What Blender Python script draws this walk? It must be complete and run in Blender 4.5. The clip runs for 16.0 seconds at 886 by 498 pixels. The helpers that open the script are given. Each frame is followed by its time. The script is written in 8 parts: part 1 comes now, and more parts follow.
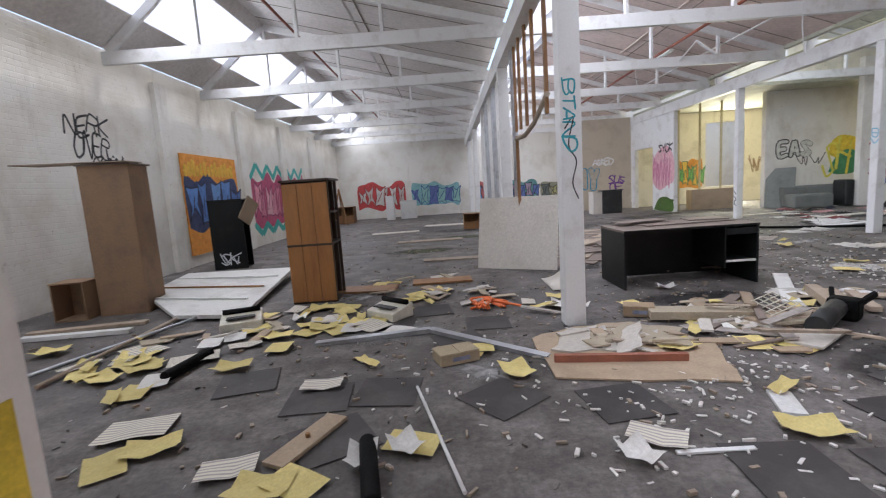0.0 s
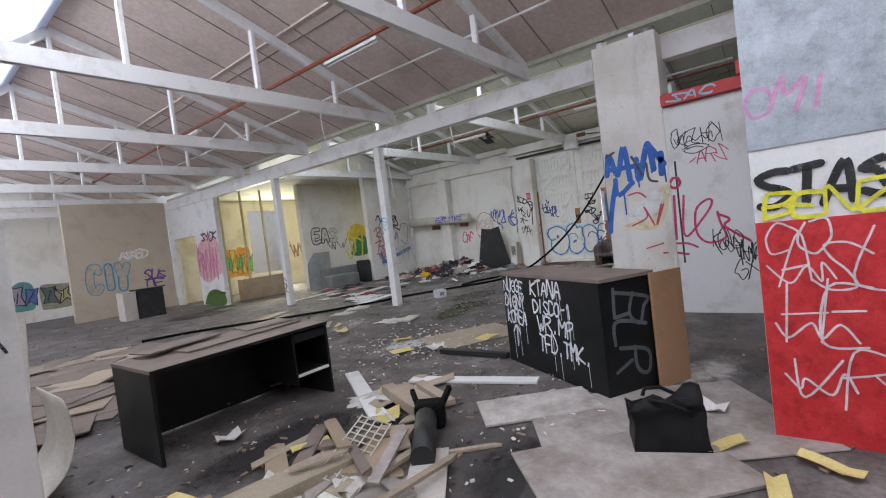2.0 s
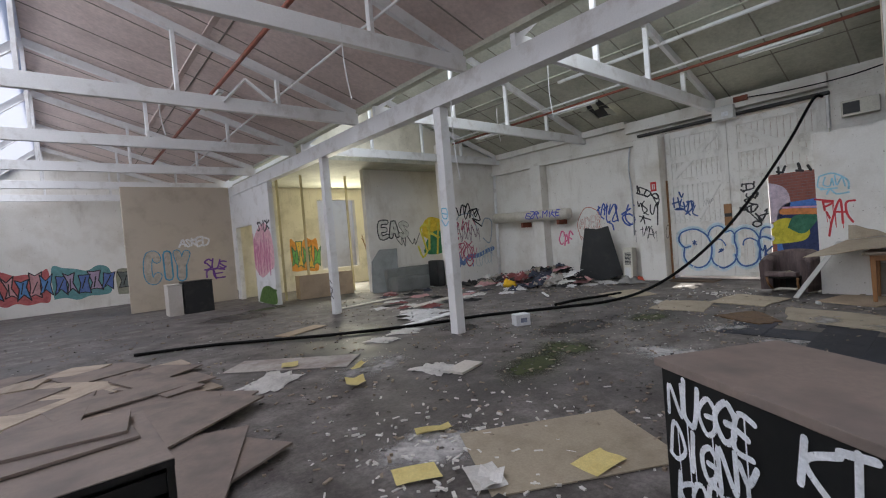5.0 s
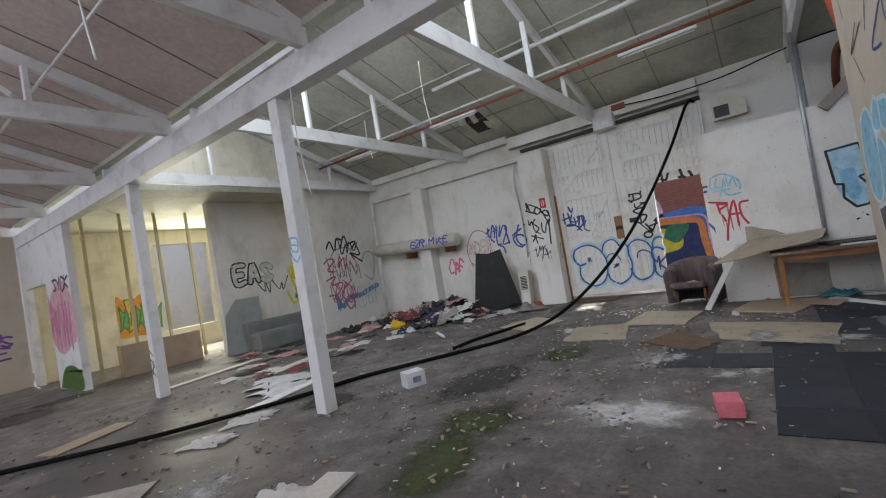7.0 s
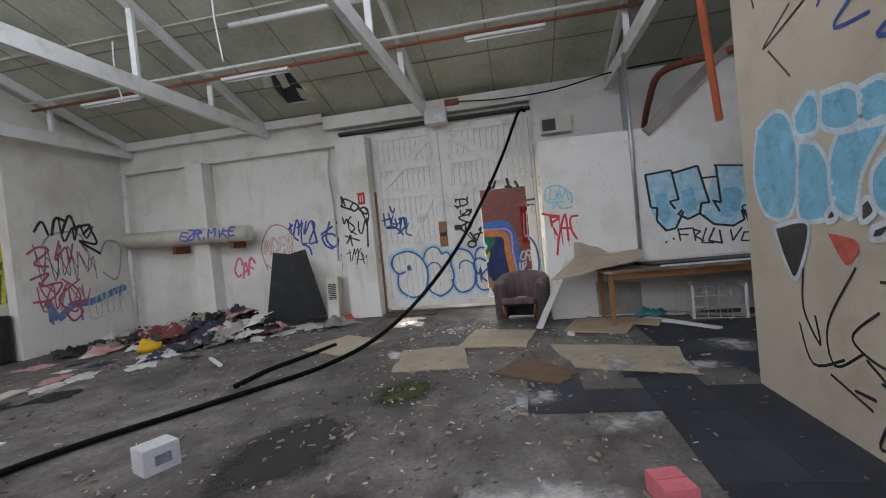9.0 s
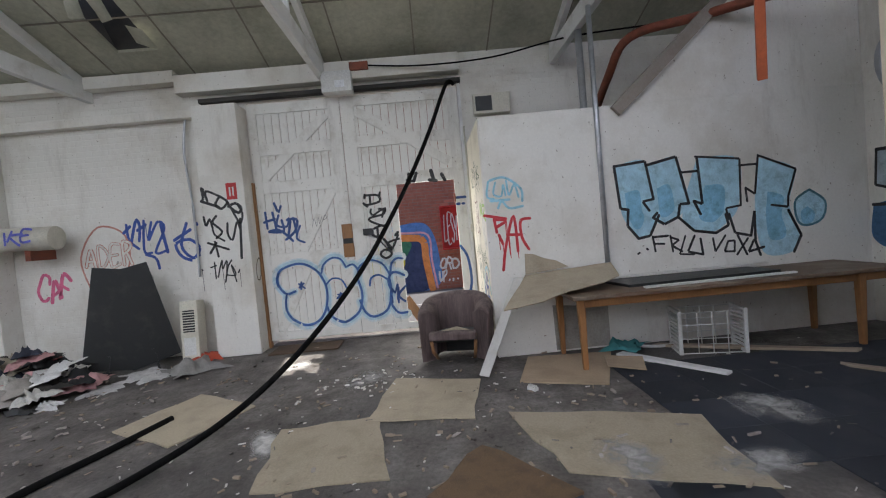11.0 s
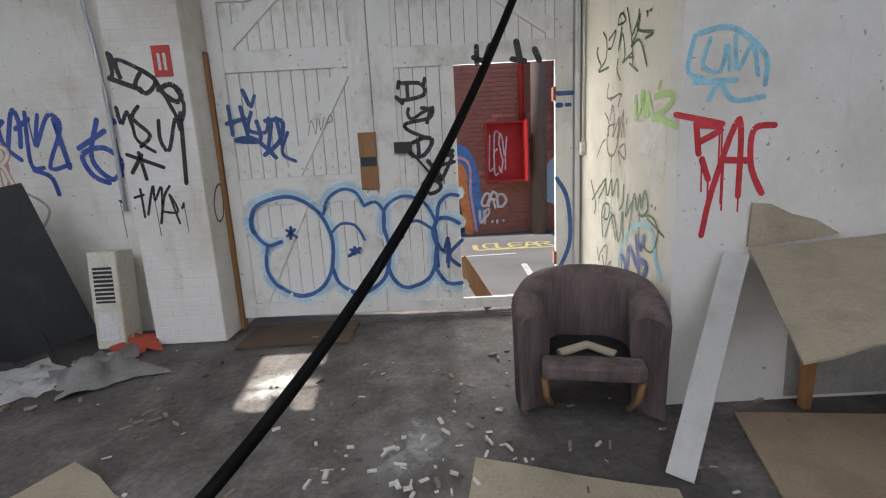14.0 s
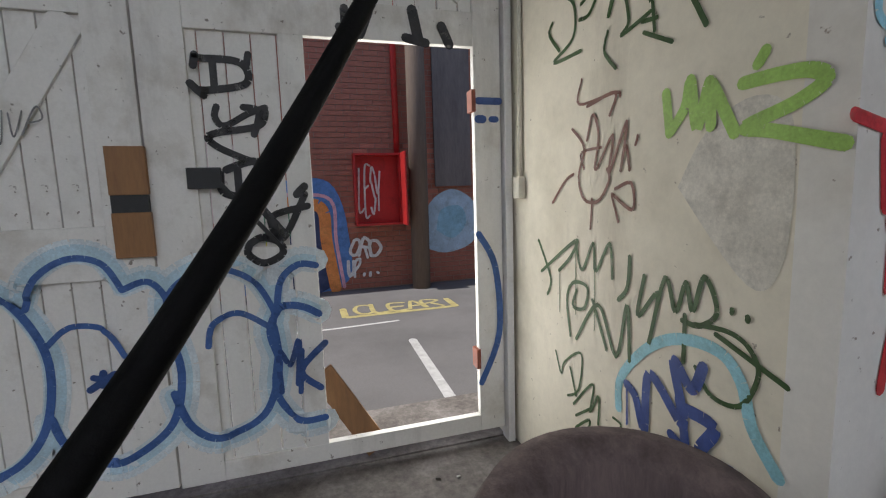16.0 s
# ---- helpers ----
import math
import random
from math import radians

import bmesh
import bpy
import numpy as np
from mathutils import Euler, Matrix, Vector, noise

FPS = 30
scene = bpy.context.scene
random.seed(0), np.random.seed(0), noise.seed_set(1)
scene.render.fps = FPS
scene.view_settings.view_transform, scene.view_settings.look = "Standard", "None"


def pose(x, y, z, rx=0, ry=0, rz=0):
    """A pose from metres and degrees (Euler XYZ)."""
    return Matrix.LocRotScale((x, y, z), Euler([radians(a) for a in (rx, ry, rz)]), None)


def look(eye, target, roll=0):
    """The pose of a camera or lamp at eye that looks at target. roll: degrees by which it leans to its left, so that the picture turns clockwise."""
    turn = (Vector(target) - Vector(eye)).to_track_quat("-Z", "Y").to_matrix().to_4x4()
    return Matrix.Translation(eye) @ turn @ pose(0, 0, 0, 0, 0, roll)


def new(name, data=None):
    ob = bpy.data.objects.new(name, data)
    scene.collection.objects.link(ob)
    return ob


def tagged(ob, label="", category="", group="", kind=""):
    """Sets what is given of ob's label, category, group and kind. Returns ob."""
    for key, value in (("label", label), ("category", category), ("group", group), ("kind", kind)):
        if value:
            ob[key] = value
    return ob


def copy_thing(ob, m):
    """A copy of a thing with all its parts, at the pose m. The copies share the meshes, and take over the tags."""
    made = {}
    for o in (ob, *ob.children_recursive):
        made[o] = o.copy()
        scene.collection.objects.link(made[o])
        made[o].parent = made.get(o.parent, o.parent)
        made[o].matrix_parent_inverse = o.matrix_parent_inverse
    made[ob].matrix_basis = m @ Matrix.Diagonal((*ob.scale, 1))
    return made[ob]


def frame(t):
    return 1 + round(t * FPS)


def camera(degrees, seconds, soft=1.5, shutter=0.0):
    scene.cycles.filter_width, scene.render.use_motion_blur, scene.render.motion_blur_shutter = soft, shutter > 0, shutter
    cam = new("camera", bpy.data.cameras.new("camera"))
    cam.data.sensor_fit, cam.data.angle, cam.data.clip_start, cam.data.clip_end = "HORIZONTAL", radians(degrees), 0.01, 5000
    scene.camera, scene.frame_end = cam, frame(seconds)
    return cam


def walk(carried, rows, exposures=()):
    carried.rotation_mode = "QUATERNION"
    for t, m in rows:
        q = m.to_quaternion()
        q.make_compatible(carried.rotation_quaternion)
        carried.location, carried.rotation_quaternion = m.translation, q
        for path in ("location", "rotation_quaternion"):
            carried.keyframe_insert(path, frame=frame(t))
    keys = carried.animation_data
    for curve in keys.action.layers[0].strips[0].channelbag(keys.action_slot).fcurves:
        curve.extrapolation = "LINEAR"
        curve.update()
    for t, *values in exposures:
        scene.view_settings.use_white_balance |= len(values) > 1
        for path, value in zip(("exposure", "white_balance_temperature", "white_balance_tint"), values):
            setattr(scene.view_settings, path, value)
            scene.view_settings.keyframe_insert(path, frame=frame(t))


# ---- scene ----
cam = camera(88.8, 16.0, soft=1.1, shutter=0.08)
METRES, EYE, TILT, LEAN, TURN = 16.0, 1.5, 0.0, 0.0, 0.1
PATH = [
    (0, (0.069, 0.008, 1.427), (0.032, 1.99, 1.161), -3.8),
    (0.5, (0.06, 0.524, 1.427), (0.597, 2.439, 1.22), -0.1),
    (1, (0.313, 0.832, 1.463), (1.17, 2.63, 1.278), -1.4),
    (1.5, (0.512, 1.212, 1.484), (1.65, 2.849, 1.325), -4.0),
    (2, (0.958, 1.667, 1.527), (2.534, 2.896, 1.456), -7.0),
    (2.5, (1.35, 1.879, 1.547), (2.853, 3.193, 1.435), -4.3),
    (3, (1.919, 2.295, 1.513), (3.401, 3.636, 1.428), -2.4),
    (3.5, (2.422, 2.491, 1.554), (3.785, 3.949, 1.425), -2.7),
    (3.7, (2.551, 2.596, 1.561), (3.823, 4.131, 1.403), -3.5),
    (5.8, (4.297, 4.033, 1.486), (5.681, 5.475, 1.564), -6.8),
    (6, (4.461, 4.141, 1.462), (5.968, 5.452, 1.558), -7.7),
    (6.5, (4.929, 4.353, 1.475), (6.455, 5.646, 1.528), -7.7),
    (7, (5.103, 4.655, 1.491), (6.731, 5.816, 1.537), -9.6),
    (7.5, (5.461, 5.017, 1.493), (7.34, 5.664, 1.715), -7.0),
    (8, (5.878, 5.144, 1.504), (7.793, 5.719, 1.522), -4.8),
    (8.5, (6.132, 5.343, 1.501), (8.054, 5.892, 1.438), -4.8),
    (9, (6.544, 5.711, 1.469), (8.512, 6.062, 1.42), -5.6),
    (9.2, (6.746, 5.767, 1.467), (8.728, 6.03, 1.427), -5.0),
    (11.3, (8.94, 6.086, 1.577), (10.929, 5.895, 1.485), -5.3),
    (11.5, (9.161, 6.127, 1.585), (11.12, 5.73, 1.536), -4.3),
    (12, (9.605, 6.089, 1.612), (11.526, 5.533, 1.585), -4.3),
    (12.5, (9.968, 6.24, 1.592), (11.953, 6.088, 1.403), -4.4),
    (13, (10.462, 6.506, 1.562), (12.45, 6.393, 1.37), -4.3),
    (13.5, (10.933, 6.55, 1.561), (12.912, 6.574, 1.271), -4.1),
    (14, (11.405, 6.635, 1.513), (13.368, 6.644, 1.131), -3.0),
    (14.5, (11.932, 6.569, 1.53), (13.873, 6.2, 1.221), -2.4),
    (15, (12.307, 6.473, 1.591), (14.269, 6.111, 1.451), -0.7),
    (15.5, (12.907, 6.613, 1.588), (14.852, 6.163, 1.459), 0.2),
    (16, (13.192, 6.535, 1.548), (15.09, 5.955, 1.299), -1.8),
]
walk(cam, [(t, look(eye, target, roll)) for t, eye, target, roll in PATH], [(0, 1.0), (1.5, 0.8), (3.5, 0.7), (5.8, 0.34), (6.1, 0.37), (6.5, 0.6), (8.5, 0.56), (11.5, 0.72), (13.5, 0.67), (14.5, 0.43), (15.5, 0.2), (16, 0.1)])

# ---- light ----
world = bpy.data.worlds.new("world")
scene.world = world
world.use_nodes = True
wn = world.node_tree.nodes
sky = wn.new("ShaderNodeTexSky")
sky.sky_type, sky.sun_disc = 'NISHITA', False
sky.sun_elevation, sky.sun_rotation = radians(66), radians(6)
wn["Background"].inputs["Strength"].default_value = 0.15
world.node_tree.links.new(sky.outputs[0], wn["Background"].inputs[0])
sun = new("sun", bpy.data.lights.new("sun", 'SUN'))
sun.data.energy, sun.data.angle, sun.data.color = 5.0, radians(0.6), (1.0, 0.95, 0.88)
sun.matrix_world = look((0.2, 1.9, 4.4), (0, 0, 0))


def sky_lamp(name, x, y, z, w, h, rot, power, color=(0.9, 0.95, 1.0)):
    """Daylight entering through an opening."""
    la = bpy.data.lights.new(name, 'AREA')
    la.shape, la.size, la.size_y, la.energy, la.color = 'RECTANGLE', w, h, power, color
    ob = new(name, la)
    ob.matrix_world = pose(x, y, z, *rot)
    return ob


for nm, x, z, wid, y0, y1, w in (("skylight_lamp_1", -4.85, 4.9, 1.0, -4.0, 25.0, 290), ("skylight_lamp_2", 2.2, 4.9, 2.2, -4.0, 25.0, 285), ("skylight_lamp_3", 9.4, 4.9, 2.2, 4.6, 14.8, 75)):
    sky_lamp(nm, x + 0.1, (y0 + y1) / 2, z, wid, y1 - y0, (0, -39, 0), w, (0.88, 0.965, 1.0) if x > 8 else (0.87, 0.9, 1.0))
sky_lamp("wicket_lamp", 15.74, 6.03, 1.25, 2.1, 0.86, (0, 90, 0), 16, (1.0, 0.97, 0.92))
sky_lamp("annex_window_lamp", 12.45, 20.5, 2.1, 1.7, 2.8, (-90, 0, 0), 170, (1.0, 0.95, 0.75))

# ---- materials ----
def nodes_of(name):
    m = bpy.data.materials.new(name)
    m.use_nodes = True
    t = m.node_tree
    return m, t, t.nodes["Principled BSDF"]


def link(t, a, b):
    t.links.new(a, b)


def noise_node(t, scale, detail=6, rough=0.6, coord=None, stretch=None):
    n = t.nodes.new("ShaderNodeTexNoise")
    n.inputs["Scale"].default_value, n.inputs["Detail"].default_value, n.inputs["Roughness"].default_value = scale, detail, rough
    c = t.nodes.new("ShaderNodeTexCoord")
    if stretch:
        mp = t.nodes.new("ShaderNodeMapping")
        mp.inputs["Scale"].default_value = stretch
        link(t, c.outputs[coord or "Object"], mp.inputs[0])
        link(t, mp.outputs[0], n.inputs["Vector"])
    else:
        link(t, c.outputs[coord or "Object"], n.inputs["Vector"])
    return n


def ramp(t, fac, stops):
    r = t.nodes.new("ShaderNodeValToRGB")
    el = r.color_ramp.elements
    while len(el) < len(stops):
        el.new(0.5)
    for e, (p, c) in zip(el, stops):
        e.position, e.color = p, (*c, 1)
    link(t, fac, r.inputs[0])
    return r


def mixed(t, fac, a, b, mode='MIX'):
    m = t.nodes.new("ShaderNodeMix")
    m.data_type, m.blend_type = 'RGBA', mode
    if isinstance(fac, float):
        m.inputs[0].default_value = fac
    else:
        link(t, fac, m.inputs[0])
    for s, v in ((6, a), (7, b)):
        if isinstance(v, tuple):
            m.inputs[s].default_value = (*v, 1)
        else:
            link(t, v, m.inputs[s])
    return m.outputs[2]


def bump(t, height, p, strength=0.3, dist=0.01):
    b = t.nodes.new("ShaderNodeBump")
    b.inputs["Strength"].default_value, b.inputs["Distance"].default_value = strength, dist
    link(t, height, b.inputs["Height"])
    link(t, b.outputs[0], p.inputs["Normal"])


def worn(name, base, dirt, rough=0.7, scale=1.5, amount=0.5, fine=40.0, relief=0.25, metal=0.0, stretch=None, each=0.0, grain=0.2, specks=None):
    """Paint, board, wood or cloth: broad stains of one colour over another, fine grain and relief."""
    m, t, p = nodes_of(name)
    big = noise_node(t, scale, 8, 0.65, stretch=stretch)
    small = noise_node(t, fine, 4, 0.7, stretch=stretch)
    f = ramp(t, big.outputs[0], [(0.62 - 0.32 * amount, (0, 0, 0)), (0.78, (1, 1, 1))])
    c = mixed(t, f.outputs[0], base, dirt)
    g = ramp(t, small.outputs[0], [(0.3, (1 - grain,) * 3), (0.7, (1 + grain / 3,) * 3)])
    c = mixed(t, 1.0, c, g.outputs[0], 'MULTIPLY')
    if specks:
        dots, runs = noise_node(t, 26, 3, 0.55), noise_node(t, 2.4, 7, 0.7, stretch=(1, 1, 0.22))
        c = mixed(t, ramp(t, dots.outputs[0], [(0.69, (0, 0, 0)), (0.73, (0.85, 0.85, 0.85))]).outputs[0], c, specks)
        c = mixed(t, ramp(t, runs.outputs[0], [(0.56, (0, 0, 0)), (0.78, (0.45, 0.45, 0.45))]).outputs[0], c, specks)
    if each:
        oi = t.nodes.new("ShaderNodeObjectInfo")
        hv = t.nodes.new("ShaderNodeHueSaturation")
        mr = t.nodes.new("ShaderNodeMapRange")
        mr.inputs[3].default_value, mr.inputs[4].default_value = 1 - each, 1 + each
        link(t, oi.outputs["Random"], mr.inputs[0])
        link(t, mr.outputs[0], hv.inputs["Value"])
        link(t, c, hv.inputs["Color"])
        c = hv.outputs[0]
    link(t, c, p.inputs["Base Color"])
    rr = t.nodes.new("ShaderNodeMapRange")
    rr.inputs[3].default_value, rr.inputs[4].default_value = max(0.05, rough - 0.15), min(1, rough + 0.15)
    link(t, small.outputs[0], rr.inputs[0])
    link(t, rr.outputs[0], p.inputs["Roughness"])
    p.inputs["Metallic"].default_value = metal
    bump(t, small.outputs[0], p, relief, 0.01)
    return m


def paint(name, color, rough=0.55, thin=0.72):
    """Spray paint: uneven cover, thin in places, with fine speckle."""
    m = worn(name, color, tuple(min(1, c * 1.3 + 0.03) for c in color), rough, 6, 0.5, 90, 0.05)
    t = m.node_tree
    cover = noise_node(t, 9.0, 8, 0.75)
    a = ramp(t, cover.outputs[0], [(0.34, (thin,) * 3), (0.52, (min(1.0, thin + 0.3),) * 3)])
    link(t, a.outputs[0], t.nodes["Principled BSDF"].inputs["Alpha"])
    return m


def brick_painted(name, base, dirt):
    """Painted brickwork: shallow courses under old paint."""
    m = worn(name, base, dirt, 0.75, 0.9, 0.5, 30, 0.1, grain=0.06, specks=(0.32, 0.27, 0.21))
    t = m.node_tree
    p = t.nodes["Principled BSDF"]
    c = t.nodes.new("ShaderNodeTexCoord")
    sep, com = t.nodes.new("ShaderNodeSeparateXYZ"), t.nodes.new("ShaderNodeCombineXYZ")
    link(t, c.outputs["Object"], sep.inputs[0])
    link(t, sep.outputs[1], com.inputs[0])
    link(t, sep.outputs[2], com.inputs[1])
    br = t.nodes.new("ShaderNodeTexBrick")
    br.inputs["Scale"].default_value, br.inputs["Mortar Size"].default_value, br.inputs["Mortar Smooth"].default_value = 1.0, 0.008, 0.6
    br.inputs["Brick Width"].default_value, br.inputs["Row Height"].default_value = 0.24, 0.086
    br.inputs["Color1"].default_value = br.inputs["Color2"].default_value = (1, 1, 1, 1)
    br.inputs["Mortar"].default_value = (0, 0, 0, 1)
    link(t, com.outputs[0], br.inputs["Vector"])
    bump(t, br.outputs["Color"], p, 0.35, 0.006)
    return m

white_wall = worn("white_painted_masonry", (0.80, 0.78, 0.73), (0.58, 0.53, 0.45), 0.75, 0.9, 0.5, 30, 0.08, grain=0.06, specks=(0.3, 0.25, 0.2))
white_brick = brick_painted("white_painted_brick", (0.80, 0.78, 0.73), (0.57, 0.52, 0.44))
white_timber = worn("white_painted_timber", (0.78, 0.78, 0.77), (0.5, 0.47, 0.43), 0.5, 2.5, 0.3, 50, 0.08, grain=0.07)
door_paint = worn("old_white_door_paint", (0.80, 0.785, 0.74), (0.5, 0.46, 0.39), 0.6, 3, 0.35, 60, 0.08, grain=0.06, specks=(0.2, 0.17, 0.14))
cream_wall = worn("cream_plaster", (0.78, 0.73, 0.60), (0.5, 0.46, 0.35), 0.7, 1.2, 0.4, 30, 0.1, grain=0.06, specks=(0.28, 0.24, 0.18))
lining = worn("roof_lining_sheet", (0.72, 0.69, 0.67), (0.54, 0.50, 0.47), 0.75, 0.8, 0.5, 14, 0.2)
lining_grey = worn("grey_roof_lining", (0.53, 0.53, 0.435), (0.3, 0.3, 0.235), 0.75, 0.8, 0.5, 14, 0.2)
lining_pink = worn("pink_roof_lining", (0.72, 0.60, 0.55), (0.5, 0.40, 0.365), 0.75, 0.8, 0.5, 14, 0.2)
tan_board = worn("bare_plasterboard", (0.56, 0.49, 0.39), (0.42, 0.36, 0.28), 0.8, 1.5, 0.4, 40, 0.06, grain=0.07)
joint_strip = worn("stained_joint_strip", (0.3, 0.27, 0.23), (0.17, 0.15, 0.12), 0.85, 2.5, 0.6, 40, 0.2)
raw_rafter = worn("grey_rafter", (0.32, 0.28, 0.24), (0.2, 0.17, 0.14), 0.8, 3, 0.5, 50, 0.3)
# near-black that paints the shade inside gaps, slots and the roof hole
dark_gap = worn("dark_roof_space", (0.05, 0.05, 0.05), (0.09, 0.08, 0.07), 0.9, 2, 0.5)


def concrete_floor():
    m, t, p = nodes_of("dirty_concrete")
    a = noise_node(t, 0.35, 9, 0.62)
    b = noise_node(t, 2.2, 9, 0.7)
    c = noise_node(t, 26, 5, 0.75)
    base = ramp(t, b.outputs[0], [(0.32, (0.066, 0.058, 0.053)), (0.5, (0.142, 0.127, 0.117)), (0.68, (0.25, 0.23, 0.217))])
    damp = ramp(t, a.outputs[0], [(0.36, (1, 1, 1)), (0.5, (0, 0, 0))])
    col = mixed(t, damp.outputs[0], base.outputs[0], (0.07, 0.064, 0.062))
    dust = ramp(t, a.outputs[0], [(0.6, (0, 0, 0)), (0.72, (0.7, 0.7, 0.7))])
    col = mixed(t, dust.outputs[0], col, (0.27, 0.255, 0.245))
    grit = ramp(t, c.outputs[0], [(0.3, (0.6, 0.6, 0.6)), (0.7, (1.25, 1.25, 1.25))])
    col = mixed(t, 1.0, col, grit.outputs[0], 'MULTIPLY')
    link(t, col, p.inputs["Base Color"])
    r = ramp(t, a.outputs[0], [(0.36, (0.5, 0.5, 0.5)), (0.52, (0.8, 0.8, 0.8))])
    link(t, r.outputs[0], p.inputs["Roughness"])
    bump(t, c.outputs[0], p, 0.35, 0.012)
    return m


concrete = concrete_floor()


def glass_mat(name, color, rough=0.25):
    m, t, p = nodes_of(name)
    p.inputs["Base Color"].default_value = (*color, 1)
    tr = t.nodes.new("ShaderNodeBsdfTranslucent")
    tr.inputs[0].default_value = (*color, 1)
    link(t, tr.outputs[0], t.nodes["Material Output"].inputs["Surface"])
    return m


roof_glass = glass_mat("dusty_roof_glazing", (0.66, 0.67, 0.72), 0.3)


# ---- mesh helpers ----
def box(bm, x0, x1, y0, y1, z0, z1, m=None):
    vs = [bm.verts.new((x, y, z)) for z in (z0, z1) for y in (y0, y1) for x in (x0, x1)]
    for a, b, c, d in ((0, 2, 3, 1), (4, 5, 7, 6), (0, 1, 5, 4), (2, 6, 7, 3), (0, 4, 6, 2), (1, 3, 7, 5)):
        bm.faces.new((vs[a], vs[b], vs[c], vs[d]))
    if m is not None:
        bmesh.ops.transform(bm, matrix=m, verts=vs)
    return vs


def bar(bm, a, b, w, h, up=(0, 0, 1)):
    """A straight square-edged member from a to b, w wide and h deep."""
    a, b = Vector(a), Vector(b)
    d = b - a
    z = Vector(up)
    if abs(d.normalized().dot(z)) > 0.98:
        z = Vector((0, 1, 0))
    side = d.cross(z).normalized()
    z = side.cross(d).normalized()
    m = Matrix((side, d.normalized(), z)).transposed().to_4x4()
    m.translation = a
    return box(bm, -w / 2, w / 2, 0, d.length, -h / 2, h / 2, m)


def tube(bm, pts, r, seg=10):
    """A round bar or hose along a line of places."""
    pts = [Vector(p) for p in pts]
    rings = []
    for i, p in enumerate(pts):
        d = (pts[min(i + 1, len(pts) - 1)] - pts[max(i - 1, 0)]).normalized()
        u = d.cross(Vector((0, 0, 1)))
        u = u.normalized() if u.length > 0.05 else Vector((1, 0, 0))
        v = d.cross(u).normalized()
        rings.append([bm.verts.new(p + r * (math.cos(k * math.tau / seg) * u + math.sin(k * math.tau / seg) * v)) for k in range(seg)])
    for q, s in zip(rings, rings[1:]):
        for k in range(seg):
            bm.faces.new((q[k], q[(k + 1) % seg], s[(k + 1) % seg], s[k])).smooth = True
    bm.faces.new(rings[0][::-1])
    bm.faces.new(rings[-1])


def mesh_of(name, bm, material, bevel=0.0):
    if bevel:
        bmesh.ops.bevel(bm, geom=bm.edges[:], offset=bevel, segments=2, affect='EDGES', profile=0.6)
    bmesh.ops.recalc_face_normals(bm, faces=bm.faces[:])
    me = bpy.data.meshes.new(name)
    bm.to_mesh(me)
    bm.free()
    me.materials.append(material)
    return me


def part(name, bm, material, parent=None, label="", bevel=0.0):
    ob = new(name, mesh_of(name, bm, material, bevel))
    ob.parent = parent
    return tagged(ob, label)


def structure(name, boxes, material, label, bevel=0.0):
    bm = bmesh.new()
    for b in boxes:
        box(bm, *b)
    return tagged(part(name, bm, material, None, label, bevel), category=name.split("_")[0], kind="structure")


def thing(name, label, category, group="", m=None):
    ob = tagged(new(name), label, category, group)
    if m is not None:
        ob.matrix_world = m
    return ob


def cuts(lo, hi, z0, z1, holes):
    """Rectangles (a0, a1, z0, z1) of a wall from lo to hi that leave the holes (a0, a1, z0, z1) open."""
    out, at = [], lo
    for a0, a1, h0, h1 in sorted(holes):
        out.append((at, a0, z0, z1))
        if h0 > z0:
            out.append((a0, a1, z0, h0))
        if h1 < z1:
            out.append((a0, a1, h1, z1))
        at = a1
    out.append((at, hi, z0, z1))
    return [o for o in out if o[1] - o[0] > 0.001]


# ---- the building ----
WEST, LINE1, LINE2, EAST, FAR = -5.9, 1.25, 8.4, 15.7, 25.2
CHORD0, CHORD1 = 3.97, 4.2
structure("floor", [(-6.3, 15.95, -4.3, FAR + 0.3, -0.25, 0.0)], concrete, "dirty stained concrete warehouse floor")
structure("wall_west", [(WEST - 0.3, WEST, -4.0, FAR, 0, 4.28)], white_brick, "white painted masonry wall with graffiti")
structure("wall_far", [(WEST - 0.3, 15.95, FAR, FAR + 0.3, 0, 7)], white_wall, "far white wall with colourful graffiti")
structure("wall_back", [(WEST - 0.3, 15.95, -4.3, -4.0, 0, 7)], white_wall, "plain back wall")
structure("wall_entry", [(WEST, -0.80, 0.72, 0.87, 0, 3.97)], white_wall, "white partition with a yellow painted edge")
DOOR = (5.40, 8.64, 0.0, 3.78)
structure("wall_east", [(EAST, EAST + 0.25, a, b, c, d) for a, b, c, d in cuts(-4.0, FAR, 0, 4.7, [DOOR])], white_brick, "white painted brick wall with graffiti")


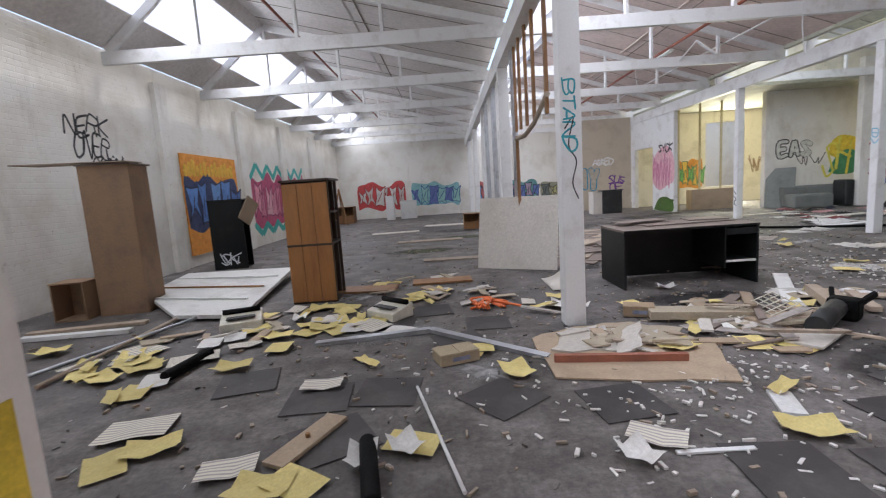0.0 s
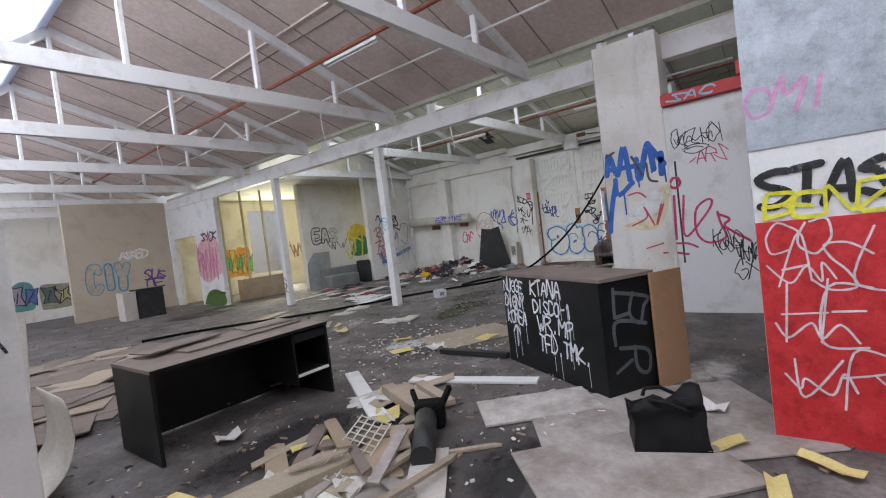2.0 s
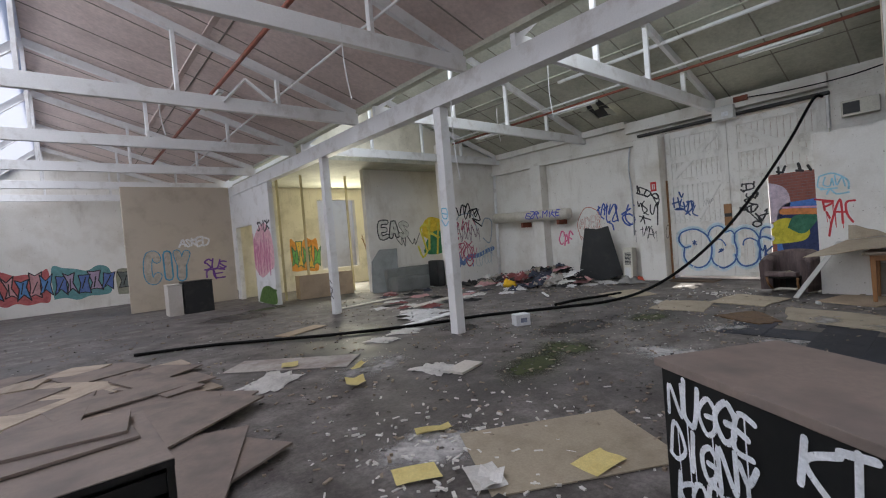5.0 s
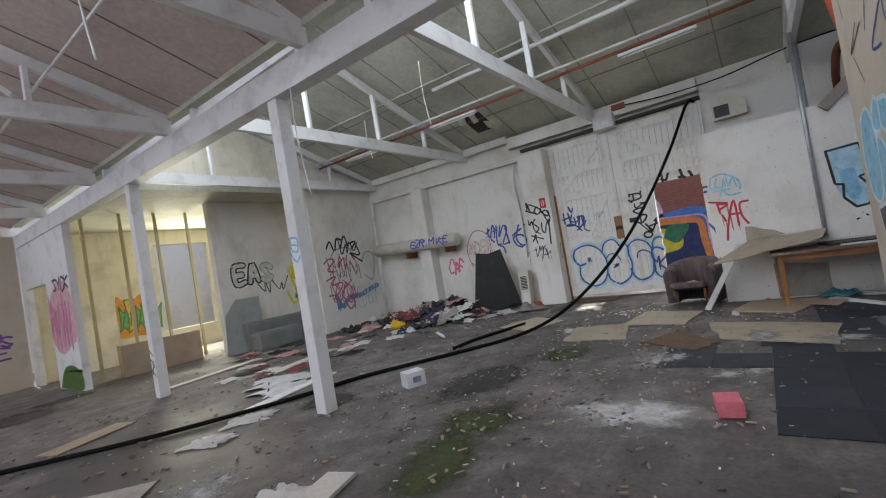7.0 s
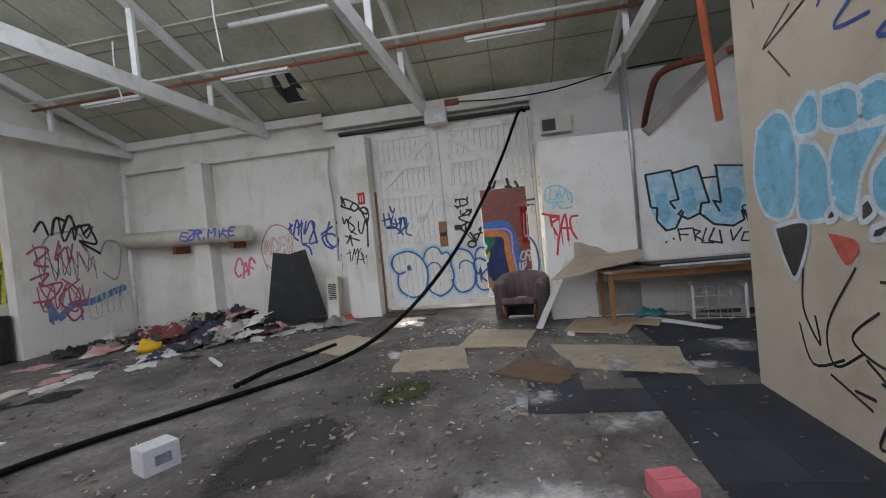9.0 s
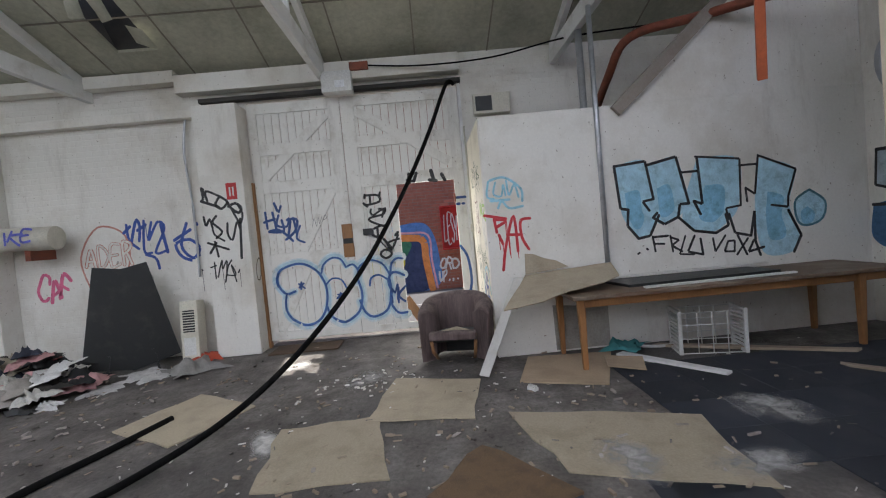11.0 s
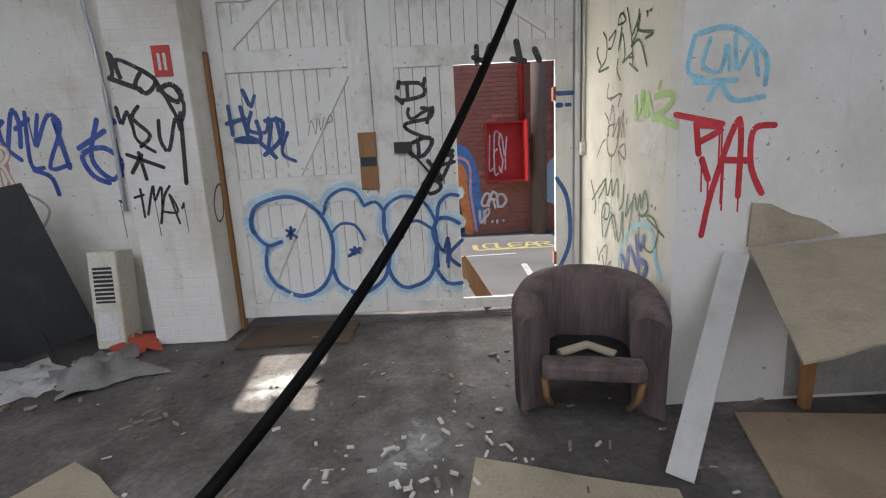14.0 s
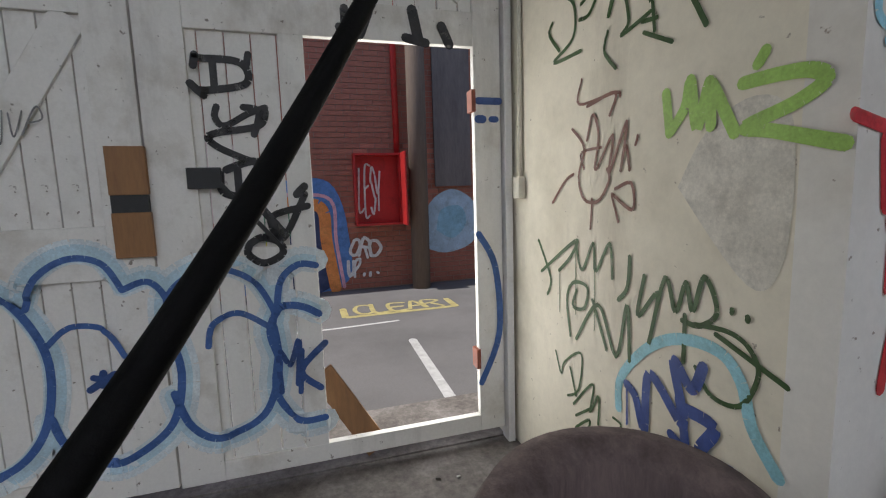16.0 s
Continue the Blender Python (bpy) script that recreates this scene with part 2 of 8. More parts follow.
def gable(x0, x1, apex, rise, y0, y1, material, name, label, band=(0.0, 1.0), hole=None):
    """A sawtooth roof: a short steep west slope and a long gentle east slope."""
    e = 4.27
    bm = bmesh.new()
    n = int((y1 - y0) / 1.07)
    def sheet(u, v, a, b):
        vs = [bm.verts.new((w.x, y, w.z + dz)) for dz in (0, 0.04) for w, y in ((u, a), (v, a), (v, b), (u, b))]
        for f in ((3, 2, 1, 0), (4, 5, 6, 7), (0, 1, 5, 4), (1, 2, 6, 5), (2, 3, 7, 6), (3, 0, 4, 7)):
            bm.faces.new([vs[k] for k in f])

    p, q = Vector((apex, 0, e + rise)), Vector((x1, 0, e))
    for i in range(n):
        a, b = y0 + (y1 - y0) * i / n, y0 + (y1 - y0) * (i + 1) / n - 0.012
        for s in range(2):
            u, v = p.lerp(q, s / 2), p.lerp(q, (s + 1) / 2 - 0.002)
            if hole and s and a < hole[3] and b > hole[2]:
                m0, m1 = p.lerp(q, (hole[0] - apex) / (x1 - apex)), p.lerp(q, (hole[1] - apex) / (x1 - apex))
                sheet(u, m0, a, b), sheet(m1, v, a, b)
                if a < hole[2] - 0.01:
                    sheet(m0, m1, a, hole[2])
                if b > hole[3] + 0.01:
                    sheet(m0, m1, hole[3], b)
            else:
                sheet(u, v, a, b)
    bm.faces.ensure_lookup_table()
    plain = len(bm.faces)
    for i in range(1, n):
        a = y0 + (y1 - y0) * i / n - 0.006
        bar(bm, (apex, a, e + rise - 0.004), (x1, a, e - 0.004), 0.02, 0.01)
    for k in range(2 if x1 > 9 else 1):
        q0 = p.lerp(q, 0.5 if k == 0 else 0.78)
        bar(bm, (q0.x, y0, q0.z - 0.006), (q0.x, y1, q0.z - 0.006), 0.025, 0.012)
    joints = range(plain, len(bm.faces))
    bar(bm, (apex, y0, e + rise + 0.12), (apex, y1, e + rise + 0.12), 0.35, 0.12)
    bar(bm, ((apex + x1) / 2, y0, e + rise / 2 + 0.07), ((apex + x1) / 2, y1, e + rise / 2 + 0.07), 0.5, 0.04)
    bm.faces.ensure_lookup_table()
    for k in joints:
        bm.faces[k].material_index = 1
    tagged(part(name, bm, material, None, label), category="ceiling", kind="structure").data.materials.append(joint_strip)
    foot, top, mid = Vector((x0 + 0.05, 0, e)), Vector((apex, 0, e + rise)), Vector((0, (y0 + y1) / 2, 0))
    for a, b in ((0.0, band[0]), band, (band[1], 1.0)):
        if b - a < 0.01:
            continue
        bm = bmesh.new()
        bar(bm, foot.lerp(top, a) + mid, foot.lerp(top, b) + mid, y1 - y0, 0.02)
        if (a, b) == band:
            tagged(part("skylight_" + name[-1], bm, roof_glass, None, "dusty sloping roof glazing"), category="skylight", kind="structure")
        else:
            tagged(part("ceiling_slope_" + name[-1], bm, material, None, "steep lined slope of the roof"), category="ceiling", kind="structure")


gable(WEST, LINE1, WEST + 1.75, 1.4, -4.0, FAR, lining, "ceiling_1", "pale lined sawtooth roof with sagging sheets", (0.36, 0.86))
gable(LINE1, LINE2, LINE1 + 2.1, 1.65, -4.0, FAR, lining_pink, "ceiling_2", "pinkish lined sawtooth roof with water stains")
gable(LINE2, EAST, LINE2 + 2.1, 1.65, -4.0, 14.9, lining_grey, "ceiling_3", "grey lined sawtooth roof with stained sheets", (0.0, 1.0), (14.27, 15.14, 9.58, 10.12))


# added dark shaft along the sun imitates shaded roof space over the broken lining
bm = bmesh.new()
slope = 1.65 / (EAST - LINE2 - 2.1)
low = [Vector((x, y, 4.27 + (EAST - x) * slope + 0.045)) for x, y in ((14.26, 9.57), (15.15, 9.57), (15.15, 10.13), (14.26, 10.13))]
rise = Vector((0.2, 1.9, 4.4)).normalized() * 1.1
for k in range(4):
    a, b = low[k - 1], low[k]
    out = (b - a).cross(rise).normalized() * 0.03
    vs = [bm.verts.new(v) for v in (a, b, b + rise, a + rise, a + out, b + out, b + out + rise, a + out + rise)]
    for f in ((0, 1, 2, 3), (7, 6, 5, 4), (0, 4, 5, 1), (1, 5, 6, 2), (2, 6, 7, 3), (3, 7, 4, 0)):
        bm.faces.new([vs[i] for i in f])
tagged(part("trim_roof_space", bm, dark_gap, None, "dark roof space above the broken lining"), category="trim", kind="structure")
sag = random.Random(8)
for x, y, a in ((14.3, 9.75, 40), (14.25, 10.0, 65), (14.8, 9.56, 30)):
    bm = bmesh.new()
    box(bm, -0.14, 0.14, -0.1, 0.12, -0.008, 0.0)
    for v in bm.verts:
        v.co += Vector((sag.uniform(-0.05, 0.05), sag.uniform(-0.05, 0.05), 0))
    ob = tagged(part("torn_lining", bm, lining_grey, None, "torn flap of roof lining hanging at the hole"), category="lining", group="torn lining")
    ob.matrix_world = pose(x, y, 4.27 + (EAST - x) * slope - 0.08, 20, a, 0)


def truss(name, x0, x1, apex, rise, y, struts, label):
    t = thing(name, label, "roof truss", "roof trusses", pose(0, y, 0))
    def member(nm, a, b, w, h):
        bm = bmesh.new()
        bar(bm, a, b, w, h)
        part(nm, bm, white_timber, t, bevel=0.008)
    zc = (CHORD0 + CHORD1) / 2
    top = 4.16 + rise
    member("bottom_chord", (x0, 0, zc), (x1, 0, zc), 0.09, CHORD1 - CHORD0)
    member("top_chord", (apex, 0, top), (x1 - 0.05, 0, 4.2), 0.08, 0.15)
    member("steep_chord", (x0 + 0.1, 0, 4.2), (apex, 0, top), 0.08, 0.15)
    for s in struts:
        z = 4.2 + rise * (x1 - s) / (x1 - apex) if s > apex else 4.2 + rise * (s - x0) / (apex - x0)
        member("strut", (s, 0, CHORD1 - 0.02), (s, 0, z - 0.05), 0.06, 0.09)
    return t


TR = [1.95 + 3.2 * k for k in range(8)]
for y in TR:
    truss("roof_truss", WEST + 0.02, LINE1, WEST + 1.75, 1.4, y, (-4.15, -2.4, -0.9), "white painted timber roof truss on the white hall beam")
    truss("roof_truss", LINE1 + 0.02, LINE2, LINE1 + 2.1, 1.65, y, (3.35, 5.2, 6.8), "white painted timber truss under the pinkish roof")
for y in (0.36, 3.89, 7.42, 10.95, 14.4):
    truss("roof_truss", LINE2 + 0.02, EAST - 0.02, LINE2 + 2.1, 1.65, y, (10.5, 12.3, 13.9), "cream painted timber truss under the grey roof")


def beam(name, x, y0, y1, label):
    bm = bmesh.new()
    box(bm, x - 0.1, x + 0.1, y0, y1, 3.62, 3.95)
    return tagged(part(name, bm, white_timber, None, label, 0.01), category="beam", kind="structure")


beam("trim_beam_1", LINE1, -4, FAR, "long white painted beam on white posts")
beam("trim_beam_2", LINE2, -4, 20.6, "long white painted beam on white posts")


def post(x, y, w, label, group):
    t = thing("post", label, "post", group, pose(x, y, 0))
    bm = bmesh.new()
    box(bm, -w / 2, w / 2, -w / 2, w / 2, 0.0, 3.62)
    part("shaft", bm, white_timber, t, bevel=0.012)
    return t


for y in (4.43, 9.1, 13.6, 18.1, 22.6):
    post(LINE1, y, 0.2, "white painted post with blue scribbles" if y < 5 else "white painted square post", "hall posts")
for y in (8.98, 13.2):
    post(LINE2, y, 0.17, "slim white painted post on the concrete floor", "slim posts")

# pier, white partition and the red panel wall
structure("wall_pier", [(7.95, 8.5, 2.99, 3.87, 0, 3.97)], white_wall, "cream pier with a blue spray tag", 0.01)
structure("wall_lobby", [(7.96, 8.1, 0.9, 2.99, 0, 2.87)], white_timber, "white partition with pink and black tags")
structure("wall_tag", [(8.503, 10.66, 3.72, 3.88, 0, 3.95), (7.96, 8.503, 3.872, 3.88, 0, 3.95)], tan_board, "bare plasterboard wall with a blue throw-up")
structure("wall_panel", [(4.35, 4.5, -3.9, 1.86, 0, 3.97)], white_timber, "panelled wall painted red, white and grey")
# loading corner
structure("wall_partition", [(13.9, 14.02, 3.9, 5.35, 0, 2.83), (13.9, 14.02, 0.75, 3.9, 0, 2.83)], white_wall, "white partition with sprayed tags")
structure("wall_reveal", [(14.02, EAST, 5.23, 5.35, 0, 2.83)], cream_wall, "cream side wall with green tags")
structure("wall_south", [(10.66, EAST, 0.55, 0.75, 0, 4.6)], white_wall, "cream wall with a blue piece")
structure("pier_east", [(15.3, EAST, 8.66, 9.3, 0, 3.69)], white_brick, "white brick pier with black tags", 0.015)
structure("pilaster_east", [(15.35, EAST, 12.4, 12.8, 0, 3.6)], white_wall, "white wall pilaster", 0.01)
structure("wall_north", [(13.2, EAST, 14.75, 14.95, 0, 4.6)], white_wall, "white wall with multicoloured tags")
structure("wall_north_2", [(11.2, 14.5, 16.2, 16.4, 0, 4.0)], white_wall, "white wall with a yellow and green tag")
structure("wall_annex", [(a, b, 20.6, 20.8, c, d) for a, b, c, d in cuts(8.5, 15.7, 0, 4.0, [(11.6, 13.3, 0.7, 3.5)])], cream_wall, "yellowish lit annex wall")
structure("wall_middle_north", [(5.15, 8.3, 20.6, 20.8, 0, 3.97)], tan_board, "grey-beige partition with a blue tag")
structure("wall_pink_tag", [(8.33, 8.47, 16.8, 18.5, 0, 3.62), (8.33, 8.47, 20.2, 20.6, 0, 3.62), (8.33, 8.47, 18.5, 20.2, 2.5, 3.62)], white_timber, "white partition with a pink tag")
structure("wall_gable", [(8.5, 15.7, 14.95, 15.05, 4.1, 6.2)], cream_wall, "cream boarded roof end")
structure("ceiling_annex", [(8.5, 15.9, 14.95, 20.8, 3.97, 4.1)], lining_grey, "low grey annex ceiling")
bm = bmesh.new()
vs = [bm.verts.new((x, y, z)) for x in (13.9, 14.02) for y, z in ((3.62, 2.832), (0.76, 2.832), (0.76, 4.15), (2.2, 4.15))]
for f in ((0, 1, 2, 3), (7, 6, 5, 4), (0, 4, 5, 1), (1, 5, 6, 2), (2, 6, 7, 3), (3, 7, 4, 0)):
    bm.faces.new([vs[k] for k in f])
tagged(part("wall_partition_upper", bm, white_wall, None, "white upper partition cut off at a slant"), category="wall", kind="structure")
bm = bmesh.new()
bar(bm, (13.86, 3.75, 2.75), (13.86, 1.9, 4.4), 0.06, 0.14)
tagged(part("trim_rafter", bm, raw_rafter, None, "bare slanting rafter on the partition", 0.004), category="trim", kind="structure")
structure("trim_box_gutter", [(8.36, 8.5, -4.0, 20.6, 4.21, 4.66)], lining_grey, "stained box gutter lining over the white beam")
for k, y in enumerate((9.75, 13.35, 16.7, 20.2)):
    structure("pilaster_west_%d" % (k + 1), [(WEST, WEST + 0.11, y - 0.19, y + 0.19, 0, 3.97)], white_brick, "white painted brick pilaster", 0.01)
# outside
structure("ground", [(15.95, 60, -60, 60, -0.3, -0.02)], concrete, "grey asphalt yard")

# ---- spray paint ----
GLYPHS = {
    "A": "00 26 40|12 32", "B": "00 06 26 45 33 03|33 41 30 00", "C": "45 36 16 04 02 10 30 41", "D": "00 06 26 44 42 20 00",
    "E": "46 06 00 40|03 33", "F": "46 06 00|03 33", "G": "45 26 04 02 20 41 43 23", "H": "06 00|46 40|03 43", "I": "26 20",
    "J": "46 41 20 01", "K": "06 00|46 03 40", "L": "06 00 40", "M": "00 06 23 46 40", "N": "00 06 40 46",
    "O": "16 04 02 10 30 42 44 36 16", "P": "00 06 36 45 34 03", "Q": "16 04 02 10 30 42 44 36 16|21 40", "R": "00 06 36 45 34 03|23 40",
    "S": "45 26 05 14 32 41 20 01", "T": "06 46|26 20", "U": "06 02 10 30 42 46", "V": "06 20 46", "W": "06 10 23 30 46",
    "X": "06 40|46 00", "Y": "06 23 46|23 20", "Z": "06 46 00 40", "0": "16 04 02 10 30 42 44 36 16", "1": "15 26 20",
    "2": "05 26 45 00 40", "3": "05 26 45 23 41 20 01", "-": "13 33", ".": "20 21", "*": "14 32|12 34|24 22", "^": "20 26|04 26 44", " ": "",
    "~": "02 14 22 34 42", "/": "00 46", "@": "33 22 13 24 44 42 30 10 02 04 16 36",
}
rng = random.Random(7)


def smooth_line(pts, n=5):
    """A soft curve through the places given."""
    if len(pts) < 3:
        return pts
    out = []
    q = [pts[0]] + pts + [pts[-1]]
    for a, b, c, d in zip(q, q[1:], q[2:], q[3:]):
        for k in range(n):
            s = k / n
            out.append(tuple(0.5 * (2 * b[i] + (c[i] - a[i]) * s + (2 * a[i] - 5 * b[i] + 4 * c[i] - d[i]) * s * s
                                    + (3 * b[i] - a[i] - 3 * c[i] + d[i]) * s ** 3) for i in (0, 1)))
    return out + [pts[-1]]


def letters(text, width, height, slant=0.2, wobble=0.22, turn=0, gap=0.08):
    """Pen lines of a hand-sprayed word in a field of that size."""
    lines, n = [], max(1, len(text))
    cw = width / n
    for i, ch in enumerate(text):
        kx, ky = rng.uniform(0.9, 1.1), rng.uniform(0.88, 1.12)
        oy = rng.uniform(-0.3, 0.3) * wobble * height
        ca, sa = math.cos(rng.uniform(-1.4, 1.4) * wobble), math.sin(rng.uniform(-1.4, 1.4) * wobble)
        for piece in GLYPHS.get(ch, "").split("|"):
            pts = [(int(k[0]) / 4, int(k[1]) / 6) for k in piece.split()]
            pts = [(x + rng.uniform(-wobble, wobble) * 0.5, y + rng.uniform(-wobble, wobble) * 0.4) for x, y in pts]
            pts = [(0.5 + (x - 0.5) * ca - (y - 0.5) * sa, 0.5 + (x - 0.5) * sa + (y - 0.5) * ca) for x, y in pts]
            pts = [(i * cw + cw * (x * kx * (1 - gap) + gap / 2) + slant * y * cw, y * ky * height + oy) for x, y in pts]
            if pts:
                lines.append(smooth_line(pts))
    if turn:
        lines = [[(width - y if turn > 0 else y, x if turn > 0 else -x) for x, y in l] for l in lines]
    return lines


def scribble(width, height, n=9, loops=1):
    """An unreadable looping tag."""
    lines = []
    for _ in range(loops):
        pts = [(width * (k + rng.uniform(-0.5, 0.7)) / n, height * (rng.uniform(0.0, 0.35) if k % 2 else rng.uniform(0.6, 1.0))) for k in range(n + 1)]
        lines.append(smooth_line(pts, 6))
    return lines


def ribbon(bm, line, w, at, lift):
    """One sprayed stroke: a flat band with round ends."""
    prev = None
    k0 = len(bm.faces)
    for a, b in zip(line, line[1:]):
        d = Vector((b[0] - a[0], b[1] - a[1]))
        if d.length < 1e-6:
            continue
        nrm = Vector((-d.y, d.x)).normalized() * w / 2
        z = lift + 0.00002 * ((len(bm.faces) - k0) % 40)
        bm.faces.new([bm.verts.new(at(p[0] + s * nrm.x, p[1] + s * nrm.y, z)) for p, s in ((a, 1), (b, 1), (b, -1), (a, -1))])
    for p in line[::2] + [line[-1]]:
        z = lift + 0.0009 + 0.00002 * (len(bm.faces) % 17)
        bm.faces.new([bm.verts.new(at(p[0] + w / 2 * math.cos(t), p[1] + w / 2 * math.sin(t), z)) for t in (k * math.tau / 8 for k in range(8))])


def wall_plane(o, u, v=(0, 0, 1)):
    """Places on a wall: o its lower left corner as one reads it, u to the right."""
    o, u, v = Vector(o), Vector(u).normalized(), Vector(v).normalized()
    n = u.cross(v)
    return lambda x, y, z: o + u * x + v * y + n * z


def strokes(text, soft=True):
    """Pen lines in centimetres from a short text: a line 'x,y x,y', lines parted by bars."""
    lines = [[tuple(int(v) / 100 for v in p.split(",")) for p in l.split()] for l in text.split("|")]
    return [smooth_line(l) if soft else l for l in lines]


PAINTS = {}


def colour(c, thin=0.72):
    """One spray paint for each colour; thin is how far the thinnest spots cover."""
    if (c, thin) not in PAINTS:
        PAINTS[c, thin] = paint("spray_%d" % len(PAINTS), c, thin=thin)
    return PAINTS[c, thin]


BLACK, BLUE, NAVY, SKY, RED, PINK, WHITE = (0.02, 0.02, 0.022), (0.03, 0.10, 0.42), (0.03, 0.08, 0.25), (0.22, 0.55, 0.72), (0.6, 0.04, 0.05), (0.75, 0.16, 0.3), (0.8, 0.8, 0.8)
GREEN, LIME, YELLOW, ORANGE, TEAL, PURPLE, BROWN = (0.022, 0.075, 0.008), (0.35, 0.58, 0.12), (0.8, 0.6, 0.05), (0.85, 0.33, 0.05), (0.05, 0.42, 0.38), (0.16, 0.05, 0.3), (0.14, 0.035, 0.015)


def tag(parent, at, lines, w, c, lift=0.003, drips=0, name="graffiti_tag"):
    bm = bmesh.new()
    for l in lines:
        ribbon(bm, l, w * rng.uniform(0.85, 1.15), at, lift)
    for _ in range(drips):
        l = rng.choice(lines)
        p = rng.choice(l)
        ribbon(bm, [p, (p[0] + 0.005, p[1] - rng.uniform(0.1, 0.4))], w * 0.3, at, lift)
    me = bpy.data.meshes.new(name)
    bm.to_mesh(me)
    bm.free()
    me.materials.append(colour(c, 0.99 if "halo" in name else 0.72))
    ob = new(name, me)
    ob.parent = parent
    return ob


def bubble(parent, at, text, width, height, w, fill, line, halo=None, slant=0.05, edge=0.035):
    """Fat rounded letters with a fill, an outline and, at times, a halo."""
    ls = letters(text, width, height, slant, 0.08, gap=0.3)
    if halo:
        tag(parent, at, ls, w + edge * 4, halo, 0.002, name="graffiti_halo")
    tag(parent, at, ls, w + edge * 2, line, 0.0045, name="graffiti_outline")
    tag(parent, at, ls, w, fill, 0.007, name="graffiti_fill")


def patch(parent, at, pts, c, lift=0.0025, name="paint_patch"):
    bm = bmesh.new()
    bm.faces.new([bm.verts.new(at(x, y, lift)) for x, y in smooth_line(pts + [pts[0]], 6)[:-1]])
    return part(name, bm, colour(c), parent)


def piece(parent, at, width, height, cloud, fills, line, seed):
    """A full-colour piece: a cloud, angular letter shapes locked into one another, dark contours."""
    r = random.Random(seed)
    n = max(5, int(width / 0.42))
    top = [(width * k / n, height * r.uniform(0.8, 1.05)) for k in range(n, -1, -1)]
    patch(parent, at, [(width * k / n, height * r.uniform(-0.05, 0.15)) for k in range(n + 1)] + top, cloud, 0.002)
    for k in range(n):
        x, w = width * (k + 0.1) / n, width / n * r.uniform(0.85, 1.25)
        lean, a, b = r.uniform(-0.3, 0.3) * w, height * r.uniform(0.1, 0.25), height * r.uniform(0.7, 0.92)
        shape = [(x, a), (x + w * 0.5, a + r.uniform(0, 0.2) * height), (x + w, a * 0.8), (x + w * 0.8 + lean, height * 0.5), (x + w + lean, b), (x + w * 0.45 + lean, b * r.uniform(0.75, 1.0)), (x + lean, b), (x + w * 0.2, height * 0.45)]
        lift = 0.004 + 0.0012 * (k % 3)
        bm = bmesh.new()
        bm.faces.new([bm.verts.new(at(p, q, lift)) for p, q in shape])
        part("paint_shape", bm, colour(fills[k % len(fills)]), parent)
        tag(parent, at, [shape + shape[:1], [(x + w * 0.3, height * 0.3), (x + w * 0.6 + lean, height * 0.62)]], 0.035, line, lift + 0.0008, name="graffiti_outline")


ob_of = bpy.data.objects
W = ob_of["wall_west"]
at = wall_plane((WEST, 7.25, 2.7), (0, 1, 0))
tag(W, at, letters("NERK", 0.95, 0.33), 0.035, BLACK) and tag(W, wall_plane((WEST, 7.4, 2.35), (0, 1, 0)), letters("ONER..", 1.15, 0.33), 0.035, BLACK)
tag(W, wall_plane((WEST, 7.75, 1.75), (0, 1, 0)), [[(0.0, 0.05), (0.05, 0.4), (0.3, 0.55), (0.6, 0.55), (0.85, 0.4), (0.9, 0.05)], [(0.08 * k, 0.5 + 0.1 * (k % 2)) for k in range(11)], [(0.15, 0.1), (0.2, 0.3), (0.4, 0.36), (0.6, 0.3), (0.7, 0.1)]], 0.03, BLACK)
M = tagged(part("mural_board", (lambda b: (box(b, WEST + 0.005, WEST + 0.03, 10.25, 12.9, 0.25, 2.6), b)[1])(bmesh.new()), colour(ORANGE), None, "orange board with blue bubble letters on the white wall"), category="mural")
at = wall_plane((WEST + 0.031, 10.3, 0.25), (0, 1, 0))
piece(M, wall_plane((WEST + 0.031, 10.3, 0.7), (0, 1, 0)), 2.5, 1.45, (0.03, 0.05, 0.14), ((0.1, 0.24, 0.58), (0.07, 0.18, 0.48), (0.14, 0.3, 0.62)), (0.015, 0.02, 0.06), 51)
tag(M, wall_plane((WEST + 0.033, 10.3, 2.15), (0, 1, 0)), [[(0.1 + 0.17 * k, 0.0), (0.1 + 0.17 * k, 0.14 + 0.06 * (k % 3))] for k in range(14)], 0.14, (0.85, 0.5, 0.06), 0.002)
at = wall_plane((WEST, 13.9, 0.6), (0, 1, 0))
tag(W, at, [[(0.45 * k, 1.55 + 0.4 * (k % 2)) for k in range(12)], [(0.45 * k, 0.05 - 0.3 * (k % 2)) for k in range(12)]], 0.2, TEAL)
piece(W, at, 5.0, 1.65, (0.5, 0.08, 0.18), ((0.72, 0.3, 0.4), (0.62, 0.2, 0.3), (0.75, 0.42, 0.5)), (0.2, 0.02, 0.08), 52)
F = ob_of["wall_far"]
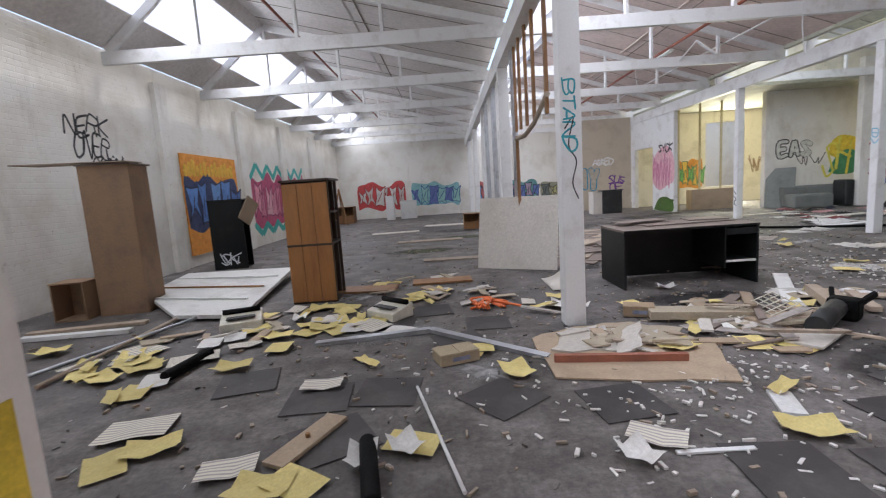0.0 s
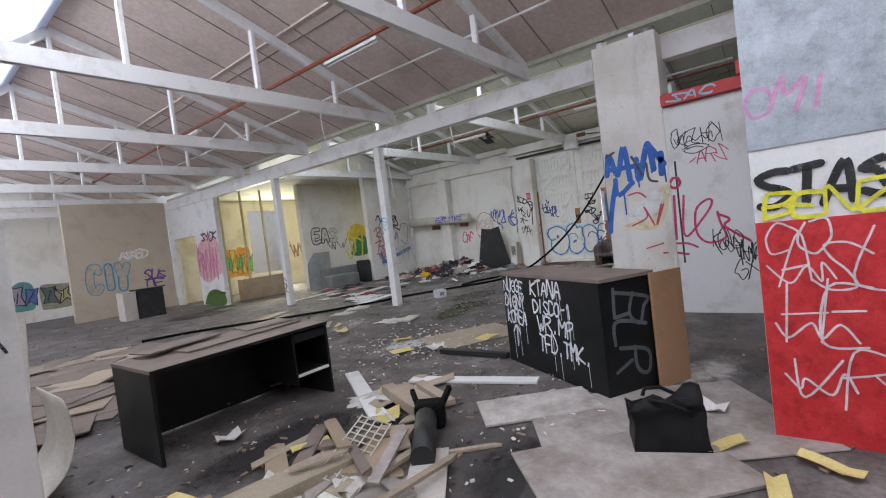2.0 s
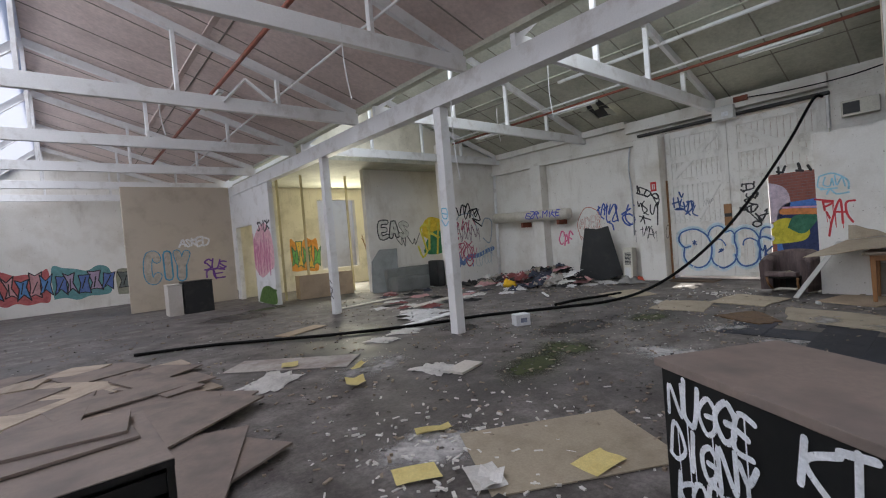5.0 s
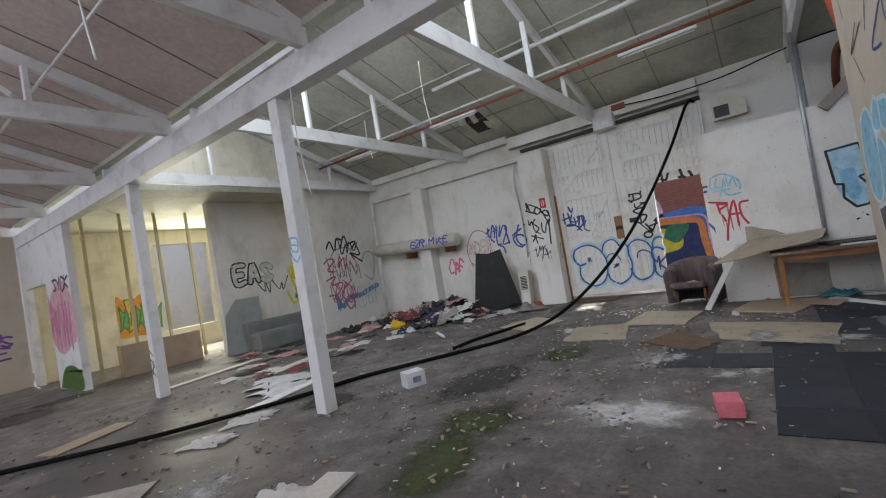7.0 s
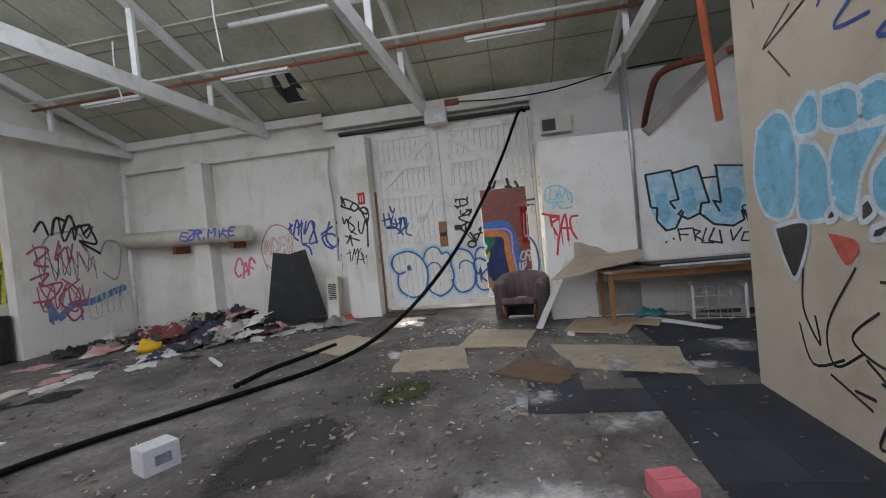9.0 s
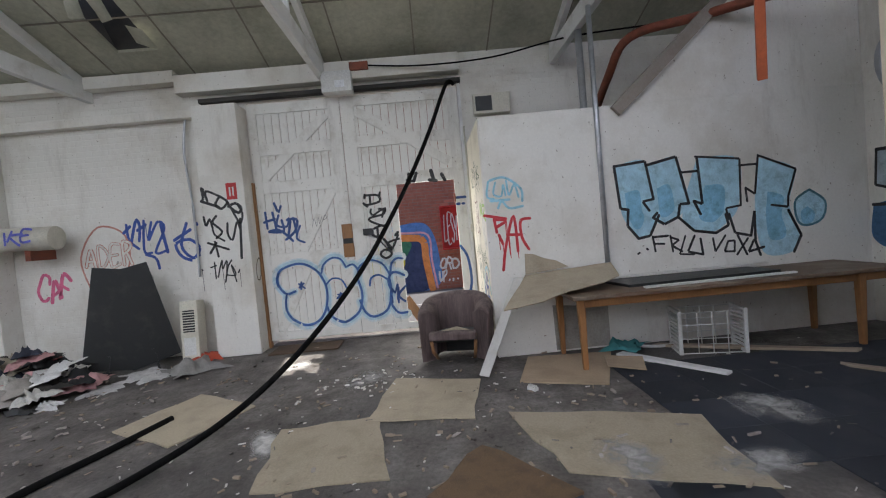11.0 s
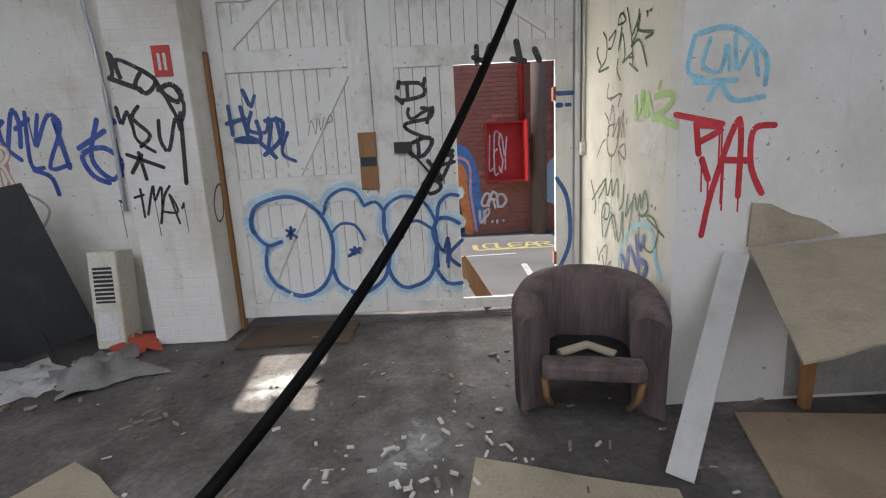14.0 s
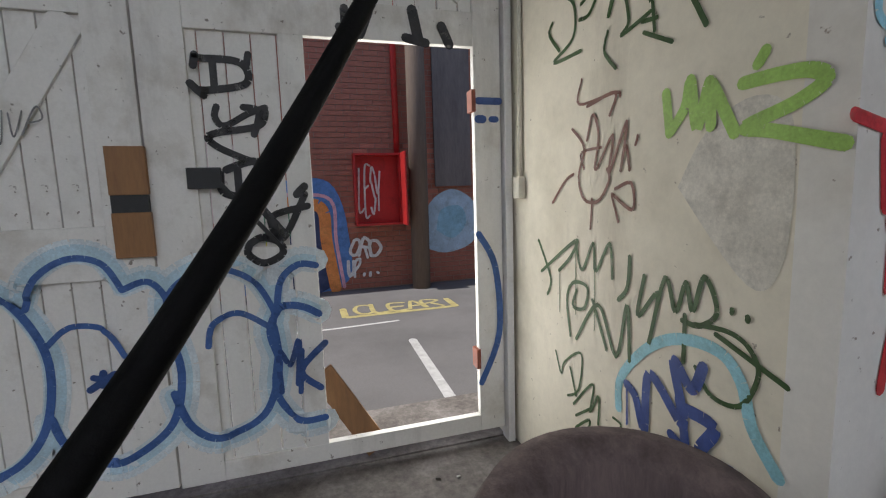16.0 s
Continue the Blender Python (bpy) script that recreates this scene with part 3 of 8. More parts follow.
for k, (x, wd, h, cloud, fills, line) in enumerate(((-4.9, 2.6, 1.5, (0.55, 0.06, 0.06), ((0.6, 0.58, 0.55), (0.5, 0.45, 0.42)), (0.3, 0.03, 0.03)), (-1.9, 2.6, 1.35, (0.25, 0.5, 0.52), ((0.12, 0.16, 0.4), (0.3, 0.55, 0.5)), NAVY),
                                                     (1.7, 1.5, 1.2, (0.5, 0.12, 0.12), ((0.1, 0.25, 0.5), (0.55, 0.3, 0.3)), BLACK), (3.3, 1.7, 1.2, (0.12, 0.3, 0.3), ((0.1, 0.16, 0.4), (0.4, 0.3, 0.4)), BLACK), (5.2, 2.4, 1.1, (0.3, 0.3, 0.22), ((0.12, 0.14, 0.13), (0.45, 0.42, 0.2)), BLACK))):
    piece(F, wall_plane((x, FAR, 0.45), (1, 0, 0)), wd, h, cloud, fills, line, 40 + k)
piece(ob_of["wall_annex"], wall_plane((10.35, 20.6, 0.7), (1, 0, 0)), 1.1, 1.3, (0.7, 0.3, 0.05), ((0.15, 0.45, 0.12), (0.75, 0.5, 0.08)), (0.1, 0.2, 0.1), 61)
tag(ob_of["wall_annex"], wall_plane((13.5, 20.6, 1.2), (1, 0, 0)), scribble(1.2, 0.8, 9, 2), 0.04, (0.3, 0.2, 0.12))
N = ob_of["wall_middle_north"]
bubble(N, wall_plane((5.6, 20.6, 1.0), (1, 0, 0)), "CIY", 1.25, 0.85, 0.2, (0.5, 0.45, 0.37), (0.06, 0.3, 0.5), edge=0.05)
tag(N, wall_plane((7.3, 20.6, 1.15), (1, 0, 0)), letters("SUS", 0.7, 0.3) + letters("UE", 0.6, -0.3), 0.05, PURPLE)
tag(N, wall_plane((6.6, 20.6, 2.0), (1, 0, 0)), letters("ASKED", 0.9, 0.25), 0.06, WHITE)
P = ob_of["wall_pink_tag"]
at = wall_plane((8.33, 18.52, 0.8), (0, -1, 0))
patch(P, at, [(0.0, 0.3), (0.6, 0.0), (1.3, 0.2), (1.75, 0.4), (1.7, 1.2), (1.2, 1.65), (0.5, 1.5), (0.05, 1.1)], (0.72, 0.42, 0.46))
tag(P, at, scribble(1.5, 1.4, 12, 2), 0.05, (0.55, 0.2, 0.3), 0.005)
tag(P, wall_plane((8.33, 18.0, 2.25), (0, -1, 0)), letters("SYOK", 1.1, 0.3), 0.05, BLACK)
patch(P, wall_plane((8.33, 18.4, 0.0), (0, -1, 0)), [(0.0, 0.02), (1.5, 0.02), (1.55, 0.45), (1.6, 0.4), (1.0, 0.55), (0.4, 0.45)], (0.08, 0.16, 0.03), name="moss_patch")
N2 = ob_of["wall_north_2"]
yn = 16.2
bubble(N2, wall_plane((11.6, yn, 1.75), (1, 0, 0)), "EAS", 1.2, 0.5, 0.12, (0.62, 0.62, 0.55), BLACK)
tag(N2, wall_plane((12.3, yn, 1.35), (1, 0, 0)), scribble(0.9, 0.45, 8), 0.03, BLACK)
at = wall_plane((13.2, yn, 1.0), (1, 0, 0))
patch(N2, at, [(0.2, 0.7), (0.7, 0.5), (1.1, 0.8), (1.15, 1.2), (0.6, 1.35), (0.25, 1.1)], YELLOW)
patch(N2, at, [(0.2, 0.1), (0.6, 0.0), (1.2, 0.1), (1.2, 0.7), (0.8, 0.85), (0.4, 0.55)], (0.04, 0.25, 0.12), 0.004)
tag(N2, at, letters("SH", 0.9, 1.1), 0.09, (0.75, 0.68, 0.1), 0.006)
N1 = ob_of["wall_north"]
nor = wall_plane((13.5, 14.75, 0), (1, 0, 0))
tag(N1, wall_plane((13.6, 14.75, 1.3), (1, 0, 0)), scribble(1.2, 0.8, 11, 2), 0.022, (0.2, 0.12, 0.16), 0.0038)
tag(N1, wall_plane((13.55, 14.75, 0.8), (1, 0, 0)), letters("SIN", 0.9, 0.5, 0.1, 0.3) + scribble(1.0, 0.5, 8), 0.028, (0.5, 0.12, 0.2), 0.005)
tag(N1, wall_plane((14.55, 14.75, 0.55), (1, 0, 0)), letters("LUMBOR", 0.85, 0.5, 0.1, 0.3), 0.022, (0.5, 0.58, 0.6), 0.0035)
tag(N1, wall_plane((14.1, 14.75, 2.1), (1, 0, 0)), scribble(0.7, 0.5, 6), 0.04, BLACK, 0.005)
tag(N1, nor, strokes("23,98 40,64 70,85 115,86 166,100 192,105"), 0.15, (0.14, 0.24, 0.48), 0.002, drips=5)
tag(N1, nor, strokes("143,186 163,213 195,198 178,128 146,144|22,203 45,228 101,228 118,174"), 0.045, (0.35, 0.42, 0.47), 0.003)
tag(N1, nor, strokes("-4,192 16,204 35,197 6,173 31,166|57,215 46,177 69,202 73,170 84,208|100,214 112,194|-3,144 30,153 14,130 54,132 31,103 -2,101|55,139 87,109 76,71 44,101 90,135|55,74 69,53 90,69 74,91"), 0.04, (0.45, 0.09, 0.15), 0.0045)
tag(N1, nor, strokes("13,234 28,253 38,228|45,228 55,260 75,254|65,231 84,267 95,234|88,241 127,248 109,228|126,241 137,207 100,214 143,186"), 0.06, BLACK, 0.006)
E = ob_of["wall_east"]
def east(y, z):
    return wall_plane((EAST, y, z), (0, -1, 0))
bubble(E, east(11.35, 1.5), "ADER", 0.75, 0.3, 0.03, (0.74, 0.72, 0.66), (0.55, 0.25, 0.2), edge=0.012)
tag(E, east(11.4, 1.15), [smooth_line([(0.1, 0.0), (0.0, 0.5), (0.3, 0.95), (0.7, 0.8), (0.7, 0.3), (0.3, 0.0), (0.1, 0.1)])], 0.025, (0.55, 0.25, 0.2))
tag(E, east(10.95, 0.95), [smooth_line([(0.1, 0.6), (0.0, 0.3), (0.3, 0.0), (0.6, 0.3), (0.3, 0.5), (0.4, 0.2)])], 0.03, (0.4, 0.38, 0.33))
tag(E, east(12.1, 1.05), letters("CAF", 0.5, 0.32), 0.05, PINK)
tag(E, east(10.6, 0), strokes("-6,210 -4,186 9,172|-11,198 -1,207|-3,176 9,215 14,206 11,184|21,214 17,168 28,164|10,200 23,208|32,211 25,183 41,210 51,200 34,164 53,166|46,206 52,163|85,204 74,170 90,150 101,165 87,179 66,174 72,155 86,147|64,180 90,194|100,203 101,201|98,187 99,153|19,162 33,155 37,139"), 0.045, (0.04, 0.09, 0.36), drips=3)
PE = ob_of["pier_east"]
pie_e = wall_plane((15.3, 9.1, 0), (0, -1, 0))
tag(PE, pie_e, strokes("-17,250 -16,235 -19,231|-15,249 -10,230 -11,245 8,236|-19,231 5,221|8,236 1,225 9,218 18,227 8,236|18,227 23,217 33,210 37,217 29,224 19,220|23,217 33,195 38,208 33,221|34,201 30,144"), 0.036, BLACK)
tag(PE, pie_e, strokes("-18,208 -16,195 -10,204 -7,192|0,208 -6,199 6,185 -3,176|-7,192 -5,181 8,171|15,196 14,180 20,172 29,197 32,188|-16,170 13,158|-4,169 -14,155|-6,171 -3,149"), 0.032, BLACK)
tag(PE, pie_e, strokes("-16,134 -8,136|-10,141 -10,117|-7,119 1,143 1,131 8,142 6,123|15,142 9,133 3,111|6,121 19,120 14,135 19,110|25,127 23,123|-29,132 -28,131"), 0.022, BLACK, drips=3)
tag(PE, wall_plane((15.42, 8.66, 1.1), (1, 0, 0)), letters("O", 0.16, 0.28) + letters("8", 0.1, 0.2), 0.025, (0.15, 0.12, 0.08))
# partition by the table
Q = ob_of["wall_partition"]
def prt(y, z):
    return wall_plane((13.9, y, z), (0, -1, 0))
par = prt(5.35, 0)
bm = bmesh.new()
bm.faces.new([bm.verts.new(par(x, y, 0.002)) for x, y in ((0.69, 0.56), (1.35, 0.49), (1.35, 0.02), (0.70, 0.02))])
part("bare_cement", bm, worn("bare_cement", (0.42, 0.4, 0.36), (0.26, 0.24, 0.21), 0.85, 4, 0.6, 40, 0.2), Q, "bare grey cement showing through the paint")
tag(Q, par, strokes("6,208 3,191 11,187|8,209 25,211 43,197 44,182|14,206 11,193 20,190 23,203 25,190|27,207 29,190 36,202 40,187|7,185 29,185|15,176 20,184 28,175 44,176"), 0.026, (0.3, 0.6, 0.72))
tag(Q, par, strokes("-2,169 23,163|9,164 11,148|10,163 23,161 11,154|13,145 17,134|15,103 20,130 32,165 34,124|24,144 38,143|51,161 40,159 40,140 47,125"), 0.032, (0.6, 0.04, 0.05), drips=7)
for k, l in enumerate(strokes("155,212 192,215 197,170 202,150 190,127 175,127 166,142 159,162|195,209 229,215 239,163 227,146 210,140 199,149|254,213 303,208 301,155 286,135 264,125 232,143|328,207 370,191 362,149 372,111 362,92 327,95 320,148|387,164 369,152 371,128 383,122 401,129 405,149", False)):
    patch(Q, par, l, (0.42, 0.66, 0.78), 0.0016 + 0.0002 * k)
    cx, cy = sum(p[0] for p in l) / len(l), sum(p[1] for p in l) / len(l)
    patch(Q, par, [(cx + 0.45 * (x - cx) - 0.03, cy - 0.08 + 0.5 * (y - cy)) for x, y in l], (0.24, 0.52, 0.7), 0.003 + 0.0002 * k)
tag(Q, par, strokes("155,212 192,215 199,170 186,168 193,157|155,212 159,162 168,160 166,141 178,125 192,127 204,150|193,210 229,217 241,161 230,161 227,146 210,139 197,148 202,153|233,198 253,198", False), 0.03, BLACK, 0.0055)
tag(Q, par, strokes("252,215 305,208 303,153 285,151 287,138|254,213 257,159 247,163 254,147|228,145 245,128 271,123 287,131 284,144|304,200 326,200|327,210 372,190 361,159 360,146 340,150|327,208 321,165 310,173 311,157|288,144 294,121 313,116 319,145 318,109 323,92|360,142 374,111 364,92", False), 0.03, BLACK, 0.0055)
tag(Q, par, strokes("387,164 369,152 371,128 383,122 401,129 405,149 387,164"), 0.03, (0.1, 0.25, 0.32), 0.0055)
tag(Q, par, strokes("195,126 197,108|195,125 213,125|196,117 208,116|216,125 218,106|216,123 226,119 217,113 229,105|234,123 226,102 243,100|245,122 236,104 254,99 252,118|267,117 269,101 282,119|285,112 280,100 292,99 293,112 285,112|297,118 307,94|309,113 295,95|316,110 309,97 328,101|176,107 178,108|187,112 188,111", False), 0.026, BLACK)
V = ob_of["wall_reveal"]
def rev(x, z):
    return wall_plane((x, 5.35, z), (-1, 0, 0))
rv = rev(15.4, 0)
patch(V, rv, [(1.0, 1.54), (1.26, 1.26), (1.36, 1.35), (1.36, 1.7), (1.25, 1.78), (1.1, 1.7)], (0.66, 0.63, 0.55), 0.0012)
tag(V, rv, strokes("73,65 74,78 87,94 102,103 118,104 126,97 130,85 138,75"), 0.036, (0.3, 0.6, 0.68), 0.0022)
tag(V, rv, strokes("22,232 19,228 28,218|33,240 40,233 39,220 23,214 45,213|45,232 58,235 51,226 44,226|70,243 64,243 62,238 67,237 75,237 70,243|68,234 63,220 70,230 75,215 71,211 86,214|77,244 85,225 88,207|83,208 96,201|87,225 97,234 93,224 85,218 98,219 109,202|96,237 95,226 116,219 106,218|107,233 108,230|112,232 113,232|63,215 61,208 68,200|82,212 89,211"), 0.017, GREEN)
tag(V, rv, strokes("46,201 44,191 68,191 71,189|50,189 68,191 65,183|39,181 48,172 44,160 48,150 58,149 65,157 64,162|50,175 54,185 58,176 56,162 67,175 65,160 75,179 72,161|75,170 77,161|81,173 80,170|48,163 46,170 60,171|22,148 33,158 40,161|53,137 54,150|67,152 79,146 78,156 69,154|71,141 67,151"), 0.013, BROWN)
tag(V, rv, strokes("94,185 96,172|96,172 102,179 104,187 107,172 111,185 112,172|112,184 120,169|128,189 126,186|122,182 132,182 140,181 143,178 136,174 123,170 131,168 148,163"), 0.036, LIME)
tag(V, rv, strokes("8,128 20,110 17,101|11,112 42,131 38,123 28,115|42,130 47,118 55,131 57,119 66,132 68,118|78,128 77,116 72,110|86,122 83,106 93,117 89,97 96,123 101,112 105,123 108,114 112,126 117,116 111,110 104,110"), 0.017, GREEN, drips=3)
tag(V, rv, strokes("38,85 35,102 40,111 51,111 49,101 40,100 43,108|43,85 59,105 71,86 77,109 79,87|55,106 65,87|122,118 122,117|127,117 127,116|109,110 121,111 128,108 131,101 126,90 116,89 110,96|117,109 139,101|105,112 105,96"), 0.017, GREEN)
tag(V, rv, strokes("25,73 30,63 33,70 47,79 45,61 36,54|38,69 43,57|41,52 56,68 54,54 60,64 60,51|43,47 56,57|43,41 54,50 52,40 64,48|70,59 75,58 71,51"), 0.014, GREEN)
tag(V, rv, strokes("78,77 83,74 88,63 90,86 106,74 101,95 109,88 113,97|104,82 107,67 101,68|106,80 118,79 113,68 125,68"), 0.04, (0.03, 0.07, 0.28), 0.0045, drips=2)
S = ob_of["wall_south"]
def sth(x, z):
    return wall_plane((x, 0.75, z), (-1, 0, 0))
so = sth(13.9, 0)
for l in strokes("12,203 94,200 97,180 115,173 116,107 124,65 91,52 63,56 27,87 29,156 9,162", False):
    patch(S, so, l, (0.42, 0.5, 0.56), 0.0016)
for l in strokes("5,139 29,139 27,90 2,101|96,147 127,184 128,134 109,107", False):
    patch(S, so, l, (0.06, 0.16, 0.32), 0.003)
tag(S, so, strokes("31,184 71,193 86,169 90,130 103,95 123,68|66,105 92,76"), 0.16, (0.07, 0.25, 0.42), 0.004)
tag(S, so, strokes("41,186 68,189 80,165|94,106 108,89"), 0.06, (0.3, 0.56, 0.68), 0.006)
tag(S, so, strokes("12,203 94,200 97,180 115,173 116,107|12,203 9,162 30,156 27,87|33,150 66,148 61,99 63,56 91,52 124,54|5,139 29,139", False), 0.035, BLACK, 0.0075)
tag(S, so, strokes("31,81 31,54|37,80 40,56 45,79|50,79 51,57|59,79 55,57|26,84 65,84|24,50 63,55", False), 0.02, BLACK, 0.009)
B = ob_of["wall_tag"]
def blu(x, z):
    return wall_plane((x, 3.88, z), (-1, 0, 0))
at = blu(10.63, 0)
for k, l in enumerate(strokes("23,206 49,213 66,202 71,173 59,140 27,140 13,169|70,205 87,215 96,206 92,190 73,191|73,187 91,182 101,166 102,140 81,134 67,140|99,211 121,209 130,200 127,187 111,186 97,193|111,185 128,184 148,184 128,160 119,136 102,144 102,170|129,205 145,206 151,197 149,185 131,186", False) + strokes("154,202 166,207 177,201 176,187 166,182 152,184|156,175 175,173 182,164 176,139 157,133 136,140 135,160", False) + strokes("203,207 226,204 209,172 188,137 166,137|227,207 244,208 259,195 256,182 238,175 221,180|219,177 235,168 225,139 206,135 189,140|254,185 266,187 276,173 275,153 265,134 251,128 231,133 233,157", False)):
    patch(B, at, l, (0.2, 0.5, 0.68), 0.0016 + 0.0003 * k)
    tag(B, at, [smooth_line(l + l[:1], 6)], 0.034, (0.6, 0.7, 0.76), 0.0018 + 0.0003 * k, name="graffiti_outline")
for l in strokes("96,127 121,122 113,109 106,112|154,124 168,120 157,110", False):
    patch(B, at, l, (0.55, 0.1, 0.07), 0.0066)
for l in strokes("37,131 78,133 61,96 49,105|96,138 102,142 105,136 97,134|125,143 131,146 135,138 125,133|133,130 145,133 140,125 131,124|154,133 175,136 174,125 166,123|227,130 244,125 263,130 254,119 235,116", False):
    patch(B, at, l, BLACK, 0.0068)
    tag(B, at, [smooth_line(l + l[:1], 6)], 0.034, (0.64, 0.68, 0.74), 0.0074, name="graffiti_outline")
tag(B, at, strokes("68,103 65,75 80,54 77,72|117,107 89,69 93,44 118,58|135,101 159,99 164,75 169,69|181,110 183,99 200,96|176,84 204,82 190,67 176,67 179,81|199,94 212,87 199,72 211,57 223,72 213,75|132,84 110,65 136,54 163,64 142,48|131,45 154,37 157,27 126,7 138,39 121,55"), 0.02, BLACK)
tag(B, at, strokes("219,76 229,87 245,89|224,75 234,53|59,64 71,39 102,50|89,37 122,27|110,34 125,34|184,52 205,43 218,35"), 0.02, BLACK)
tag(B, at, strokes("102,262 132,292 170,287 174,273 138,258 114,244 140,240|178,279 194,286 211,281 205,262 188,251|160,271 160,250 184,226 196,230|200,280 201,239 231,270|222,254 224,227 227,204|185,219 145,226 161,234|236,244 225,237 220,219 230,203|242,248 255,248 259,226 255,204"), 0.026, (0.04, 0.08, 0.3))
tag(B, at, strokes("155,325 177,316 221,284 244,253|163,316 156,296|135,341 100,321 114,302 136,308 136,331|37,359 74,356 106,353|78,333 66,306|26,317 32,294|75,276 40,260 90,271|47,256 70,231"), 0.02, (0.06, 0.05, 0.04))
PI = ob_of["wall_pier"]
def pie(y, z):
    return wall_plane((7.95, y, z), (0, -1, 0))
pw = pie(3.87, 0)
tag(PI, pw, strokes("4,208 9,238 19,206 31,245 36,196|8,215 57,215|47,224 49,194 64,243 69,206|64,243 83,211|80,226 79,198|15,199 17,176 39,192|14,191 5,154 0,123"), 0.075, (0.02, 0.13, 0.5), 0.005, drips=5)
tag(PI, pw, strokes("5,235 17,240|41,229 53,201|60,215 62,193 72,188"), 0.035, (0.06, 0.07, 0.1), 0.0075)
patch(PI, pie(3.7, 1.2), [(0.0, 0.1), (0.3, 0.2), (0.55, 0.55), (0.7, 0.6), (0.62, 0.2), (0.4, 0.0)], (0.75, 0.68, 0.45))
patch(PI, pie(3.6, 1.35), [(0.0, 0.1), (0.3, 0.0), (0.5, 0.3), (0.4, 0.42), (0.2, 0.25)], WHITE, 0.004)
tag(PI, pw, strokes("31,174 45,176 55,168|33,129 54,139 51,154 63,127|74,155 66,127 77,155") + strokes("49,94 72,100|71,86 76,86"), 0.022, (0.6, 0.08, 0.14), 0.007)
L = ob_of["wall_lobby"]
def lob(y, z):
    return wall_plane((7.96, y, z), (0, -1, 0))
tag(L, lob(3.87, 0), strokes("92,189 87,181 93,175 100,180 98,188 92,189|91,164 89,104|103,163 100,107 127,134 136,150 130,154 116,141 115,110 128,96 148,102 143,123 141,136|141,133 154,125 148,116 174,95") + strokes("83,98 102,97 114,91|83,86 102,82"), 0.034, (0.62, 0.06, 0.16))
# flat dark strips paint the shade inside two upright slots; nothing is cut
for u in (0.965, 1.815):
    bm = bmesh.new()
    box(bm, 7.957, 7.9605, 3.87 - u - 0.012, 3.87 - u + 0.012, 0.7, 2.12)
    part("slot", bm, dark_gap, L, "dark upright slot in the board")
tag(L, lob(2.92, 2.3), letters("OKELHOI", 0.62, 0.2, 0.1, 0.35, gap=-0.15) + scribble(0.5, 0.16, 9), 0.011, BLACK)
tag(L, lob(2.8, 2.2), [smooth_line([(0.0, 0.05), (0.15, 0.1), (0.32, 0.05), (0.15, -0.02), (0.02, 0.03), (0.16, 0.07), (0.25, 0.04)])], 0.011, BLACK)
tag(L, lob(2.75, 2.02), letters("-ARS", 0.46, 0.18, 0.1, 0.3, gap=-0.1), 0.015, (0.6, 0.12, 0.2))
tag(L, lob(2.55, 0.86), letters("KOSB", 0.34, 0.22, 0.1, 0.35, gap=-0.2) + scribble(0.34, 0.2, 8), 0.013, BLACK)
tag(L, lob(2.3, 0.68), letters("THKA", 0.36, 0.26, 0.1, 0.35, gap=-0.2) + scribble(0.36, 0.24, 9), 0.013, BLACK)
tag(L, lob(2.32, 0.46), letters("GX", 0.24, 0.24, 0.1, 0.3), 0.013, BLACK)
R = ob_of["wall_panel"]
def pan(y, z):
    return wall_plane((4.346, y, z), (0, -1, 0))
patch_panels = ((0.0, 1.35, (0.62, 0.03, 0.035), "red lower panel"), (1.79, 3.97, (0.42, 0.46, 0.5), "grey upper panel"))
for z0, z1, c, lb in patch_panels:
    bm = bmesh.new()
    box(bm, 4.342, 4.349, -3.9, 1.858, z0 + 0.002, z1)
    part("panel_sheet", bm, colour(c), R, lb)
tag(R, pan(1.84, 1.45), letters("STAS", 0.62, 0.22), 0.042, BLACK, 0.003)
tag(R, pan(1.83, 1.37), letters("BENZO", 0.72, 0.15), 0.024, (0.78, 0.72, 0.05), 0.006)
tag(R, pan(1.86, 2.0), letters("OMI", 0.4, 0.16), 0.022, (0.6, 0.3, 0.5), 0.006)
for y, z, s, wd, h in ((1.8, 0.95, "ASL", 0.6, 0.3), (1.78, 0.6, "HE", 0.4, 0.4), (1.8, 0.28, "VR", 0.55, 0.28), (1.2, 0.4, "OLEN", 0.8, 0.5), (1.83, 1.15, "CO", 0.3, 0.16)):
    tag(R, pan(y, z), letters(s, wd, h) + ([scribble(0.32, 0.18, 5)[0]] if h > 0.25 else []), 0.012, (0.75, 0.66, 0.68), 0.006)
P0 = [o for o in ob_of if o.name.startswith("post") and abs(o.location.y - 4.43) < 0.01][0]
bp = tag(P0, wall_plane((-0.08, -0.101, 2.15), (1, 0, 0)), [[(x * 0.7 + 0.01, y) for x, y in l] for l in letters("BTAND", 0.65, 0.16, turn=-1)] or [], 0.018, (0.03, 0.35, 0.42))
for l in bp.data.vertices:
    l.co.z += 0.2
tag(P0, wall_plane((-0.08, -0.101, 1.5), (1, 0, 0)), [smooth_line([(0.02, 0.4), (0.1, 0.5), (0.05, 0.25), (0.12, 0.1), (0.08, -0.1), (0.13, -0.25)])], 0.012, BLACK)

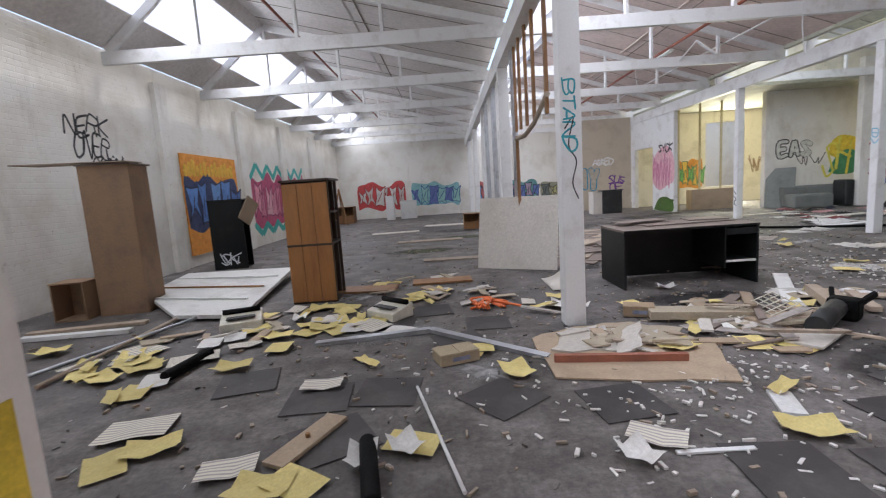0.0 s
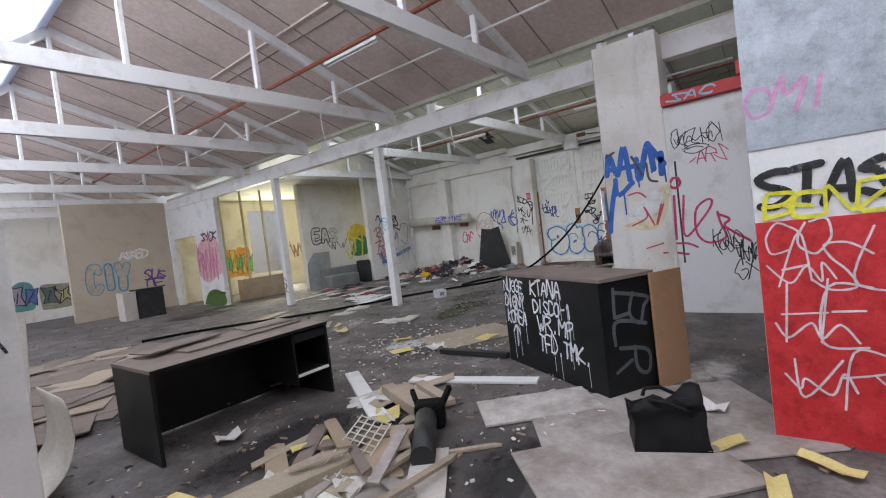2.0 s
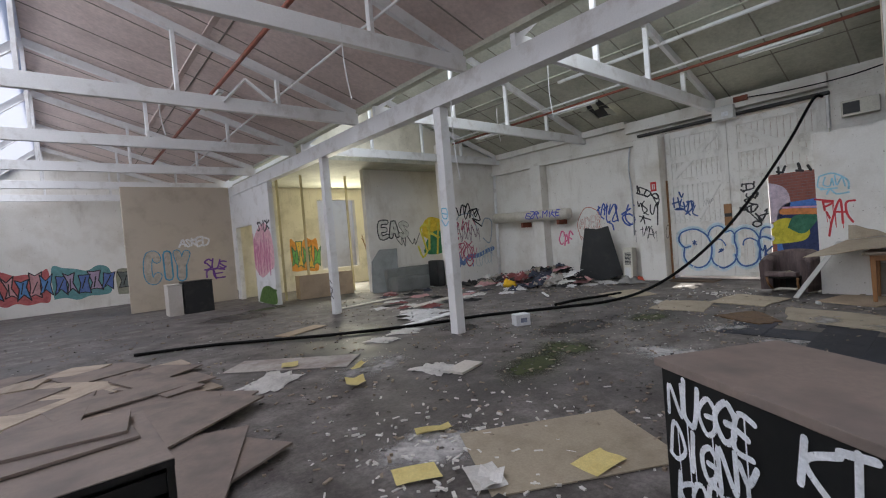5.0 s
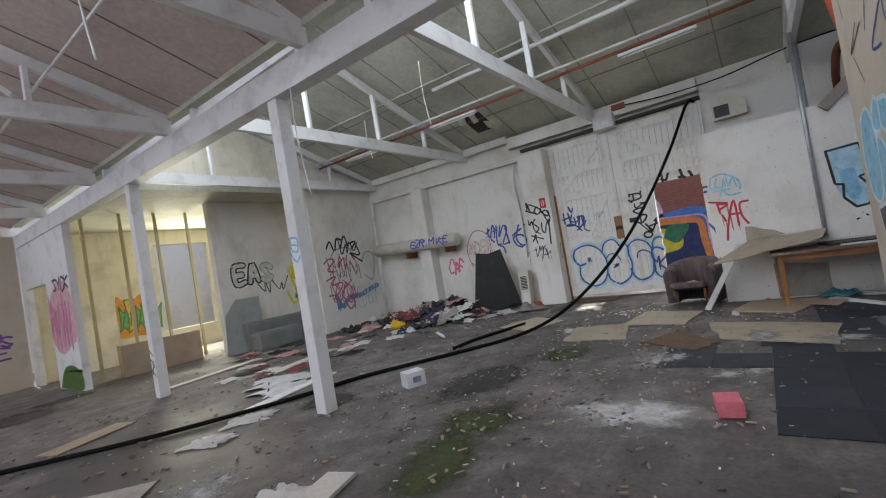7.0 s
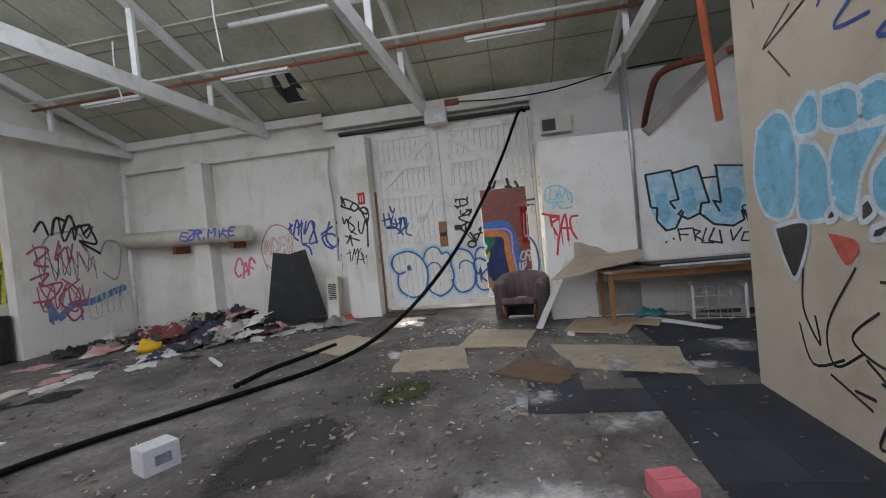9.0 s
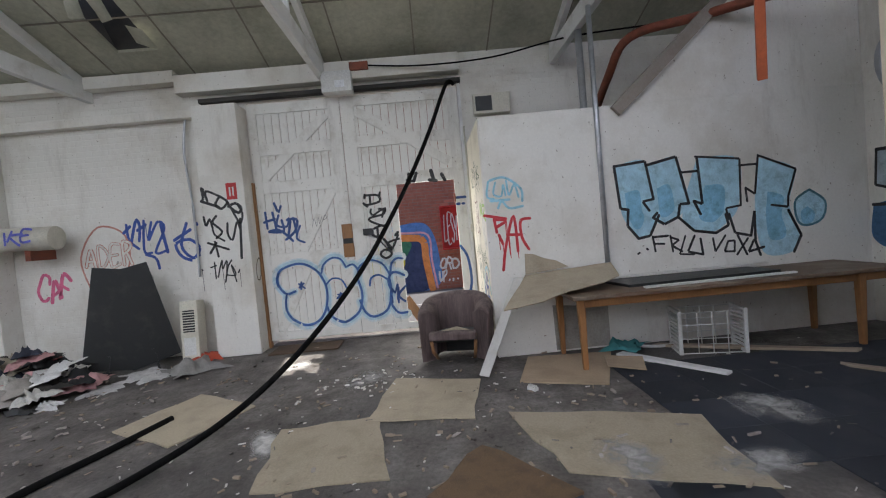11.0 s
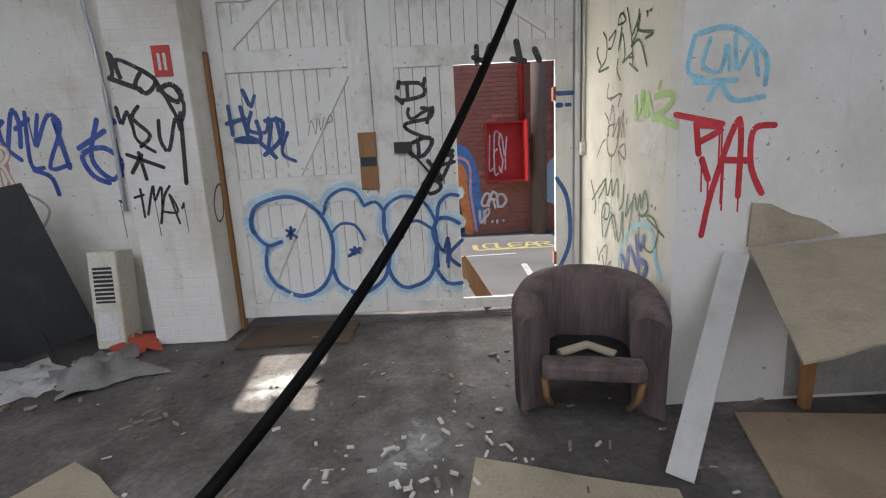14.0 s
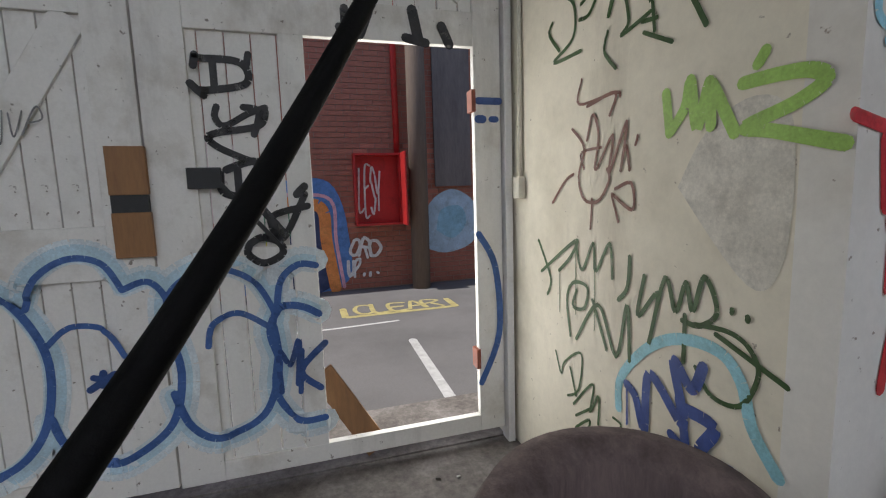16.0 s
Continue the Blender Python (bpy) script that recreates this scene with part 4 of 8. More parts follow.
P1 = [o for o in ob_of if o.name.startswith("post") and abs(o.location.y - 8.98) < 0.01][0]
tag(P1, wall_plane((-0.086, 0.08, 1.72), (0, -1, 0)), strokes("2,30 14,28 13,14 3,16 2,30|4,22 15,20|0,12 8,2 16,8"), 0.02, (0.25, 0.55, 0.7))
P2 = [o for o in ob_of if o.name.startswith("post") and abs(o.location.y - 13.2) < 0.01][0]
tag(P2, wall_plane((-0.086, 0.08, 0.35), (0, -1, 0)), strokes("2,30 14,20 3,12 15,2|3,5 12,28|2,45 14,36"), 0.02, BLACK)

# ---- loading doors ----
brown_wood = worn("brown_timber", (0.30, 0.15, 0.06), (0.16, 0.08, 0.04), 0.6, 4, 0.5, 60, 0.2, stretch=(1, 1, 0.15), each=0.12)
black_rubber = worn("black_rubber", (0.004, 0.004, 0.0043), (0.008, 0.008, 0.008), 0.75, 6, 0.4, 50, 0.2)
black_rubber.node_tree.nodes["Principled BSDF"].inputs["Specular IOR Level"].default_value = 0.15
black_paint = worn("black_paint", (0.02, 0.022, 0.023), (0.06, 0.055, 0.05), 0.5, 3, 0.35, 40, 0.12)
grey_steel = worn("galvanised_steel", (0.55, 0.57, 0.6), (0.32, 0.32, 0.33), 0.4, 5, 0.4, 40, 0.1, metal=0.7)
rust_pipe = worn("rusty_pipe", (0.28, 0.08, 0.045), (0.12, 0.05, 0.035), 0.7, 6, 0.5, 50, 0.3)
white_plastic = worn("white_plastic", (0.72, 0.72, 0.70), (0.5, 0.48, 0.43), 0.4, 5, 0.3, 40, 0.05)
cream_plastic = worn("cream_plastic", (0.68, 0.65, 0.55), (0.5, 0.46, 0.38), 0.45, 5, 0.4, 40, 0.08)
red_paint = worn("red_paint", (0.55, 0.03, 0.03), (0.3, 0.02, 0.02), 0.45, 5, 0.4, 50, 0.1)
plywood = worn("plywood", (0.42, 0.32, 0.22), (0.28, 0.21, 0.15), 0.7, 2.5, 0.5, 50, 0.15, each=0.15)
cardboard = worn("cardboard", (0.43, 0.365, 0.27), (0.3, 0.25, 0.18), 0.8, 3, 0.45, 60, 0.12, each=0.12)
raw_timber = worn("weathered_timber", (0.42, 0.34, 0.26), (0.26, 0.2, 0.15), 0.75, 4, 0.5, 60, 0.3, stretch=(1, 0.2, 1), each=0.2)
paper_white = worn("paper_white", (0.72, 0.70, 0.66), (0.55, 0.52, 0.47), 0.8, 8, 0.4, 60, 0.05, each=0.12)
paper_yellow = worn("paper_yellow", (0.72, 0.6, 0.24), (0.6, 0.47, 0.17), 0.8, 8, 0.4, 60, 0.05, each=0.15)


def plank_mesh(w, h, material, name="plank"):
    bm = bmesh.new()
    box(bm, -0.01, 0.01, -w / 2, w / 2, 0, h)
    return mesh_of(name, bm, material, 0.003)


FLUSH, SLANT = [], []


def leaf(name, y0, y1, label, rails, stiles, braces, hole=None):
    """A boarded loading-door leaf: upright boards behind a frame of stiles, rails and braces."""
    bm = bmesh.new()
    x0, x1 = 15.635, 15.682
    for a, b, z0, z1 in stiles:
        box(bm, x0, x1, a, b, z0, z1)
    FLUSH.extend(stiles), FLUSH.extend(rails), SLANT.extend(braces)
    frame_ob = tagged(part(name, bm, door_paint, None, label, 0.004), category="door", kind="structure")
    for a, b, z0, z1 in rails:
        bm = bmesh.new()
        box(bm, x0 + 0.002, x1, a, b, z0, z1)
        part("rail", bm, door_paint, frame_ob, bevel=0.004)
    for a, b in braces:
        bm = bmesh.new()
        bar(bm, (15.657, *a), (15.657, *b), 0.14, 0.035, up=(1, 0, 0.001))
        part("brace", bm, door_paint, frame_ob, bevel=0.004)
    n = round((y1 - y0) / 0.118)
    w = (y1 - y0) / n
    full = plank_mesh(w - 0.006, 3.63, door_paint)
    over = plank_mesh(w - 0.006, 1.32, door_paint)
    for i in range(n):
        y = y0 + w * (i + 0.5)
        cut = hole and hole[0] - 0.03 < y < hole[1] + 0.03
        ob = new("plank", over if cut else full)
        ob.location = (15.668, y, 2.4 if cut else 0.11)
        ob.parent = frame_ob
    return frame_ob


RAILS = ((0.1, 0.24), (1.19, 1.44), (2.37, 2.55), (2.95, 3.12), (3.58, 3.74))
d1 = leaf("door_1", 7.23, 8.62, "weathered white boarded loading door with a blue throw-up",
          [(7.41, 8.5, a, b) for a, b in RAILS], [(7.225, 7.41, 0.1, 3.74), (8.5, 8.62, 0.1, 3.74)],
          [((8.45, 2.62), (7.45, 3.5)), ((8.45, 0.25), (7.95, 1.2)), ((8.0, 1.45), (7.45, 2.36))])
d2 = leaf("door_2", 5.42, 7.2, "weathered white boarded loading door with an open wicket",
          [(6.59, 7.01, 1.19, 1.3), (5.58, 7.01, 2.34, 2.52), (5.58, 7.01, 2.95, 3.12), (5.58, 7.01, 3.58, 3.74), (5.58, 7.01, 0.09, 0.19)],
          [(7.01, 7.215, 0.09, 3.74), (6.48, 6.6, 0.19, 2.34), (5.42, 5.58, 0.09, 3.74)],
          [((6.98, 3.5), (5.62, 2.62))], hole=(5.58, 6.48))
DX = 15.634
def door_face(y, z, reach):
    """How far in the painted face of the doors stands at that place: frame, brace or board."""
    if any(a - reach <= y <= b + reach and c - reach <= z <= d + reach for a, b, c, d in FLUSH):
        return DX - 0.001
    for (a, c), (b, d) in SLANT:
        k = max(0.0, min(1.0, ((y - a) * (b - a) + (z - c) * (d - c)) / ((b - a) ** 2 + (d - c) ** 2)))
        if math.hypot(y - a - k * (b - a), z - c - k * (d - c)) < 0.07 + reach:
            return DX + 0.004
    return DX + 0.022


def drp(y, z, reach=0.06):
    return lambda u, v, lift: Vector((door_face(y - u, z + v, reach) - lift, y - u, z + v))


tag(d1, drp(8.6, 0), strokes("9,209 10,184|6,194 22,198|19,208 23,181|23,222 27,210|33,217 29,208|28,203 24,188 39,185 43,197|32,195 33,178 12,179 28,180 46,162|40,195 55,194 51,177 36,165|45,192 39,167|59,184 52,166 64,158|50,197 53,172"), 0.036, NAVY)
tag(d1, drp(8.6, 0), strokes("78,180 82,193 85,181 87,195|89,194 90,184 94,195|93,185 99,197 101,192 96,190"), 0.007, (0.2, 0.2, 0.2))


def outline(parent, y, lines, cx, cy):
    """The blue contours of one throw-up letter, with a pale halo outside them."""
    soft = [smooth_line(l, 6) for l in lines]
    for grow, w, c, lift in ((1.06, 0.125, (0.66, 0.73, 0.75), 0.0012), (1.045, 0.075, (0.46, 0.63, 0.71), 0.0028)):
        tag(parent, drp(y, 0.0, 0.005), [[(cx + (x - cx) * grow, cy + (z - cy) * grow) for x, z in l] for l in soft], w, c, lift, name="graffiti_halo")
    tag(parent, drp(y, 0.0), soft, 0.034, (0.05, 0.13, 0.36), 0.0055, name="graffiti_outline")


at = drp(8.6, 0.0)
outline(d1, 8.6, [[(0.42, 0.84), (0.28, 0.81), (0.18, 0.92), (0.16, 1.06), (0.25, 1.2), (0.53, 1.26), (0.75, 1.15), (0.87, 0.95), (0.9, 0.75), (0.85, 0.5), (0.72, 0.34), (0.53, 0.3), (0.35, 0.4), (0.26, 0.55), (0.26, 0.7), (0.28, 0.81)]], 0.55, 0.78)
outline(d1, 8.6, [[(0.84, 1.08), (0.9, 1.22), (1.03, 1.3), (1.16, 1.27), (1.23, 1.14)], [(1.23, 1.14), (1.34, 1.17), (1.41, 1.07), (1.4, 0.92)],
                 [(1.4, 0.92), (1.44, 0.7), (1.38, 0.45), (1.2, 0.31), (1.08, 0.3), (0.93, 0.4), (0.88, 0.55)]], 1.12, 0.8)
tag(d1, at, [smooth_line([(0.9, 0.9), (1.0, 0.98), (1.14, 0.95), (1.21, 0.82)], 6)], 0.03, (0.05, 0.13, 0.36), 0.0045, name="graffiti_outline")
at = drp(7.2, 0.0)
outline(d2, 7.2, [[(0.0, 0.88), (0.02, 1.1), (0.19, 1.21), (0.38, 1.15), (0.48, 0.98), (0.48, 0.9)], [(0.48, 0.88), (0.49, 0.65), (0.4, 0.41), (0.19, 0.33), (0.06, 0.42), (0.0, 0.6)]], 0.24, 0.78)
tag(d2, at, [smooth_line([(0.17, 0.82), (0.2, 0.93), (0.32, 0.97), (0.46, 0.88)], 6)], 0.03, (0.05, 0.13, 0.36), 0.0045, name="graffiti_outline")
outline(d2, 7.2, [[(0.5, 0.95), (0.53, 1.12), (0.62, 1.2), (0.71, 1.19)], [(0.49, 0.72), (0.46, 0.86), (0.52, 0.98), (0.62, 0.98), (0.71, 0.93)], [(0.49, 0.72), (0.47, 0.52), (0.57, 0.36), (0.71, 0.35)]], 0.7, 0.78)
tag(d1, drp(8.2, 0.8), letters("*", 0.22, 0.24), 0.03, NAVY, 0.006)
tag(d1, drp(7.6, 0.62), letters("*", 0.18, 0.2), 0.03, NAVY, 0.006)
tag(d2, drp(6.72, 0.52), letters("MK", 0.22, 0.24), 0.032, NAVY, 0.006)
tag(d2, drp(8.6, 0), strokes("163,222 162,217|163,221 182,220 184,210 163,206|160,209 165,204|170,221 170,208|186,224 185,219|170,199 169,194 173,190 184,196 192,199|182,199 189,197 186,186|192,197 188,190 167,186 169,180 186,172|169,167 170,158 181,157 190,169 184,173 172,169|177,169 177,158|185,152 196,137|209,150 191,145 196,134 208,156|208,160 204,156|180,132 179,127 186,122 195,126 194,132 186,135 180,132"), 0.036, BLACK)
tag(d2, drp(8.6, 0), strokes("230,239 238,236|233,248 233,234|245,248 240,236|268,250 271,235|264,236 275,234|284,243 288,234"), 0.05, BLACK)
tag(d2, drp(5.57, 1.0), [smooth_line([(0.0, 0.3), (0.1, 0.1), (0.12, -0.3), (0.0, -0.6)])], 0.04, (0.05, 0.13, 0.36))
tag(d2, drp(5.56, 1.95), [[(0.0, 0.0), (0.03, 0.0)], [(0.08, 0.0), (0.11, 0.0)], [(0.0, 0.1), (0.13, 0.1)]], 0.04, NAVY)
bm = bmesh.new()
for a, b in ((1.29, 1.5), (1.58, 1.8)):
    box(bm, 15.605, 15.636, 7.21, 7.37, a, b)
tagged(part("lock_plate", bm, brown_wood, d1, "bare brown timber lock block", 0.004))
bm = bmesh.new()
box(bm, 15.605, 15.636, 7.215, 7.365, 1.5, 1.58)
part("lock_bar", bm, black_paint, d1)
bm = bmesh.new()
box(bm, 15.61, 15.636, 6.9, 7.05, 1.6, 1.7)
part("hasp", bm, black_paint, d2, "black steel hasp", 0.004)
bm = bmesh.new()
bar(bm, (15.62, 6.93, 1.65), (15.62, 6.65, 1.3), 0.02, 0.025, up=(1, 0, 0.01))
part("latch_arm", bm, black_paint, d2)
for z in (0.55, 2.05):
    bm = bmesh.new()
    box(bm, 15.62, 15.7, 5.575, 5.6, z - 0.06, z + 0.06)
    part("hinge", bm, rust_pipe, d2, "rusty hinge", 0.004)
structure("trim_door_jamb", [(15.6, 15.7, 8.625, 8.66, 0, 2.55)], brown_wood, "bare brown timber door jamb", 0.004)
# white strip stands for the bright sunlit slit between door and side wall
structure("trim_jamb_light", [(15.6, 15.69, 5.365, 5.41, 0, 3.78)], white_timber, "white timber door jamb", 0.004)
# dark bar paints the shaded gap between door leaves and lintel
structure("trim_door_track", [(15.56, 15.69, 5.35, 9.3, 3.80, 3.86)], dark_gap, "dark steel sliding-door track")
structure("trim_head_beam", [(15.5, 15.69, 5.36, 9.6, 3.95, 4.22)], white_wall, "white painted concrete lintel", 0.01)
structure("trim_wall_band", [(15.55, 15.69, 9.12, 14.7, 3.6, 3.72), (15.5, 15.69, 9.6, 14.7, 4.12, 4.3)], white_wall, "painted ledge along the wall", 0.008)
structure("threshold", [(15.68, 16.3, 5.3, 8.7, -0.02, 0.012)], concrete, "pale concrete door threshold")
bm = bmesh.new()
bar(bm, (15.78, 6.5, 0.55), (15.72, 6.2, 0.06), 0.14, 0.03, up=(1, 0, 0))
tagged(part("plank", bm, brown_wood, None, "brown timber offcut wedged in the wicket", 0.004), category="plank")
bm = bmesh.new()
box(bm, 15.1, 15.6, 7.5, 8.5, 0.0, 0.02, Matrix.Translation((0, 0, 0.002)))
tagged(part("floor_board", bm, worn("dark_board", (0.11, 0.07, 0.045), (0.06, 0.045, 0.035), 0.8, 3, 0.5, 50, 0.3), None, "dark brown board inside the loading door", 0.004), category="board")

# lintel lamp box, sign, cables
t = thing("light_box", "white emergency light box over the loading door", "light box", "", pose(15.38, 7.18, 3.72))
bm = bmesh.new(); box(bm, -0.07, 0.12, -0.22, 0.22, 0.0, 0.3); part("case", bm, white_plastic, t, bevel=0.015)
bm = bmesh.new(); box(bm, -0.076, -0.071, -0.12, 0.02, 0.06, 0.16); part("lens", bm, colour((0.85, 0.87, 0.9)), t, "pale lamp lens")
t = thing("fire_sign", "red square fire sign on the white pier", "sign", "", pose(15.293, 8.84, 2.3))
bm = bmesh.new(); box(bm, 0, 0.005, -0.075, 0.075, 0, 0.24); part("plate", bm, red_paint, t)
bm = bmesh.new(); box(bm, -0.003, -0.001, -0.035, -0.012, 0.05, 0.18); box(bm, -0.003, -0.001, 0.012, 0.035, 0.05, 0.18); part("symbol", bm, paper_white, t, "white symbol bars")
t = thing("junction_box", "dark junction box on the lintel", "box", "", pose(15.46, 6.85, 4.06))
bm = bmesh.new(); box(bm, 0, 0.05, -0.14, 0.14, 0, 0.12); part("case", bm, rust_pipe, t, bevel=0.006)


def run(name, pts, r, material, label, category, soft=True, seg=10):
    """A pipe, cable or hose through places given."""
    if soft:
        q = [Vector(p) for p in pts]
        ext = [q[0]] + q + [q[-1]]
        pts = []
        for a, b, c, d in zip(ext, ext[1:], ext[2:], ext[3:]):
            for k in range(6):
                s = k / 6
                pts.append(0.5 * (2 * b + (c - a) * s + (2 * a - 5 * b + 4 * c - d) * s * s + (3 * b - a - 3 * c + d) * s ** 3))
        pts.append(q[-1])
    bm = bmesh.new()
    tube(bm, pts, r, seg)
    return tagged(part(name, bm, material, None, label), category=category)


run("cable", [(15.44, 6.7, 4.1), (15.4, 5.9, 4.02), (15.2, 4.9, 3.98), (14.9, 3.9, 4.05), (14.6, 2.9, 4.0)], 0.012, black_rubber, "sagging black cable over the loading door", "cable")
run("hose", [(15.62, 5.46, 3.78), (15.45, 5.58, 3.73), (15.05, 5.89, 2.99), (14.65, 6.2, 2.33), (14.25, 6.5, 1.76), (13.85, 6.79, 1.27), (13.44, 7.08, 0.87), (13.04, 7.36, 0.55),
             (12.64, 7.64, 0.3), (12.24, 7.91, 0.14), (11.84, 8.17, 0.06), (11.4, 8.43, 0.034), (10.5, 9.0, 0.034), (9.56, 9.6, 0.034), (8.6, 9.95, 0.034), (7.16, 10.75, 0.034), (5.5, 12.1, 0.034), (4.4, 12.6, 0.034)], 0.028, black_rubber, "thick black hose hanging down and trailing on the floor", "hose", seg=12)
run("hose", [(12.9, 8.62, 0.03), (12.3, 8.8, 0.03), (11.7, 9.0, 0.03), (11.1, 9.05, 0.03)], 0.028, black_rubber, "short black hose lying on the concrete", "hose")
run("conduit", [(13.87, 3.97, 0.9), (13.87, 3.97, 3.98)], 0.03, grey_steel, "galvanised conduit on the partition", "conduit", False)
run("conduit", [(14.5, 3.88, 0.0), (14.5, 3.88, 4.1)], 0.045, grey_steel, "galvanised stud above the partition", "conduit", False)
run("wall_cable", [(15.66, 9.55, 3.7), (15.62, 9.62, 3.1), (15.66, 9.6, 2.3), (15.67, 9.62, 1.2)], 0.018, grey_steel, "old cable hanging down the white wall", "cable")
run("drain_pipe", [(15.45, 14.45, 3.6), (15.45, 14.5, 2.2), (15.4, 14.5, 0.0)], 0.05, white_timber, "white painted downpipe in the corner", "pipe", False)
run("sprinkler_pipe", [(15.7, 3.3, 3.1), (14.79, 3.41, 3.43), (14.3, 3.3, 3.75), (13.9, 2.6, 3.78), (13.2, 1.6, 3.78)], 0.055, rust_pipe, "bent dark red pipe above the partition", "pipe")
bm = bmesh.new(); bar(bm, (11.81, 3.56, 2.42), (11.25, 3.93, 4.3), 0.06, 0.09)
tagged(part("hanging_timber", bm, worn("orange_paint", (0.55, 0.13, 0.05), (0.35, 0.08, 0.04), 0.6, 5, 0.4), None, "orange painted timber hanging from the roof", 0.005), category="timber")
for x, z, y0, y1, mt, lb, r in ((13.75, 4.62, 2.5, 14.6, rust_pipe, "long rusty pipe under the grey roof", 0.03), (13.6, 4.7, 2.5, 14.6, white_timber, "long white painted pipe under the grey roof", 0.025),
                                (12.9, 5.0, 4.5, 9.8, white_timber, "white cable tray under the grey roof", 0.04), (6.0, 4.62, -2.0, 20.0, rust_pipe, "long rusty pipe under the pinkish roof", 0.035), (6.9, 4.42, -2.0, 20.0, white_timber, "thin white pipe under the pinkish roof", 0.018),
                                (-2.7, 4.6, -2.0, 22.0, rust_pipe, "dark pipe under the pale roof", 0.025), (8.65, 4.05, 0, 16.5, worn("green_grey_pipe", (0.5, 0.48, 0.3), (0.3, 0.28, 0.2), 0.6), "old painted pipe on top of the white beam", 0.05)):
    run("roof_pipe", [(x, y0, z), (x, y1, z)], r, mt, lb, "pipe", False, 8)


def tube_light(m, label):
    t = thing("tube_light", label, "light fitting", "tube lights", m)
    bm = bmesh.new(); box(bm, -0.05, 0.05, -0.62, 0.62, 0, 0.05); part("batten", bm, white_plastic, t, bevel=0.006)
    bm = bmesh.new(); tube(bm, [(0, -0.58, -0.02), (0, 0.58, -0.02)], 0.013, 8); part("tube", bm, paper_white, t)
    return t


tl = tube_light(pose(13.7, 5.7, 4.5), "unlit white fluorescent batten on the roof pipe")
copy_thing(tl, pose(13.65, 9.9, 4.5)), copy_thing(tl, pose(6.05, 7.0, 4.53)), copy_thing(tl, pose(6.05, 12.9, 4.53)), copy_thing(tl, pose(13.7, 12.8, 4.5))
t = thing("roof_duct", "big round galvanised duct under the roof", "duct", "", pose(11.2, 1.35, 2.75))
bm = bmesh.new(); tube(bm, [(-0.4, 0, 0), (1.62, 0, 0)], 0.36, 28); part("pipe", bm, grey_steel, t)
for x in (0.2, 1.0, 1.55):
    bm = bmesh.new(); tube(bm, [(x - 0.02, 0, 0), (x + 0.02, 0, 0)], 0.375, 28); part("seam", bm, grey_steel, t)
bm = bmesh.new(); box(bm, -0.2, 1.6, -0.4, 0.3, 0.45, 1.1); part("plenum", bm, worn("green_grey_steel", (0.12, 0.13, 0.12), (0.07, 0.07, 0.07), 0.5), t, bevel=0.01)
for x in (0.0, 1.4):
    bm = bmesh.new(); bar(bm, (x, 0, 1.0), (x, 0, 2.95), 0.02, 0.02); part("hanger", bm, grey_steel, t)
t = thing("wall_tube", "cream tube with a blue tag on wall brackets", "tube", "", pose(0, 0, 0))
bm = bmesh.new(); tube(bm, [(15.3, 14.4, 2.08), (15.3, 11.4, 1.98)], 0.17, 20); part("pipe", bm, cream_plastic, t)
for y in (13.2, 11.8):
    bm = bmesh.new(); box(bm, 15.25, 15.7, y - 0.04, y + 0.04, 1.68, 1.84); part("bracket", bm, rust_pipe, t, "dark steel bracket", 0.006)
tag(t, wall_plane((15.12, 12.9, 1.95), (0, -1, 0)), letters("EZR.MIKE", 1.3, 0.17), 0.035, (0.1, 0.12, 0.5))
t = thing("vent_box", "dark vent box above the side wall", "vent", "", pose(15.55, 4.9, 3.28))
bm = bmesh.new(); box(bm, 0, 0.14, -0.28, 0.28, 0, 0.3); part("case", bm, cream_plastic, t, bevel=0.006)
# black plate on the closed case paints the shade inside the vent
bm = bmesh.new(); box(bm, -0.004, 0.0, 0.0, 0.25, 0.04, 0.26); part("opening", bm, black_paint, t, "dark opening")

